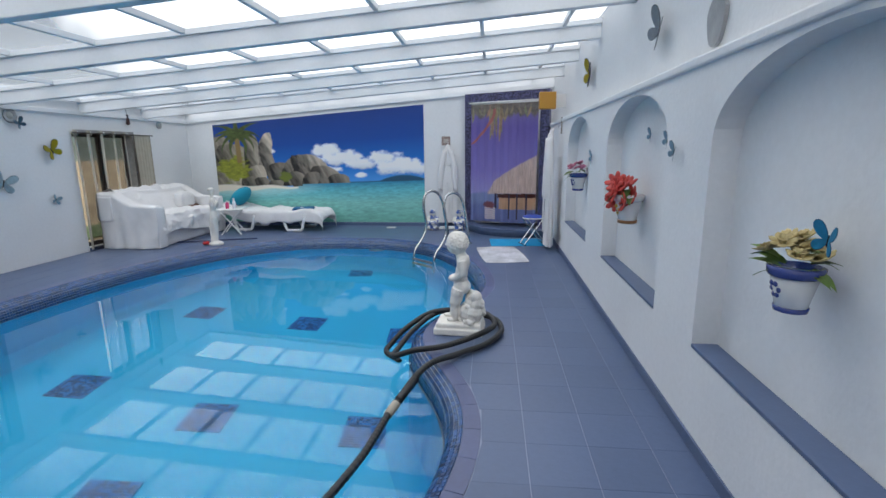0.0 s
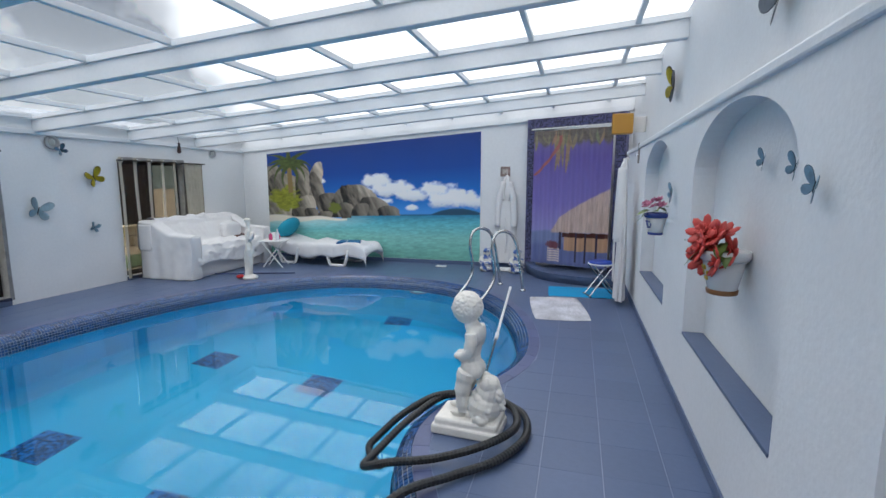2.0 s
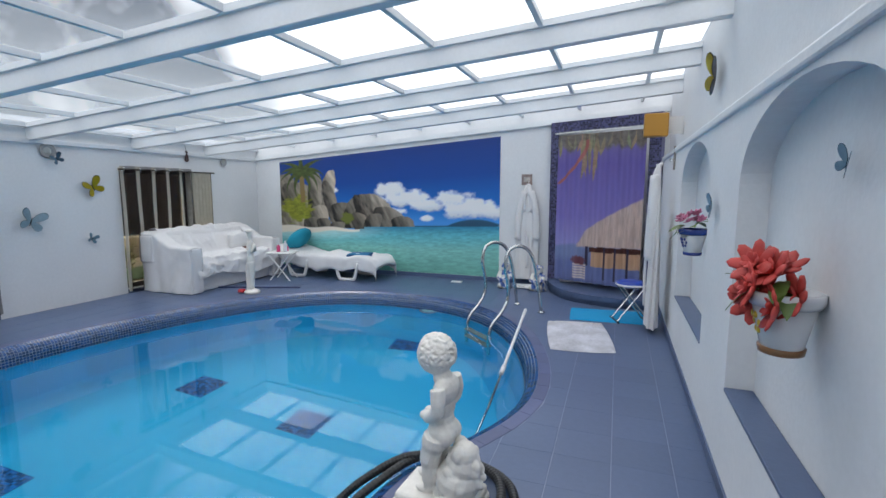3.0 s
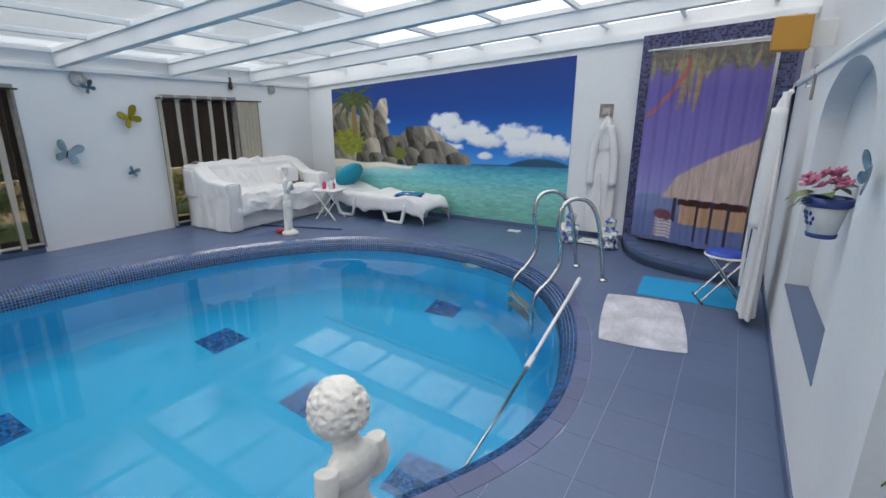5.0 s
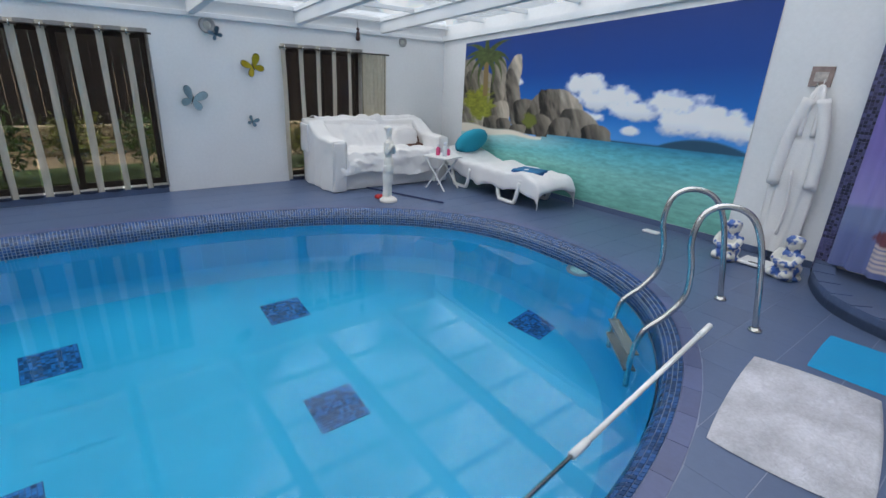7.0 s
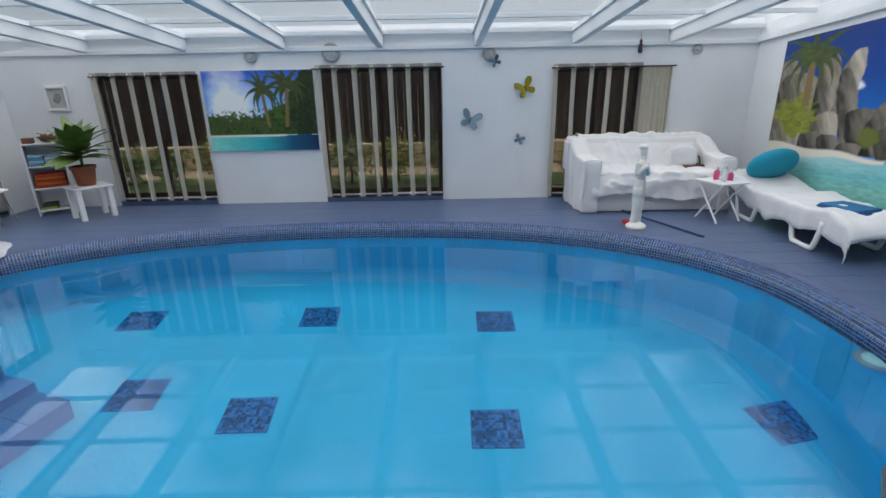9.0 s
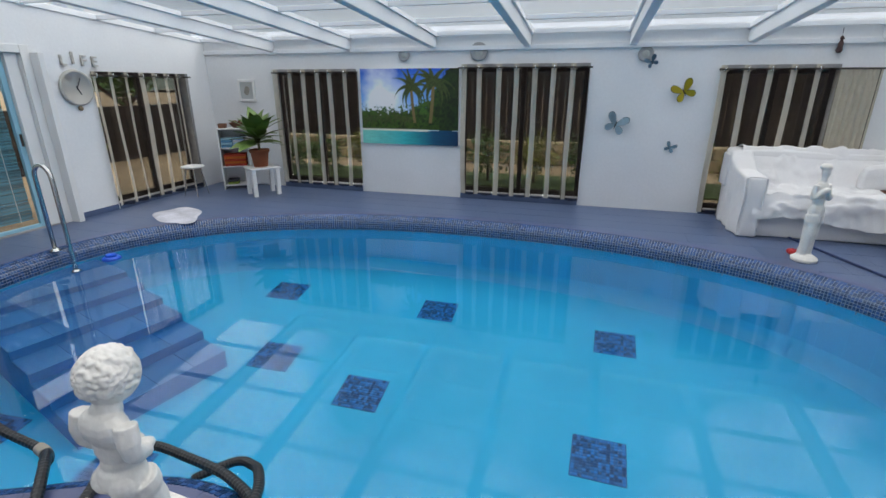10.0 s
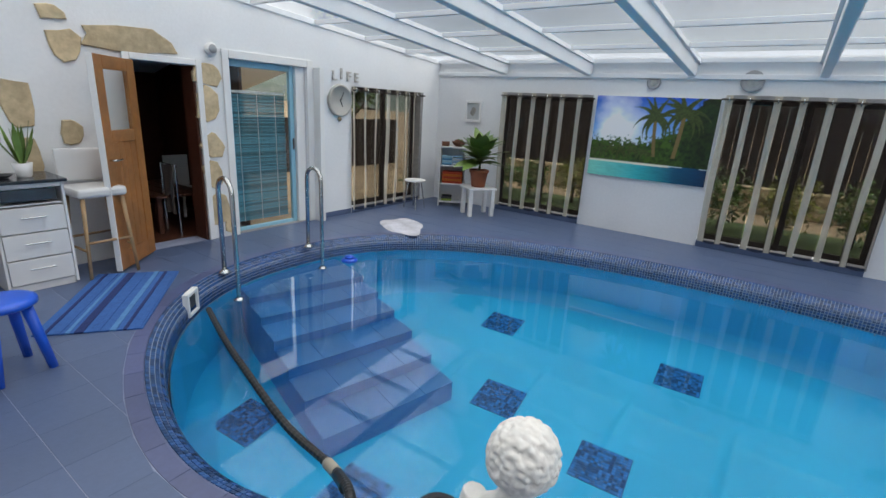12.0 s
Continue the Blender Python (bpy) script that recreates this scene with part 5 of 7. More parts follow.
heights(bm, 60, 30, towel, 0.006)
part("towel", bm, WHITE_CLOTH, lg, "white terry towel", smooth=True)
TEAL = material("teal_cloth", (0.01, 0.28, 0.40), 0.85, stain=0.12, bump=0.2, bump_scale=120)
pl = thing("pillow", (1.42, 9.98, 0.60), "plump turquoise pillow at the lounger head", "pillow")
pl.matrix_basis = lg.matrix_basis @ pose(0.20, 0.04, 0.63, 8, -48, 0)
part("cover", ball(bmesh.new(), (0, 0, 0), 0.30, 20, (0.78, 1, 0.42)), TEAL, pl, smooth=True)
tw = thing("folded_towel", (0, 0, 0), "folded blue beach towel on the lounger", "towel")
tw.matrix_basis = lg.matrix_basis @ pose(1.45, 0.02, 0.388, 0, 0, 16)
BLUE_TOWEL = material("blue_towel", (0.015, 0.09, 0.24), 0.9, stain=0.35, stain_scale=6, bump=0.25, bump_scale=120)
for k in range(3):
    part("fold", padded(bmesh.new(), -0.20 + 0.012 * k, -0.16, 0.016 * k, 0.20 - 0.016 * k, 0.16 - 0.01 * k, 0.016 * k + 0.016, 0.006, k, 0.006), BLUE_TOWEL if k < 2 else material("blue_towel_top", (0.02, 0.16, 0.34), 0.9, stain=0.35), tw)

tb = thing("side_table", (1.42, 9.46, 0), "small white folding side table by the lounger", "side table", turn=15)
part("top", cube(-0.22, -0.20, 0.455, 0.22, 0.20, 0.48, bevel=0.01), WHITE_PLASTIC, tb)
for s in (-0.17, 0.17):
    part("leg", pipe([(-0.17, s, 0.45), (0.18, s, 0.0)], 0.012, 8), WHITE_PLASTIC, tb)
    part("leg", pipe([(0.17, s * 0.85, 0.45), (-0.18, s * 0.85, 0.0)], 0.012, 8), WHITE_PLASTIC, tb)
PINK = material("pink_plastic", (0.65, 0.06, 0.20), 0.3, stain=0.08)
CLEAR_WHITE = material("pearl_plastic", (0.68, 0.70, 0.74), 0.25, stain=0.06)
for dx, dy, h, m, lab in ((-0.05, -0.05, 0.15, PINK, "pink lotion bottle"), (0.07, -0.02, 0.19, CLEAR_WHITE, "clear white spray bottle"), (0.02, 0.08, 0.12, PINK, "short pink cosmetics bottle")):
    bt = thing("bottle", (1.42 + dx, 9.46 + dy, 0.48), lab + " standing on the side table", "bottle", "bottles on the table")
    part("body", lathe(bmesh.new(), [(0.028, 0), (0.032, 0.01), (0.032, h * 0.65), (0.014, h * 0.76), (0.014, h * 0.8)], 16), m, bt, smooth=True)
    part("cap", lathe(bmesh.new(), [(0.017, h * 0.8), (0.017, h), (0.01, h + 0.005)], 14), CLEAR_WHITE, bt, smooth=True)
rod = thing("cleaning_pole", (1.42, 8.56, 0.012), "thin dark blue pole lying on the deck", "pole")
part("tube", pipe([(-0.55, -0.12, 0), (0.75, 0.35, 0)], 0.012, 8), material("navy_metal", (0.03, 0.05, 0.14), 0.4), rod)


# ---- bathrobe, gnomes, mats, stool at the shower ----
def robe(at, turn, height, width, label, seed):
    r = thing("bathrobe", at, label, "bathrobe", "hanging bathrobes", turn)

    def body(u, v):
        a, t = 2 * math.pi * u, 1 - v
        w = width * (0.16 + 0.84 * min(1, t * 2.2) ** 0.8) * (0.9 + 0.12 * math.sin(3 * t))
        f = 1 + 0.14 * math.cos(7 * a + 2 * t + seed) * min(1, t * 2)
        return (w * 0.5 * math.cos(a) * f, -0.055 + 0.065 * (0.4 + 0.6 * t) * math.sin(a) * f, height * v)
    bm = bmesh.new()
    heights(bm, 44, 16, body)
    part("body", bm, WHITE_CLOTH, r, smooth=True)
    for s in (-1, 1):
        bm = pipe(smooth_line([(s * 0.05, -0.08, height * 0.93), (s * 0.13, -0.09, height * 0.70), (s * 0.15, -0.10, height * 0.42)], 5), 0.052, 12)
        part("sleeve", bm, WHITE_CLOTH, r, smooth=True)
    part("belt", pipe(smooth_line([(-0.02, -0.13, height * 0.52), (0.02, -0.14, height * 0.30), (0.0, -0.13, height * 0.12)], 5), 0.014, 8), WHITE_CLOTH, r, smooth=True)
    part("collar", pipe(smooth_line([(-0.05, -0.10, height * 0.72), (-0.04, -0.09, height * 0.93), (0, -0.03, height), (0.04, -0.09, height * 0.93), (0.05, -0.10, height * 0.72)], 5), 0.02, 8), WHITE_CLOTH, r, smooth=True)
    part("hanging_loop", pipe(smooth_line([(0, -0.03, height * 0.98), (0, -0.02, height + 0.06), (0, -0.03, height * 0.99)], 4), 0.004, 6), WHITE_CLOTH, r)
    return r


robe((5.46, YB - 0.02, 0.10), 0, 1.52, 0.34, "white terry bathrobe hanging on a wall hook", 1)
robe((XR - 0.10, 8.34, 0.06), -90, 1.74, 0.50, "long white bathrobe hanging at the niche wall", 3)
hk = thing("hook_plaque", (5.42, YB, 1.70), "square patterned tile plaque with coat hook", "plaque")
part("tile", cube(-0.085, -0.018, -0.085, 0.085, -0.001, 0.085, bevel=0.004), material("plaque_brown", (0.32, 0.24, 0.22), 0.6, stain=0.3, stain_scale=20), hk)
part("motif", cube(-0.05, -0.022, -0.04, 0.05, -0.018, 0.04, bevel=0.002), material("plaque_pale", (0.52, 0.47, 0.43), 0.6, stain=0.4, stain_scale=30), hk, "pale pattern")
part("hook", pipe(smooth_line([(0, -0.018, -0.06), (0, -0.06, -0.09), (0, -0.065, -0.05)], 5), 0.006, 8), STEEL, hk)
hb = thing("wall_hook", (XR, 8.34, 1.86), "narrow wooden hook board on the niche wall", "hook")
part("board", cube(-0.018, -0.03, -0.12, -0.001, 0.03, 0.12, bevel=0.004), material("grey_wood", (0.35, 0.31, 0.28), 0.7, stain=0.2), hb)
part("hook", pipe([(-0.018, 0, -0.02), (-0.05, 0, -0.03), (-0.05, 0, 0.0)], 0.006, 8), STEEL, hb)


def gnome(at, turn, seed):
    b = [("b", (0, 0, 0.10), 0.10, (1, 1.1, 0.9), (0, 0, 0)), ("b", (0, 0, 0.20), 0.075, (1, 1.05, 1.1), (0, 0, 0)), ("b", (0, 0, 0.31), 0.07, (1, 1, 1), (0, 0, 0)),
         ("b", (0.0, 0, 0.35), 0.072, (1.05, 1.05, 0.6), (0, 0, 0)), ("b", (-0.09, 0.06, 0.05), 0.055, (1.4, 0.8, 0.8), (0, 0, 0)), ("b", (-0.09, -0.06, 0.05), 0.055, (1.4, 0.8, 0.8), (0, 0, 0)),
         ("t", [(0, 0.09, 0.24), (-0.08, 0.09, 0.16), (-0.10, 0.0, 0.14)], [0.03, 0.028]), ("t", [(0, -0.09, 0.24), (-0.08, -0.09, 0.16), (-0.10, 0.0, 0.14)], [0.03, 0.028])]
    g = figure("garden_figurine", at, turn, b, "seated blue and white glazed garden figurine", lambda bm: lathe(bm, [(0.11, 0), (0.12, 0.02), (0.09, 0.05)], 16), 0.01, 1.0)
    g.data.materials.clear()
    g.data.materials.append(FIG_GLAZE)
    return tagged(g, group="figurines below the bathrobe")


FIG_GLAZE = bpy.data.materials.new("blue_white_glaze")
FIG_GLAZE.use_nodes = True
_n, _l = FIG_GLAZE.node_tree.nodes, FIG_GLAZE.node_tree.links
_tc, _nz, _cr = _n.new("ShaderNodeTexCoord"), _n.new("ShaderNodeTexNoise"), _n.new("ShaderNodeValToRGB")
_nz.inputs["Scale"].default_value = 11
_cr.color_ramp.elements[0].position, _cr.color_ramp.elements[0].color = 0.44, (0.05, 0.12, 0.38, 1)
_cr.color_ramp.elements[1].position, _cr.color_ramp.elements[1].color = 0.50, (0.66, 0.65, 0.60, 1)
_l.new(_tc.outputs["Object"], _nz.inputs["Vector"]), _l.new(_nz.outputs["Fac"], _cr.inputs["Fac"]), _l.new(_cr.outputs["Color"], _n["Principled BSDF"].inputs["Base Color"])
_n["Principled BSDF"].inputs["Roughness"].default_value = 0.35
gnome((5.19, 10.08, 0), 90, 1)
gnome((5.72, 10.02, 0), 70, 2)
sc = thing("bathroom_scale", (5.45, 10.14, 0), "flat white bathroom scale on the deck", "scale")
part("plate", cube(-0.14, -0.12, 0.012, 0.14, 0.12, 0.04, bevel=0.01), WHITE_PLASTIC, sc)
part("dial", cube(-0.05, -0.10, 0.04, 0.05, -0.07, 0.043), DARK_FRAME, sc)
dr = thing("white_drain_cover", (4.33, 10.22, 0), "small white plastic cover lying on the deck", "cover")
part("plate", cube(-0.09, -0.05, 0.0, 0.09, 0.05, 0.018, bevel=0.006), WHITE_PLASTIC, dr)


def rug(name, x0, y0, x1, y1, turn, thick, mat, label, rough, seed, cat="bath mat"):
    r = thing(name, ((x0 + x1) / 2, (y0 + y1) / 2, 0.001), label, cat, turn=turn)
    w, h = abs(x1 - x0), abs(y1 - y0)
    bm = bmesh.new()

    def top(u, v):
        a, b = 2 * u - 1, 2 * v - 1
        k = 1 - (0.06 if rough > 0.005 else 0.015) * (a * a * b * b)
        e = min(1, 6 * (1 - abs(a)), 6 * (1 - abs(b)))
        return (w / 2 * a * k, h / 2 * b * k, thick * (0.15 + 0.85 * math.sqrt(max(0, e))) + rough * noise.noise((a * 9, b * 9, seed)) * e + rough * 0.7 * noise.noise((a * 31, b * 31, seed)) * e)
    heights(bm, 56, 56, top)
    part("surface", bm, mat, r, smooth=True)
    return r


MAT_WHITE = material("white_shag", (0.58, 0.58, 0.64), 1.0, grain=0.15, grain_scale=60, stain=0.35, stain_scale=4, bump=0.8, bump_scale=140)
MAT_TURQ = material("turquoise_mat", (0.0, 0.26, 0.52), 0.9, stain=0.08, bump=0.3, bump_scale=120)
rug("bath_mat", 6.16, 7.30, 6.80, 8.38, 9, 0.022, MAT_WHITE, "shaggy white bath mat on the blue deck", 0.009, 1)
rug("shower_mat", 6.31, 8.48, 7.18, 9.09, 3, 0.012, MAT_TURQ, "flat turquoise mat before the shower kerb", 0.002, 2)

st = thing("folding_stool", (7.00, 8.66, 0), "folding steel stool with a blue round seat", "stool", turn=20)
part("seat", lathe(bmesh.new(), [(0.14, 0.43), (0.165, 0.44), (0.165, 0.462), (0.13, 0.475), (0.01, 0.478)], 24), material("blue_seat", (0.015, 0.06, 0.42), 0.4, stain=0.08), st, smooth=True)
part("seat_ring", pipe([(0.165 * math.cos(a), 0.165 * math.sin(a), 0.438) for a in [2 * math.pi * k / 24 for k in range(24)]], 0.010, 8, True), TRIM, st, "white metal ring", smooth=True)
for s in (-0.11, 0.11):
    part("leg", pipe([(-0.14, s, 0.43), (0.18, s, 0.012)], 0.010, 8), STEEL, st)
    part("leg", pipe([(0.14, s * 0.8, 0.43), (-0.18, s * 0.8, 0.012)], 0.010, 8), STEEL, st)
for x in (0.18, -0.18):
    part("foot_bar", pipe([(x, -0.14, 0.012), (x, 0.14, 0.012)], 0.011, 8), BLACK_RUBBER, st)

# shower in the corner: kerb, mosaic jambs and lintel, printed curtain
A, B = Vector((5.92, YB - 0.10)), Vector((7.25, 9.86))
sh = structure(thing("shower", (0, 0, 0), "corner shower with rounded tiled kerb and mosaic frame", "shower"))
kerb = [Vector((*p, 0)) for p in ((5.80, 10.51), (5.90, 10.02), (6.14, 9.56), (6.48, 9.33), (6.90, 9.23), (7.35, 9.22))]
line = smooth_line(kerb, 8)
for k in range(0, len(line) - 1, 4):
    seg = line[k:k + 5]
    inner = [p + (Vector((XR, YB, 0)) - p).normalized() * 0.16 for p in seg]
    bm = bmesh.new()
    prism(bm, [p.xy for p in seg] + [p.xy for p in inner[::-1]], 0.0, 0.13)
    bmesh.ops.bevel(bm, geom=[e for e in bm.edges if all(v.co.z > 0.1 for v in e.verts)], offset=0.008, segments=2, affect="EDGES")
    part("kerb_tile", bm, FLOOR_TILE, sh)
bm = bmesh.new()
prism(bm, [p.xy for p in line] + [Vector((XR - 0.01, YB - 0.01))], 0.0, 0.07)
part("shower_tray", bm, FLOOR_TILE, sh)
PURPLE_MOSAIC = material("purple_mosaic", (0.085, 0.085, 0.19), 0.3, grain=0.25, grain_scale=50, vary=0.7, island=True)


def mosaic_panel(o, ex, ez, n, nu, nv, parent, name):
    """Raised mosaic over a flat rectangle given by corner, edges and outward normal."""
    o, ex, ez, n = Vector(o), Vector(ex), Vector(ez), Vector(n)
    q = mosaic_sheet(bmesh.new(), lambda u, v, h: o + ex * u + ez * v + n * (h + 0.001), nu, nv)
    ob = part(name, q, PURPLE_MOSAIC, parent, "purple-blue glass mosaic")
    return tagged(ob, kind="stuff")


d = (B - A).normalized()
nrm = Vector((d.y, -d.x))
part("jamb", cube(5.80, YB - 0.10, 0.0, 5.94, YB - 0.002, 2.56), PURPLE_MOSAIC, sh)
mosaic_panel((5.80, YB - 0.10, 0.0), (0.14, 0, 0), (0, 0, 2.56), (0, -1, 0), 5, 90, sh, "jamb_mosaic")
turn = math.degrees(math.atan2(d.y, d.x))
L = (B - A).length
lm = pose(A.x, A.y, 0, 0, 0, turn)
part("lintel", cube(-0.10, -0.04, 2.41, L + 0.10, 0.08, 2.56, m=lm), PURPLE_MOSAIC, sh)
mosaic_panel((*(A - d * 0.10 + nrm * 0.04), 2.41), (*(d * (L + 0.2)), 0), (0, 0, 0.15), (*nrm, 0), 72, 5, sh, "lintel_mosaic")
part("jamb", cube(L - 0.06, -0.04, 0.0, L + 0.10, 0.08, 2.41, m=lm), PURPLE_MOSAIC, sh)
mosaic_panel((*(A + d * (L - 0.06) + nrm * 0.04), 0.13), (*(d * 0.16), 0), (0, 0, 2.28), (*nrm, 0), 6, 80, sh, "jamb_mosaic")
sc2 = thing("shower_curtain", (A.x, A.y, 0), "printed shower curtain with thatched hut and palm", "shower curtain", turn=turn)
part("rail", pipe([(-0.02, -0.06, 2.385), (L - 0.02, -0.06, 2.385)], 0.013, 10), WHITE_PLASTIC, sc2, smooth=True)
for k in range(13):
    x = 0.05 + (L - 0.15) * k / 12
    part("ring", pipe([(x, -0.06 + 0.022 * math.cos(a), 2.38 + 0.026 * math.sin(a)) for a in [2 * math.pi * q / 10 for q in range(10)]], 0.004, 6, True), WHITE_PLASTIC, sc2)
picture("cloth", lambda u, v: (0.03 + (L - 0.11) * u, -0.065 - 0.022 * math.sin(u * 52) * (0.5 + 0.5 * (1 - v)) - 0.02 * (1 - v), 0.15 + 2.20 * v), 200, 190, paint_hut, CURTAIN_VINYL, sc2, "printed vinyl sheet", 1.2)

# amber wall lamp under the roof
am = thing("wall_lamp", (7.19, 8.96, 2.27), "square amber glass wall lamp, unlit", "wall lamp")
part("shade", cube(-0.13, -0.14, -0.13, 0.13, 0.0, 0.13, bevel=0.012), material("amber_glass", (0.50, 0.24, 0.03), 0.35, stain=0.12), am)
part("back_plate", cube(-0.10, 0.0, -0.10, 0.30, 0.03, 0.10, bevel=0.004), TRIM, am)


# ---- door wall: sliding door, sauna door, stones, clock ----
# flat stones set into the plaster, each an uneven slab
def slab_stone(cx, cz, w, h, seed, n=9):
    rnd = random.Random(seed)
    pts = []
    for k in range(n):
        a = 2 * math.pi * k / n + rnd.uniform(-0.22, 0.22)
        r = rnd.uniform(0.78, 1.12)
        c, s = math.cos(a), math.sin(a)
        q = max(abs(c), abs(s))
        pts.append((cx + w / 2 * r * c / q ** 0.75, cz + h / 2 * r * s / q ** 0.75))
    bm = prism(bmesh.new(), pts, -0.03, 0.016 + rnd.uniform(0, 0.008), "y")
    bmesh.ops.bevel(bm, geom=[e for e in bm.edges if all(v.co.y > 0 for v in e.verts)], offset=0.008, segments=1, affect="EDGES")
    return bm


stones = structure(thing("stone_inlay", (0, 0, 0), "ochre flagstones set in the white plaster", "stonework"))
for k, (x, z, w, h) in enumerate(((4.84, 2.03, 0.78, 0.24), (5.36, 1.92, 0.26, 0.26), (5.42, 2.16, 0.20, 0.12), (6.16, 1.84, 0.56, 0.32), (5.74, 1.43, 0.24, 0.38), (5.93, 2.16, 0.34, 0.18), (5.40, 1.20, 0.16, 0.20),
                                  (5.72, 0.99, 0.16, 0.36), (4.14, 1.79, 0.32, 0.24), (4.16, 1.48, 0.24, 0.40), (4.14, 1.05, 0.26, 0.28), (4.16, 0.72, 0.22, 0.34), (4.12, 0.34, 0.28, 0.38), (3.99, 0.16, 0.14, 0.30),
                                  (6.60, 1.30, 0.34, 0.40), (7.00, 1.86, 0.36, 0.28), (6.95, 0.80, 0.30, 0.40))):
    part("stone", slab_stone(x, z, w, h, 30 + k), STONE, stones)

# sauna door: frame, open pine leaf with a small window, dark room behind
df = structure(thing("door_5", (0.22, 0, 0), "open pine sauna door with a small window", "door"))
for a in ((3.98, 0.0, 4.04, 1.92), (4.66, 0.0, 4.72, 1.92), (4.04, 1.86, 4.66, 1.92)):
    part("frame", cube(a[0], -0.02, a[1], a[2], 0.03, a[3], bevel=0.006), TRIM, df, "white door frame")
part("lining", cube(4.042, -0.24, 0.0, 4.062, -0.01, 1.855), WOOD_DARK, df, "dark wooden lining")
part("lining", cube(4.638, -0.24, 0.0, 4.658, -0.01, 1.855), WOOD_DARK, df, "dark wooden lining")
leaf = new("leaf")
leaf.parent = df
leaf.matrix_basis = pose(4.68, 0.05, 0, 0, 0, 42)
W, T = 0.64, 0.042
for name, a in (("stile", (0, 0.02, 0.13, 1.85)), ("stile", (W - 0.13, 0.02, W, 1.85)), ("rail", (0.13, 1.74, W - 0.13, 1.85)), ("rail", (0.13, 0.02, W - 0.13, 0.18)), ("rail", (0.13, 1.14, W - 0.13, 1.24))):
    part(name, cube(a[0], 0, a[1], a[2], T, a[3], bevel=0.004), WOOD_DOOR, leaf)
for k in range(4):
    x = 0.13 + 0.095 * k
    part("board", cube(x + 0.001, 0.006, 0.18, x + 0.094, T - 0.006, 1.14, bevel=0.004), WOOD_DOOR, leaf)
gp = part("pane", cube(0.13, 0.017, 1.24, W - 0.13, 0.025, 1.74), GLASS, leaf)
part("edge_strip", cube(W + 0.001, -0.002, 0.02, W + 0.012, T + 0.002, 1.85), TRIM, leaf, "white edge strip")
part("handle", pipe(smooth_line([(W - 0.05, T, 1.0), (W - 0.05, T + 0.05, 1.0), (W - 0.15, T + 0.05, 1.0)], 4), 0.009, 8), STEEL, leaf)
room = structure(thing("sauna_room", (0.22, 0, 0), "dark wood-lined sauna room behind the door", "room"))
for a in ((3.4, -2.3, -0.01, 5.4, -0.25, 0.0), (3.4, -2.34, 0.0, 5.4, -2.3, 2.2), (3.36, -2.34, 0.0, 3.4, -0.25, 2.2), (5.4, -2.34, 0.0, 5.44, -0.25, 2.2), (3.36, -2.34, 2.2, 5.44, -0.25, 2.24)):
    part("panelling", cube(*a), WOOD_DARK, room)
bn = thing("sauna_bench", (4.28, -1.1, 0), "dark slatted wooden bench in the sauna room", "bench")
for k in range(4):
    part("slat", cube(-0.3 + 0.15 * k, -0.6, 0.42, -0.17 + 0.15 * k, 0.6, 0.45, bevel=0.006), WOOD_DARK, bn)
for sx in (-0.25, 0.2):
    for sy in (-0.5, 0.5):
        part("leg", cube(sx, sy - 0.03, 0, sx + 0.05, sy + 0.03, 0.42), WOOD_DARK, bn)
tw2 = thing("hanging_towel", (4.40, -0.62, 0.0), "towel on a rack, coloured dark for the sauna's shade", "towel")
# the room's shade is put into the towel's colour
part("cloth", heights(bmesh.new(), 8, 8, lambda u, v: (0.03 * math.sin(9 * u), 0.22 * u, 0.25 + 0.55 * v), 0.01), material("shaded_towel", (0.10, 0.08, 0.07), 0.9, stain=0.2), tw2)
part("rack", pipe([(0.0, -0.05, 0.0), (0.0, -0.05, 0.81), (0.0, 0.28, 0.81), (0.0, 0.28, 0.0)], 0.012, 8), STEEL, tw2)

# sliding door with its blue frame and reed screen
sd = structure(thing("door_6", (0.33, 0, 0), "pale blue framed sliding glass door with reed screen", "sliding door"))
BLUE_FRAME = material("pale_blue_paint", (0.26, 0.50, 0.62), 0.45, stain=0.08)
for a in ((3.50, 0.0, 3.56, 1.97), (2.66, 0.0, 2.72, 1.97), (2.72, 1.90, 3.50, 1.97), (2.72, 0.0, 3.50, 0.05)):
    part("frame", cube(a[0], -0.12, a[1], a[2], -0.07, a[3], bevel=0.005), BLUE_FRAME, sd, "pale blue frame")
p = part("pane", cube(2.71, -0.10, 0.04, 3.51, -0.094, 1.91), GLASS, sd)
p.visible_shadow = False
part("side_panel", cube(2.525, -0.10, 0.0, 2.655, -0.03, 1.965, bevel=0.005), TRIM, sd, "white side panel")
part("lock", cube(2.675, -0.068, 0.96, 2.70, -0.055, 1.10, bevel=0.004), DARK_FRAME, sd)
for a in ((3.562, 0.0, 3.64, 2.06), (2.42, 0.0, 2.518, 2.06), (2.518, 1.972, 3.562, 2.06)):
    part("architrave", cube(a[0], 0.001, a[1], a[2], 0.028, a[3], bevel=0.006), TRIM, sd, "white surround")
part("open_leaf", cube(2.36, 0.03, 0.0, 2.43, 0.16, 1.98, bevel=0.006), TRIM, sd, "white folded shutter")
part("sill_step", cube(2.52, -0.24, 0.0, 3.56, -0.01, 0.012), material("stone_sill", (0.34, 0.33, 0.33), 0.7, stain=0.2), sd)
REED = material("blue_reed", (0.10, 0.30, 0.38), 0.7, stain=0.25, stain_scale=5, vary=0.4)
scr = thing("reed_screen", (3.44, -0.19, 0.0), "blue-green reed blind hanging behind the glass", "blind")
stick = finish(pipe([(-0.39, 0, 0), (0.39, 0, 0)], 0.0074, 6))
stick.materials.append(REED)
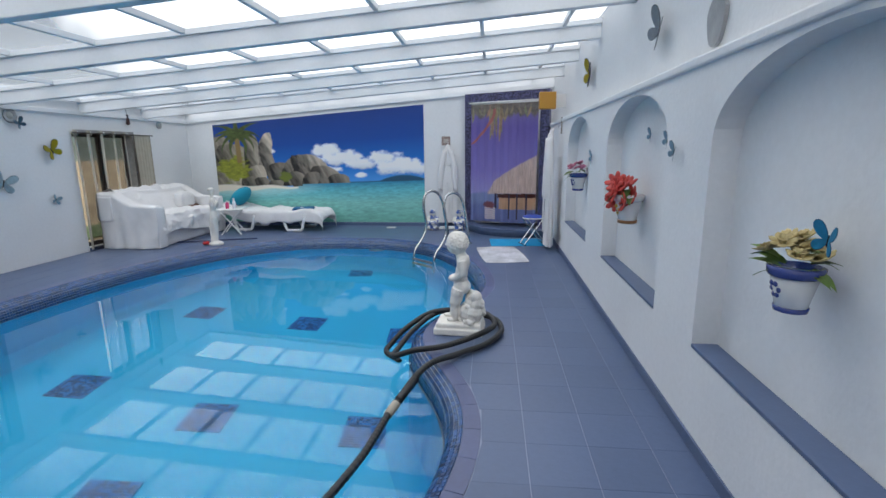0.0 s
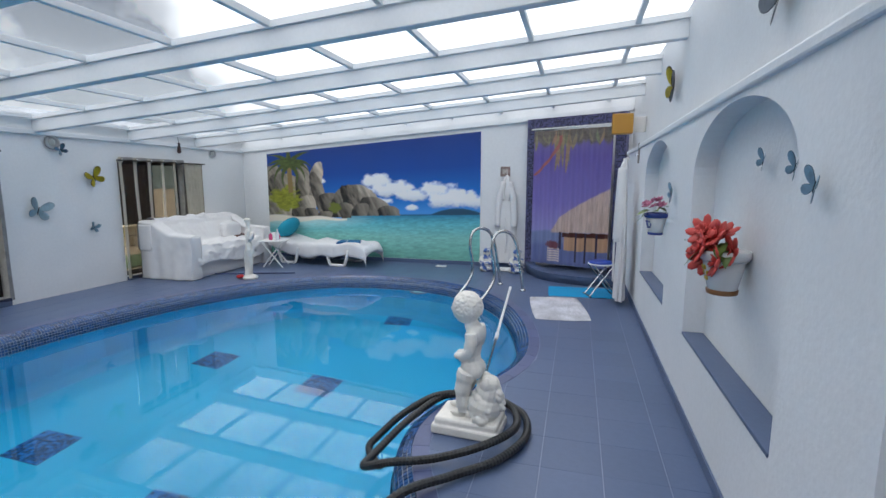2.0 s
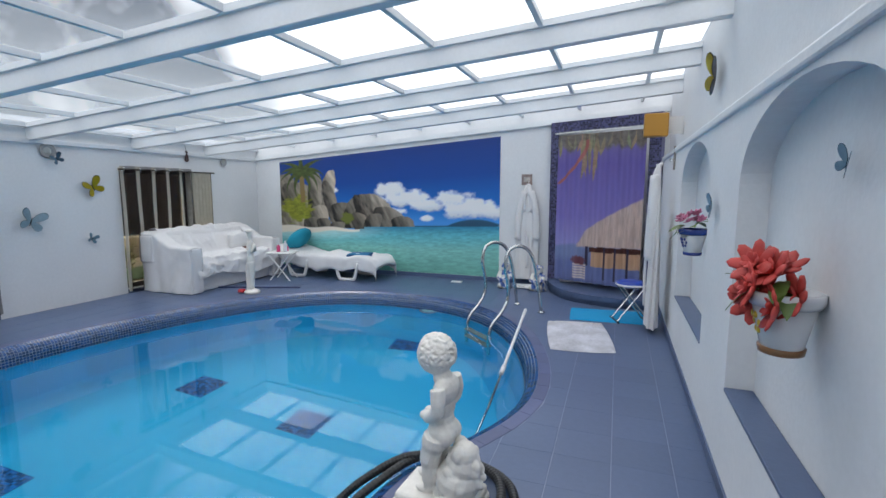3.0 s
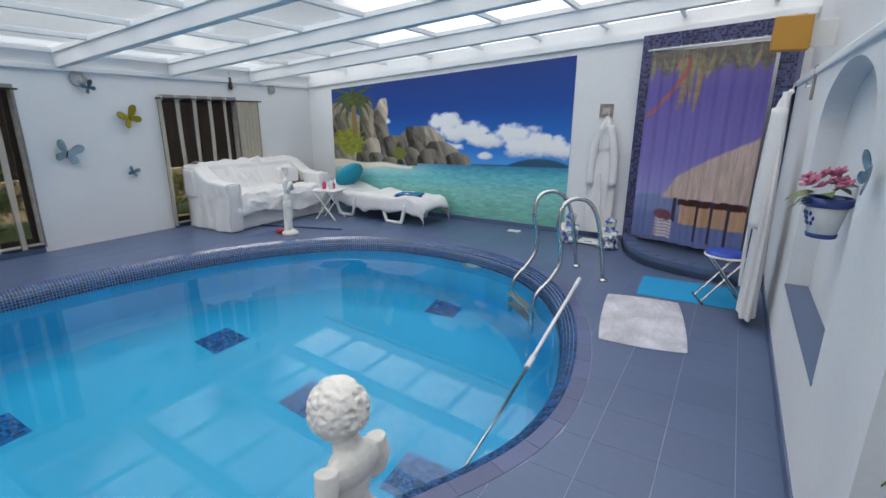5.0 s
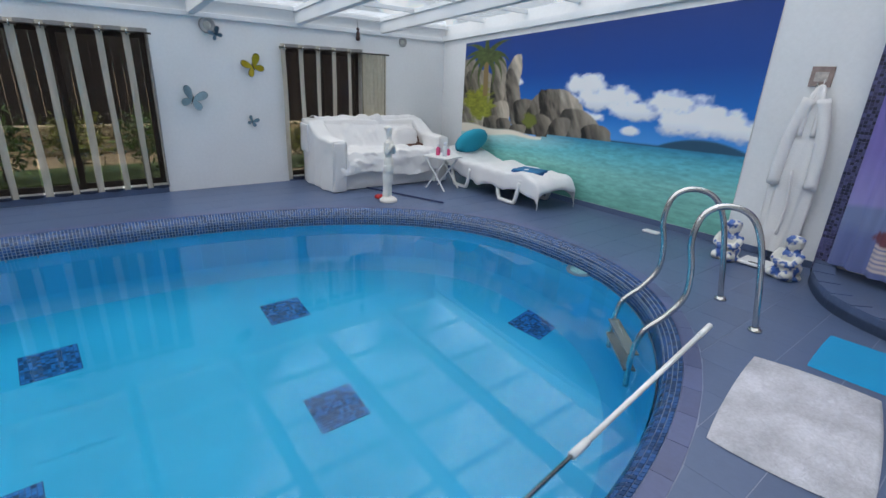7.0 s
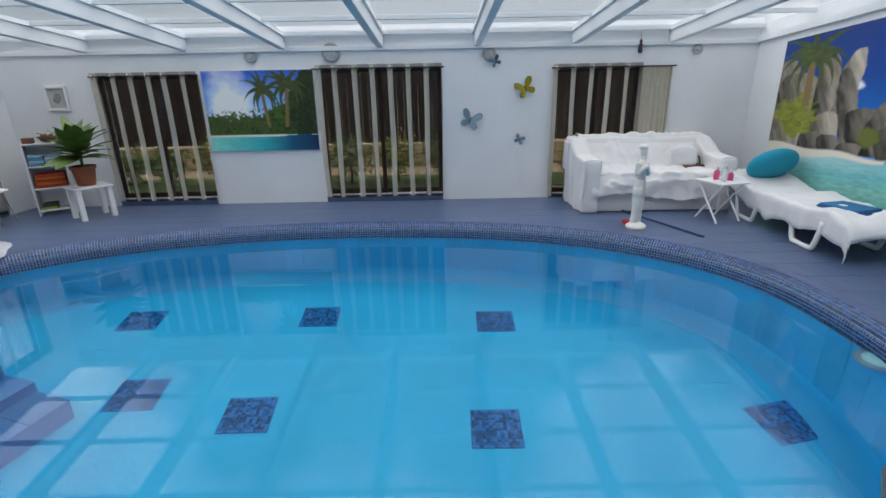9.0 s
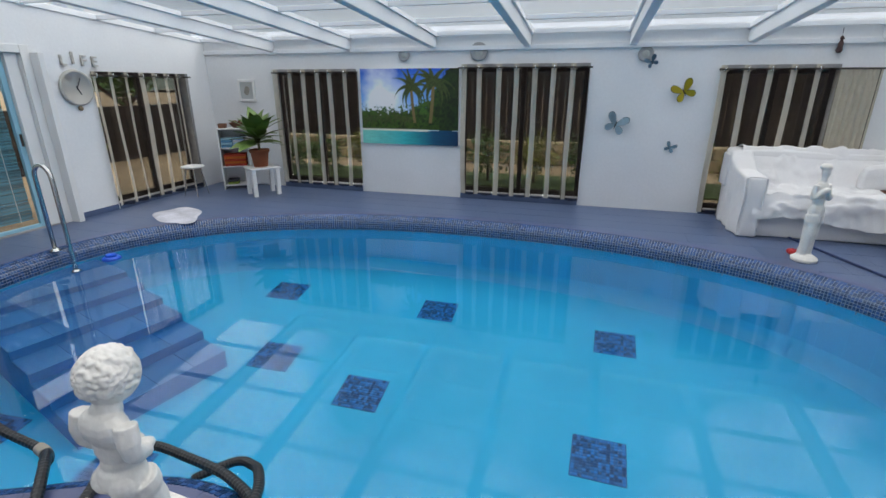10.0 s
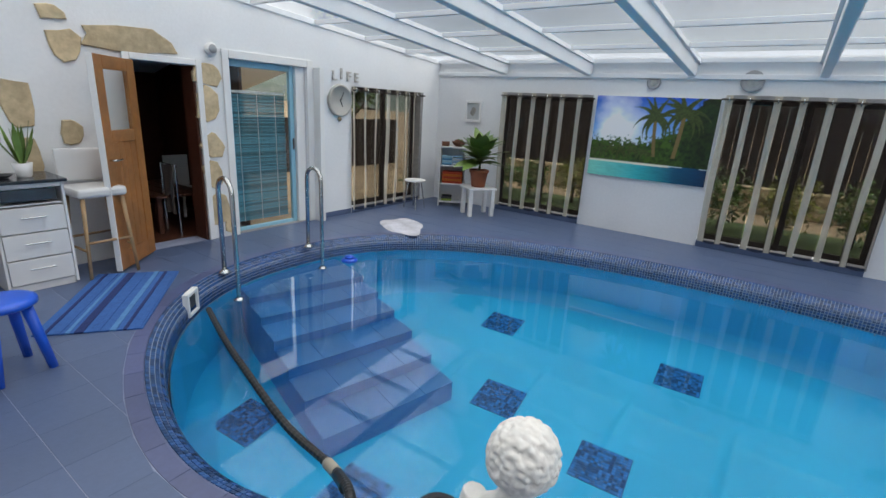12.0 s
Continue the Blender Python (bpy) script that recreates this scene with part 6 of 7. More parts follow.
rnd = random.Random(8)
for k in range(92):
    ob = new("reed", stick)
    ob.parent = scr
    ob.matrix_basis = pose(rnd.uniform(-0.004, 0.004), rnd.uniform(-0.003, 0.003), 0.10 + 0.0165 * k, 0, rnd.uniform(-0.25, 0.25), 0)
for x in (-0.25, 0.0, 0.25):
    part("cord", pipe([(x, 0.008, 0.08), (x, 0.008, 1.62)], 0.003, 6), TRIM, scr)
part("top_bar", cube(-0.40, -0.02, 1.62, 0.40, 0.01, 1.65, bevel=0.004), TRIM, scr)

# clock and letters
ck = thing("wall_clock", (2.30, 0.004, 1.60), "round cream wall clock with small pendulum", "clock")
ck.matrix_basis = pose(2.30, 0.004, 1.60, -90, 0, 0)
part("case", lathe(bmesh.new(), [(0.20, 0), (0.215, 0.02), (0.21, 0.04), (0.185, 0.045), (0.18, 0.03)], 32), material("clock_case", (0.44, 0.43, 0.40), 0.5, stain=0.15), ck, smooth=True)
part("dial", lathe(bmesh.new(), [(0.182, 0.0), (0.182, 0.026), (0.001, 0.0262)], 32), material("clock_dial", (0.66, 0.64, 0.56), 0.6, stain=0.12), ck)
for k in range(12):
    a = 2 * math.pi * k / 12
    part("hour_mark", cube(-0.006, 0.135, 0.0265, 0.006, 0.165 if k % 3 else 0.172, 0.029, m=pose(0, 0, 0, 0, 0, math.degrees(a))), INK, ck)
part("hour_hand", cube(-0.007, -0.02, 0.030, 0.007, 0.09, 0.033, m=pose(0, 0, 0, 0, 0, 26)), INK, ck)
part("minute_hand", cube(-0.005, -0.02, 0.034, 0.005, 0.13, 0.037, m=pose(0, 0, 0, 0, 0, 152)), INK, ck)
part("pendulum", lathe(bmesh.new(), [(0.03, 0.005), (0.03, 0.02), (0.01, 0.025)], 14, (0, 0.245, 0)), material("clock_brass", (0.30, 0.24, 0.15), 0.4, metal=0.6), ck)
SHABBY = material("worn_white_wood", (0.52, 0.50, 0.47), 0.7, stain=0.4, stain_scale=25)
for ch, x, s, dz in (("L", 2.38, 0.17, 0.0), ("I", 2.24, 0.20, 0.02), ("F", 2.12, 0.18, 0.0), ("E", 1.98, 0.17, 0.0)):
    cu = bpy.data.curves.new("letter", "FONT")
    cu.body, cu.size, cu.extrude, cu.bevel_depth = ch, s, 0.012, 0.002
    cu.materials.append(SHABBY)
    lt = new("wall_letter", cu)
    lt.matrix_basis = pose(x + 0.05, 0.016, 1.86 + dz, 90, 0, 180)
    tagged(lt, f"worn white wooden letter {ch} on the wall", "letter", "letters over the clock")
sp = thing("round_sensor", (4.08, 0.02, 2.03), "small round white loudspeaker on the wall", "loudspeaker")
sp.matrix_basis = pose(4.08, 0.002, 2.04, -90, 0, 0)
part("housing", lathe(bmesh.new(), [(0.06, 0), (0.065, 0.03), (0.05, 0.055), (0.005, 0.058)], 20), TRIM, sp, smooth=True)
part("grille", lathe(bmesh.new(), [(0.045, 0.056), (0.04, 0.062), (0.004, 0.063)], 20), GREY_SHELL, sp, smooth=True)

# drawer cabinet with bar stools either side
GLOSS_WHITE = material("white_lacquer", (0.70, 0.70, 0.70), 0.3, stain=0.05)
cb = thing("drawer_cabinet", (5.90, 0.28, 0), "white drawer cabinet with a dark open shelf", "cabinet")
for a in ((-0.23, -0.24, 0.02, -0.21, 0.22, 0.86), (0.21, -0.24, 0.02, 0.23, 0.22, 0.86), (-0.21, -0.24, 0.0, 0.21, 0.20, 0.06), (-0.21, -0.24, 0.06, 0.21, -0.22, 0.86)):
    part("side_panel", cube(*a, bevel=0.003), GLOSS_WHITE, cb)
part("top", cube(-0.25, -0.24, 0.86, 0.25, 0.25, 0.885, bevel=0.004), material("dark_glass_top", (0.03, 0.032, 0.04), 0.15), cb, "dark glass top")
for k in range(3):
    z = 0.07 + 0.205 * k
    dw = part("drawer", cube(-0.206, 0.05, z, 0.206, 0.222, z + 0.195, bevel=0.004), GLOSS_WHITE, cb)
    part("handle", pipe([(-0.08, 0.245, z + 0.12), (0.08, 0.245, z + 0.12)], 0.007, 8), STEEL, dw)
part("shelf_box", cube(-0.206, 0.0, 0.69, 0.206, 0.21, 0.70), GLOSS_WHITE, cb)
# shade inside the open shelf, put in as a near-black sheet
part("glass_front", cube(-0.17, 0.212, 0.725, 0.17, 0.222, 0.815), material("shelf_shade_dark", (0.05, 0.05, 0.06), 0.1), cb, "dark sheet for the shade in the open shelf")
part("top_rail", cube(-0.206, 0.19, 0.825, 0.206, 0.222, 0.858), GLOSS_WHITE, cb)


def bar_stool(x, y, turn):
    s = thing("bar_stool", (x, y, 0), "bar stool with pale wooden legs and white seat", "stool", "bar stools at the cabinet", turn)
    part("seat", padded(bmesh.new(), -0.19, -0.18, 0.70, 0.19, 0.18, 0.78, 0.006, 3, 0.025), GLOSS_WHITE, s, smooth=True)
    part("backrest", padded(bmesh.new(), -0.18, -0.20, 0.80, 0.18, -0.165, 1.08, 0.006, 4, 0.015), GLOSS_WHITE, s, smooth=True)
    for sx in (-1, 1):
        for sy in (-1, 1):
            part("leg", pipe([(sx * 0.15, sy * 0.14, 0.71), (sx * 0.19, sy * 0.18, 0.0)], [0.018, 0.014], 8), WOOD_PALE, s, smooth=True)
    for sx in (-1, 1):
        part("stretcher", pipe([(sx * 0.178, -0.165, 0.25), (sx * 0.178, 0.165, 0.25)], 0.011, 8), WOOD_PALE, s, smooth=True)
    for sy in (-1, 1):
        part("stretcher", pipe([(-0.175, sy * 0.168, 0.32), (0.175, sy * 0.168, 0.32)], 0.011, 8), WOOD_PALE, s, smooth=True)
    return s


bar_stool(5.42, 0.34, 4)
bar_stool(6.40, 0.40, -5)

SPIKE = leaf_mesh(0.34, 0.045, -0.02, 5)
pp = thing("snake_plant", (5.86, 0.32, 0.885), "small snake plant in a white pot", "plant")
part("pot", lathe(bmesh.new(), [(0.045, 0), (0.05, 0.01), (0.065, 0.11), (0.055, 0.11), (0.05, 0.08)], 20), GLOSS_WHITE, pp, smooth=True)
rnd = random.Random(3)
for k in range(16):
    a = 2.4 * k
    plain("leaf", SPIKE, LEAF_GREEN, pp, pose(0.02 * math.cos(a), 0.02 * math.sin(a), 0.10, rnd.uniform(-20, 20), -rnd.uniform(55, 86), math.degrees(a)) @ Matrix.Scale(rnd.uniform(0.6, 1.05), 4))
bt = thing("dish", (6.00, 0.34, 0.885), "small dark dish on the cabinet top", "dish")
part("bowl", lathe(bmesh.new(), [(0.03, 0), (0.06, 0.02), (0.065, 0.03), (0.05, 0.015)], 18), INK, bt, smooth=True)

# shelf, plant table, white stool in the corner
sh2 = thing("towel_shelf", (0.34, 0.62, 0), "narrow white shelf stacked with coloured towels", "shelf", turn=-58)
for a in ((-0.22, -0.15, 0, -0.20, 0.15, 0.98), (0.20, -0.15, 0, 0.22, 0.15, 0.98)):
    part("side_panel", cube(*a, bevel=0.003), TRIM, sh2)
for z in (0.06, 0.36, 0.66, 0.96):
    part("shelf_board", cube(-0.20, -0.15, z, 0.20, 0.15, z + 0.02, bevel=0.003), TRIM, sh2)
part("back_panel", cube(-0.20, -0.15, 0.08, 0.20, -0.14, 0.96), TRIM, sh2)
for z, dx, n, cols in ((0.68, -0.08, 4, ((0.5, 0.55, 0.6), (0.25, 0.42, 0.6))), (0.68, 0.10, 4, ((0.10, 0.28, 0.45), (0.3, 0.5, 0.6))), (0.38, 0.0, 5, ((0.45, 0.05, 0.02), (0.55, 0.14, 0.02))), (0.08, 0.08, 2, ((0.25, 0.35, 0.05), (0.05, 0.05, 0.06)))):
    ts = thing("towel_stack", (0, 0, 0), "folded towels stacked on the white shelf", "towels", "towels on the shelf")
    ts.matrix_basis = sh2.matrix_basis @ pose(dx, 0.01, z + 0.001)
    w = 0.085 if abs(dx) > 0.01 else 0.17
    for k in range(n):
        c = cols[k % 2]
        part("towel", padded(bmesh.new(), -w, -0.11, 0.038 * k, w, 0.12, 0.038 * k + 0.036, 0.004, k, 0.012), material("towel_dye", c, 0.9, stain=0.15, bump=0.2), ts, smooth=True)
bw = thing("wicker_bowl", (0, 0, 0), "brown wicker bowl on top of the shelf", "bowl")
bw.matrix_basis = sh2.matrix_basis @ pose(-0.08, 0, 0.981)
WICKER = material("wicker", (0.16, 0.07, 0.04), 0.8, grain=0.3, grain_scale=60, bump=0.7, bump_scale=90)
part("basket", lathe(bmesh.new(), [(0.05, 0), (0.07, 0.01), (0.12, 0.07), (0.125, 0.08), (0.10, 0.06), (0.04, 0.02)], 20), WICKER, bw, smooth=True)
for k in range(5):
    part("cone", ball(bmesh.new(), (0.05 * math.cos(1.3 * k), 0.05 * math.sin(1.3 * k), 0.08), 0.03, 8, (1, 1, 1.2)), WICKER, bw, smooth=True)
bx = thing("wicker_box", (0, 0, 0), "small brown wicker box on the shelf", "box")
bx.matrix_basis = sh2.matrix_basis @ pose(0.14, 0, 0.981)
part("body", cube(-0.06, -0.08, 0, 0.06, 0.08, 0.05, bevel=0.008), WICKER, bx)
part("lid", cube(-0.064, -0.084, 0.05, 0.064, 0.084, 0.068, bevel=0.006), WICKER, bx)

tb2 = thing("plant_table", (0.66, 1.34, 0), "low white plastic table carrying a plant", "table", turn=-36)
part("top", cube(-0.23, -0.20, 0.41, 0.23, 0.20, 0.44, bevel=0.008), WHITE_PLASTIC, tb2)
for sx in (-0.18, 0.18):
    for sy in (-0.15, 0.15):
        part("leg", cube(sx - 0.03, sy - 0.03, 0, sx + 0.03, sy + 0.03, 0.41, bevel=0.006), WHITE_PLASTIC, tb2)
TERRA = material("terracotta", (0.30, 0.09, 0.04), 0.75, stain=0.2, stain_scale=6, bump=0.2)
pt = thing("potted_plant", (0.66, 1.33, 0.44), "leafy green plant in a terracotta pot", "plant")
part("pot", lathe(bmesh.new(), [(0.10, 0), (0.105, 0.01), (0.135, 0.22), (0.15, 0.22), (0.152, 0.26), (0.135, 0.262), (0.12, 0.20)], 24), TERRA, pt, smooth=True)
part("soil", lathe(bmesh.new(), [(0.128, 0.20), (0.125, 0.225), (0.01, 0.235)], 20), material("soil", (0.04, 0.025, 0.015), 0.95, grain=0.3), pt, smooth=True)
part("stem", pipe(smooth_line([(0, 0, 0.2), (0.01, 0.01, 0.34), (0, 0, 0.5)], 5), 0.018, 8), material("stem", (0.14, 0.13, 0.05), 0.8, stain=0.2), pt, smooth=True)
BIG = leaf_mesh(0.37, 0.18, 0.34, 8)
rnd = random.Random(11)
for k in range(44):
    a, t = 137.5 * k, k / 44
    plain("leaf", BIG, LEAF_GREEN, pt, pose(0.02 * math.cos(a), 0.02 * math.sin(a), 0.34 + 0.20 * t, rnd.uniform(-18, 18), -10 - 62 * t + rnd.uniform(-10, 10), a % 360) @ Matrix.Scale(rnd.uniform(0.85, 1.2), 4))
ws = thing("round_stool", (1.04, 0.38, 0), "round white stool with thin metal legs", "stool")
part("seat", lathe(bmesh.new(), [(0.15, 0.43), (0.17, 0.44), (0.17, 0.455), (0.13, 0.465), (0.01, 0.467)], 24), TRIM, ws, smooth=True)
for k in range(4):
    a = math.pi / 4 + k * math.pi / 2
    part("leg", pipe([(0.10 * math.cos(a), 0.10 * math.sin(a), 0.435), (0.17 * math.cos(a), 0.17 * math.sin(a), 0.0)], 0.009, 8), STEEL, ws)
hs = thing("rug", (2.12, 1.06, 0.001), "white sheepskin rug on the blue deck", "rug", turn=50)
bm = bmesh.new()


def fleece(u, v):
    a, r = 2 * math.pi * u, v
    rr = r * (1 + 0.10 * math.sin(3 * a + 1) + 0.07 * math.sin(5 * a))
    return (0.46 * rr * math.cos(a), 0.28 * rr * math.sin(a), 0.028 * (1 - r ** 4) + 0.008 * noise.noise((9 * rr * math.cos(a), 9 * rr * math.sin(a), 0)) * (1 - r))


heights(bm, 48, 14, fleece)
bmesh.ops.remove_doubles(bm, verts=bm.verts, dist=0.002)
part("fleece", bm, MAT_WHITE, hs, smooth=True)

# striped blue rug by the skimmer
sr = thing("striped_rug", (5.62, 1.10, 0.001), "blue striped cotton rug beside the pool", "rug", turn=53)
rnd = random.Random(6)
STRIPES = [material("rug_blue", (0.03, 0.11, 0.34), 0.95, grain=0.2, bump=0.4, bump_scale=120), material("rug_navy", (0.012, 0.03, 0.13), 0.95, grain=0.2, bump=0.4, bump_scale=120), material("rug_sky", (0.08, 0.22, 0.46), 0.95, grain=0.2, bump=0.4, bump_scale=120)]
y = -0.32
k = 0
while y < 0.32:
    w = rnd.choice((0.025, 0.04, 0.055))
    part("stripe", cube(-0.60, y, 0, 0.60, min(0.32, y + w - 0.001), 0.011 + 0.002 * (k % 2), bevel=0.002), STRIPES[k % 3 if k % 2 else 0], sr)
    y += w
    k += 1

# blue plastic stool on the deck
bs = thing("plastic_stool", (6.42, 1.80, 0), "bright blue moulded plastic stool on deck", "stool", turn=12)
part("seat", lathe(bmesh.new(), [(0.15, 0.40), (0.165, 0.41), (0.165, 0.435), (0.13, 0.445), (0.01, 0.442)], 24), BLUE_PLASTIC, bs, smooth=True)
for k in range(4):
    a = math.pi / 4 + k * math.pi / 2
    part("leg", pipe([(0.11 * math.cos(a), 0.11 * math.sin(a), 0.41), (0.185 * math.cos(a), 0.185 * math.sin(a), 0.0)], [0.032, 0.024], 8), BLUE_PLASTIC, bs, smooth=True)


# ---- garden and yard beyond the doors ----
GRASS = material("lawn", (0.06, 0.10, 0.025), 0.95, grain=0.35, grain_scale=12, stain=0.35, stain_scale=0.6, bump=0.6, bump_scale=40)
EARTH = material("dry_earth", (0.34, 0.25, 0.15), 0.95, grain=0.25, grain_scale=8, stain=0.3, stain_scale=0.7, bump=0.4)
bm = bmesh.new()
for x0, y0, x1, y1 in ((-400, -400, -0.21, 400), (7.7, -400, 400, 400), (-0.21, -400, 7.7, -0.24), (-0.21, 10.71, 7.7, 400)):
    bm.faces.new([bm.verts.new((x, y, -0.08)) for x, y in ((x0, y0), (x1, y0), (x1, y1), (x0, y1))])
structure(part("ground", bm, EARTH), "dry sandy garden ground around the building", "ground")
structure(part("lawn", cube(-2.6, -2, -0.10, -1.3, 12, -0.05), GRASS), "strip of lawn beyond the glass doors", "lawn")
lw = thing("garden_wall", (-4.2, 0, -0.08), "low wall of pale ochre garden stone", "garden wall")
rnd = random.Random(2)
for k in range(24):
    for j in range(2):
        y = -3 + 0.6 * k + 0.3 * j
        part("stone", cube(-0.15, y + 0.01, 0.26 * j, 0.15 + rnd.uniform(-0.03, 0.03), y + 0.59, 0.26 * j + 0.25, bevel=0.03), STONE, lw)
FENCE = material("brown_fence", (0.022, 0.014, 0.010), 0.8, grain=0.3, grain_scale=12, stain=0.3, vary=0.25)
fc = thing("garden_fence", (-6.4, 0, -0.08), "tall dark brown board fence behind the garden", "fence")
board = finish(cube(-0.015, 0.005, 0, 0.015, 0.185, 2.5, bevel=0.004))
board.materials.append(FENCE)
for k in range(92):
    ob = new("board", board)
    ob.parent, ob.matrix_basis = fc, pose(0, -3.2 + 0.19 * k, 0)
fc2 = thing("yard_fence", (0, -4.4, -0.08), "low dark brown board fence behind the yard", "fence")
low_board = finish(cube(-0.015, 0.005, 0, 0.015, 0.185, 1.25, bevel=0.004))
low_board.materials.append(FENCE)
for k in range(52):
    ob = new("board", low_board)
    ob.parent, ob.matrix_basis = fc2, pose(-4.0 + 0.19 * k, 0, 0, 0, 0, -90)


def leaf_cluster(n, rx, ry, rz, size, seed):
    """Many small two-face leaves in an uneven lump."""
    rnd = random.Random(seed)
    v, f = [], []
    while len(f) < n:
        d = Vector((rnd.gauss(0, 1), rnd.gauss(0, 1), rnd.gauss(0, 1))).normalized()
        r = rnd.uniform(0.45, 1.0) * (0.75 + 0.5 * noise.noise(d * 2.2 + Vector((seed, 0, 0))))
        p = Vector((d.x * rx * r, d.y * ry * r, d.z * rz * r))
        a, b = Vector((rnd.gauss(0, 1), rnd.gauss(0, 1), rnd.gauss(0, 1))).normalized(), Vector((rnd.gauss(0, 1), rnd.gauss(0, 1), rnd.gauss(0, 0.6))).normalized()
        s = size * rnd.uniform(0.6, 1.3)
        i = len(v)
        v += [p - a * s, p + b * s * 0.4, p + a * s, p - b * s * 0.4]
        f.append((i, i + 1, i + 2, i + 3))
    me = bpy.data.meshes.new("mesh")
    me.from_pydata([tuple(q) for q in v], [], f)
    return me


SHRUB = material("shrub_leaf", (0.085, 0.18, 0.03), 0.5, vary=0.6, island=True, stain=0.2)
SHRUB_Y = material("shrub_leaf_yellow", (0.22, 0.24, 0.04), 0.5, vary=0.5, island=True)
BARK = material("bark", (0.08, 0.055, 0.035), 0.9, grain=0.3, bump=0.6, bump_scale=25)
rnd = random.Random(12)
for k in range(13):
    y, h = -1.5 + 0.85 * k, rnd.uniform(0.40, 0.62) + (0.14 if 6 < k < 10 else 0.0)
    s = thing("garden_shrub", (-2.0 + rnd.uniform(-0.3, 0.3), y, -0.06), "leafy green garden shrub beside the lawn", "shrub", "shrubs in the garden")
    me = leaf_cluster(900, 0.5, 0.55, h, 0.05, k)
    me.materials.append(SHRUB if k % 4 else SHRUB_Y)
    o = new("crown", me)
    o.parent, o.matrix_basis = s, pose(0, 0, h * 0.95)
    tagged(o, kind="stuff")
    part("stem", pipe([(0, 0, 0), (0.03, 0.02, h)], [0.03, 0.012], 6), BARK, s)
for x, y, h, r, sd in ((-8.6, 1.5, 2.2, 1.3, 1), (-9.0, 6.0, 2.4, 1.4, 2), (-8.4, 10.5, 2.1, 1.3, 3), (1.0, -6.8, 2.0, 1.2, 4), (-4.0, -6.5, 2.2, 1.3, 5)):
    t = thing("tree", (x, y, -0.08), "leafy green garden tree behind the fence", "tree", "trees behind the fence")
    part("trunk", pipe(smooth_line([(0, 0, 0), (0.1, 0.05, h * 0.4), (-0.05, 0.1, h * 0.8)], 5), [0.16, 0.15, 0.14, 0.13, 0.12, 0.11, 0.10, 0.09, 0.08, 0.07, 0.05], 8), BARK, t, smooth=True)
    for q in range(4):
        a = q * 1.7
        part("limb", pipe([(0, 0.05, h * 0.5), (0.9 * math.cos(a), 0.9 * math.sin(a), h * 0.85)], [0.06, 0.02], 6), BARK, t)
    me = leaf_cluster(2600, r, r, r * 0.75, 0.11, 50 + sd)
    me.materials.append(SHRUB)
    o = new("crown", me)
    o.parent, o.matrix_basis = t, pose(0, 0, h)
    tagged(o, kind="stuff")
yk = thing("yellow_shrub", (1.1, -1.6, -0.08), "tall yellow-green shrub in the yard", "shrub")
me = leaf_cluster(900, 0.35, 0.3, 0.75, 0.07, 77)
me.materials.append(SHRUB_Y)
o = new("crown", me)
o.parent, o.matrix_basis = yk, pose(0, 0, 0.95)
tagged(o, kind="stuff")
part("stem", pipe([(0, 0, 0), (0.02, 0.02, 0.9)], [0.03, 0.015], 6), BARK, yk)
aw = thing("yard_awning", (3.5, -2.6, 1.75), "white corrugated awning in the back yard", "awning")
for k in range(14):
    part("sheet", cube(-1.6, -0.9 + 0.14 * k, 0, 1.0, -0.9 + 0.14 * k + 0.135, 0.02, m=pose(0, 0, 0, 14, 0, 0)), TRIM, aw)
for x in (-1.5, 0.9):
    part("post", pipe([(x, -0.8, -1.83), (x, -0.8, -0.15)], 0.025, 8), STEEL, aw)
gc = thing("garden_chair", (3.72, -1.4, -0.08), "white plastic garden chair in the back yard", "chair")
part("seat", cube(-0.22, -0.22, 0.40, 0.22, 0.22, 0.43, bevel=0.01), WHITE_PLASTIC, gc)
part("backrest", cube(-0.22, -0.25, 0.43, 0.22, -0.21, 0.85, bevel=0.01), WHITE_PLASTIC, gc)
for sx in (-0.19, 0.19):
    for sy in (-0.2, 0.19):
        part("leg", pipe([(sx, sy, 0.40), (sx * 1.1, sy * 1.1, 0)], 0.02, 8), WHITE_PLASTIC, gc)

# added, unseen hillside beyond the garden, to dim the low sky behind the roof
bm = bmesh.new()
heights(bm, 60, 10, lambda u, v: (-90 - 60 * v, -180 + 380 * u, -0.1 + 20 * math.sin(math.pi * 0.5 * v) * (0.7 + 0.5 * noise.noise((u * 5, v, 1))) + 3 * noise.noise((u * 24, v * 4, 2))))
structure(part("backdrop", bm, material("hillside", (0.10, 0.13, 0.11), 0.95, grain=0.3, grain_scale=0.2, stain=0.4, stain_scale=0.03), smooth=True), "added unseen hillside that dims the low western sky", "hill")


# ---- deck tiles and rim tiles ----
TILE = 0.32


def inside_distance(x, y):
    """Distance from the pool's rim (positive outside), the nearest rim point and its outward way."""
    best = min(range(0, NRIM), key=lambda k: (RIM[k].x - x) ** 2 + (RIM[k].y - y) ** 2)
    p, n = RIM[best], (outline(best, 0.1) - RIM[best]).normalized()
    return (Vector((x, y)) - p).dot(n), p, n


def cut(poly, p, n, gap):
    """Keeps the part of a polygon that lies at least gap outside the line through p."""
    out = []
    for i, a in enumerate(poly):
        b = poly[(i + 1) % len(poly)]
        da, db = (a - p).dot(n) - gap, (b - p).dot(n) - gap
        if da >= 0:
            out.append(a)
        if da * db < 0:
            out.append(a + (b - a) * (da / (da - db)))
    return out


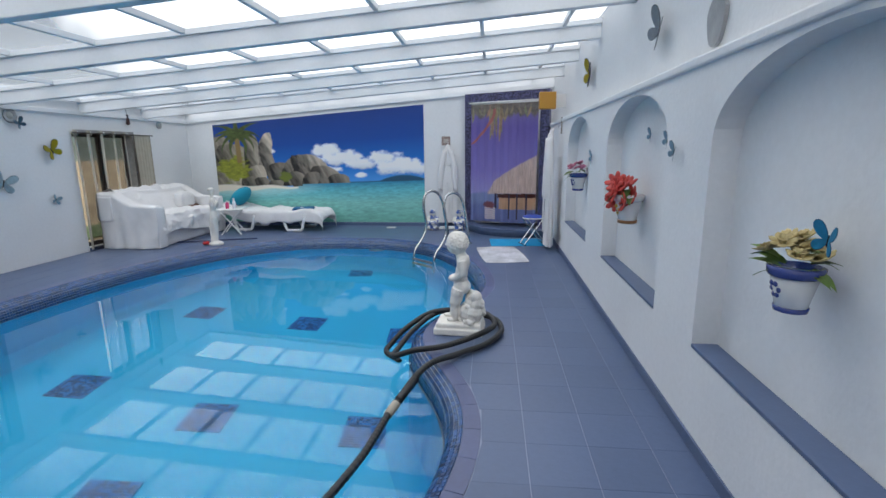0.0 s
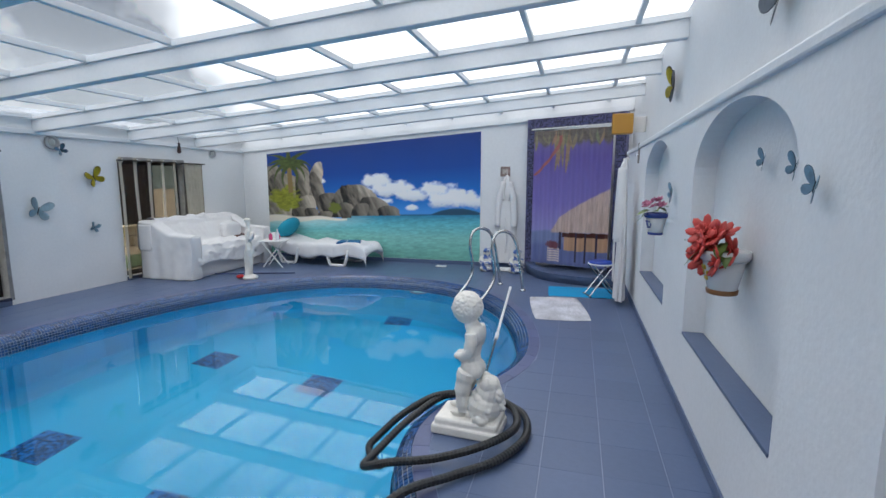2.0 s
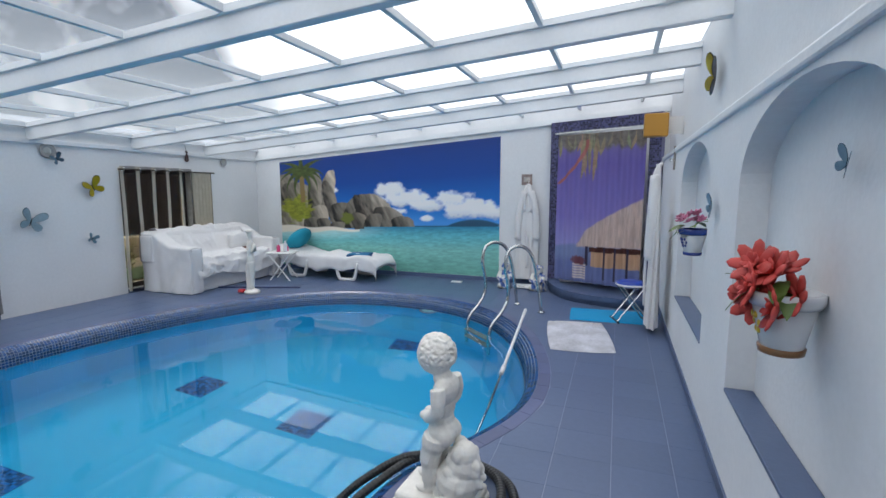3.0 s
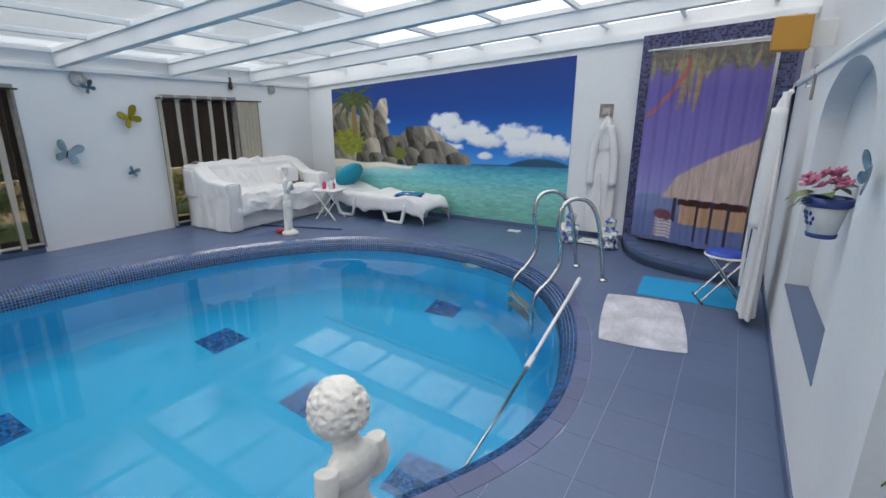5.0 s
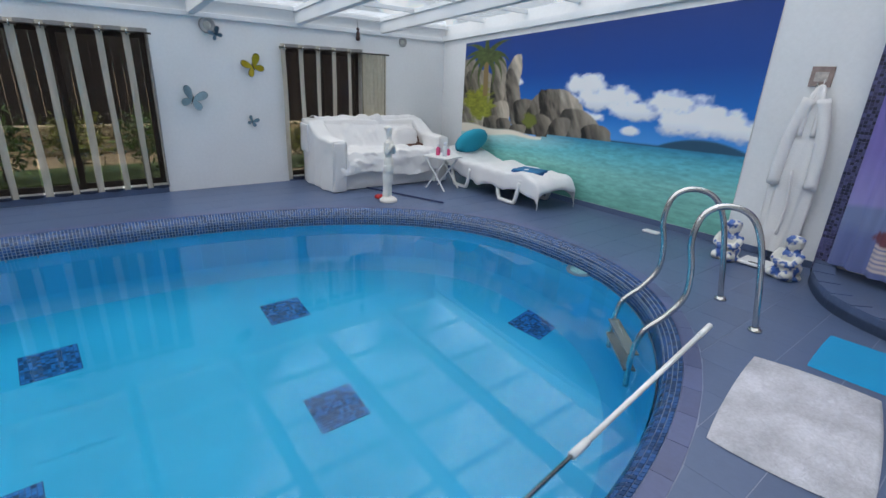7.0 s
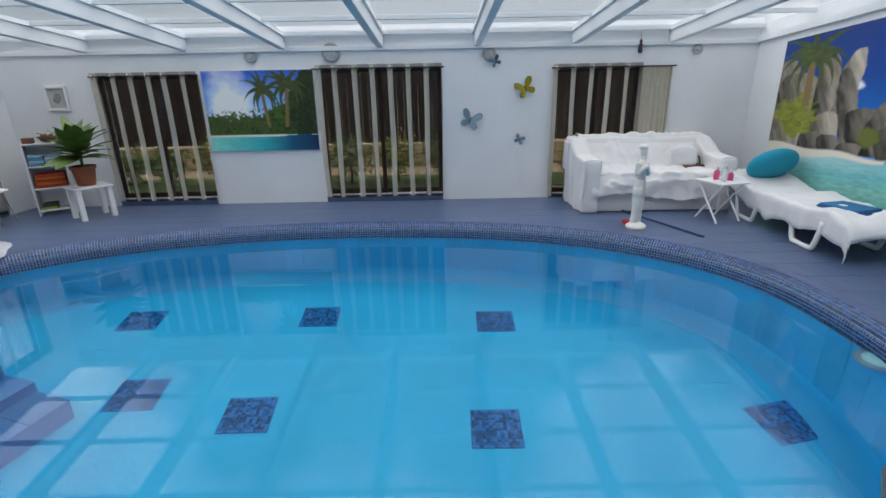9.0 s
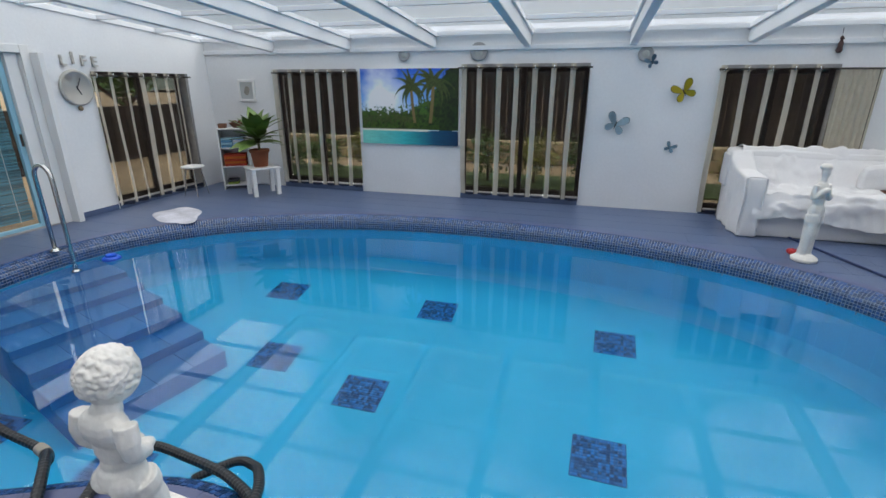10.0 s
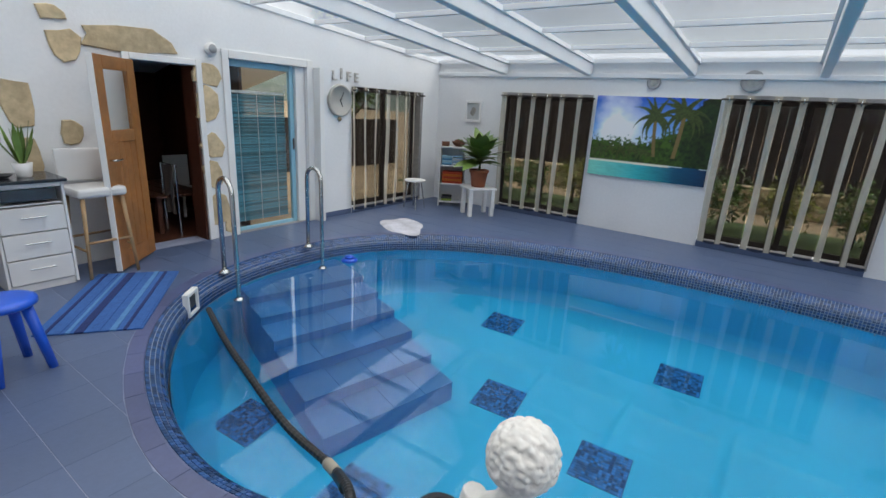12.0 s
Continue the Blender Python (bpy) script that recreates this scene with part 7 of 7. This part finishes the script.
whole = finish(prism(bmesh.new(), [(0.002, 0.0007), (TILE - 0.002, 0.0007), (TILE - 0.002, TILE - 0.0007), (0.002, TILE - 0.0007)], -0.006, 0.0))
whole.materials.append(FLOOR_TILE)
near_tiles, far_bm = 0, bmesh.new()
for i in range(-1, 23):
    for j in range(0, 36):
        x, y = 0.12 + TILE * i, 0.0 + TILE * j
        quad = [Vector((x + a, y + b)) for a, b in ((0.002, 0.0007), (TILE - 0.002, 0.0007), (TILE - 0.002, TILE - 0.0007), (0.002, TILE - 0.0007))]
        quad = [Vector((min(max(q.x, 0.004), XR - 0.004), min(q.y, YB - 0.004))) for q in quad]
        if quad[1].x - quad[0].x < 0.02 or quad[2].y - quad[1].y < 0.02:
            continue
        d, p, n = inside_distance(x + TILE / 2, y + TILE / 2)
        if d < -0.25:
            continue
        close = x > 4.9 or y > 7.6 or y < 1.3 and x > 3.5
        if d > 0.36 and close and quad[0].x > 0.01 and quad[1].x < XR - 0.01 and quad[2].y < YB - 0.01 and near_tiles < 290:
            ob = new("tile", whole)
            ob.parent, ob.location = floor, (x, y, 0)
            near_tiles += 1
            continue
        poly = cut(quad, p, n, 0.092)
        if len(poly) < 3:
            continue
        area = abs(sum(a.x * b.y - b.x * a.y for a, b in zip(poly, poly[1:] + poly[:1]))) / 2
        if area < 2e-4:
            continue
        if close and near_tiles < 290:
            ob = part("tile", prism(bmesh.new(), poly, -0.006, 0.0), FLOOR_TILE, floor)
            near_tiles += 1
        else:
            prism(far_bm, poly, -0.006, 0.0)
tagged(part("far_tiles", far_bm, FLOOR_TILE, floor), kind="stuff")

# rim tiles: a row of bullnosed pieces round the water
RIMS = 88
for k in range(RIMS):
    a0, a1 = (k + 0.006) / RIMS * NRIM, (k + 0.994) / RIMS * NRIM
    bm = bmesh.new()
    rows = [[bm.verts.new((*outline(a0 + (a1 - a0) * i / 4, off), z)) for i in range(5)] for off, z in ((0.09, -0.006), (0.089, 0.0015), (0.0, 0.003), (-0.010, 0.001), (-0.012, -0.008))]
    for r, s in zip(rows, rows[1:]):
        for i in range(4):
            bm.faces.new((r[i], r[i + 1], s[i + 1], s[i]))
    for i in (0, 4):
        bm.faces.new([r[i] for r in rows])
    part("rim_tile", bm, RIM_TILE, pool)
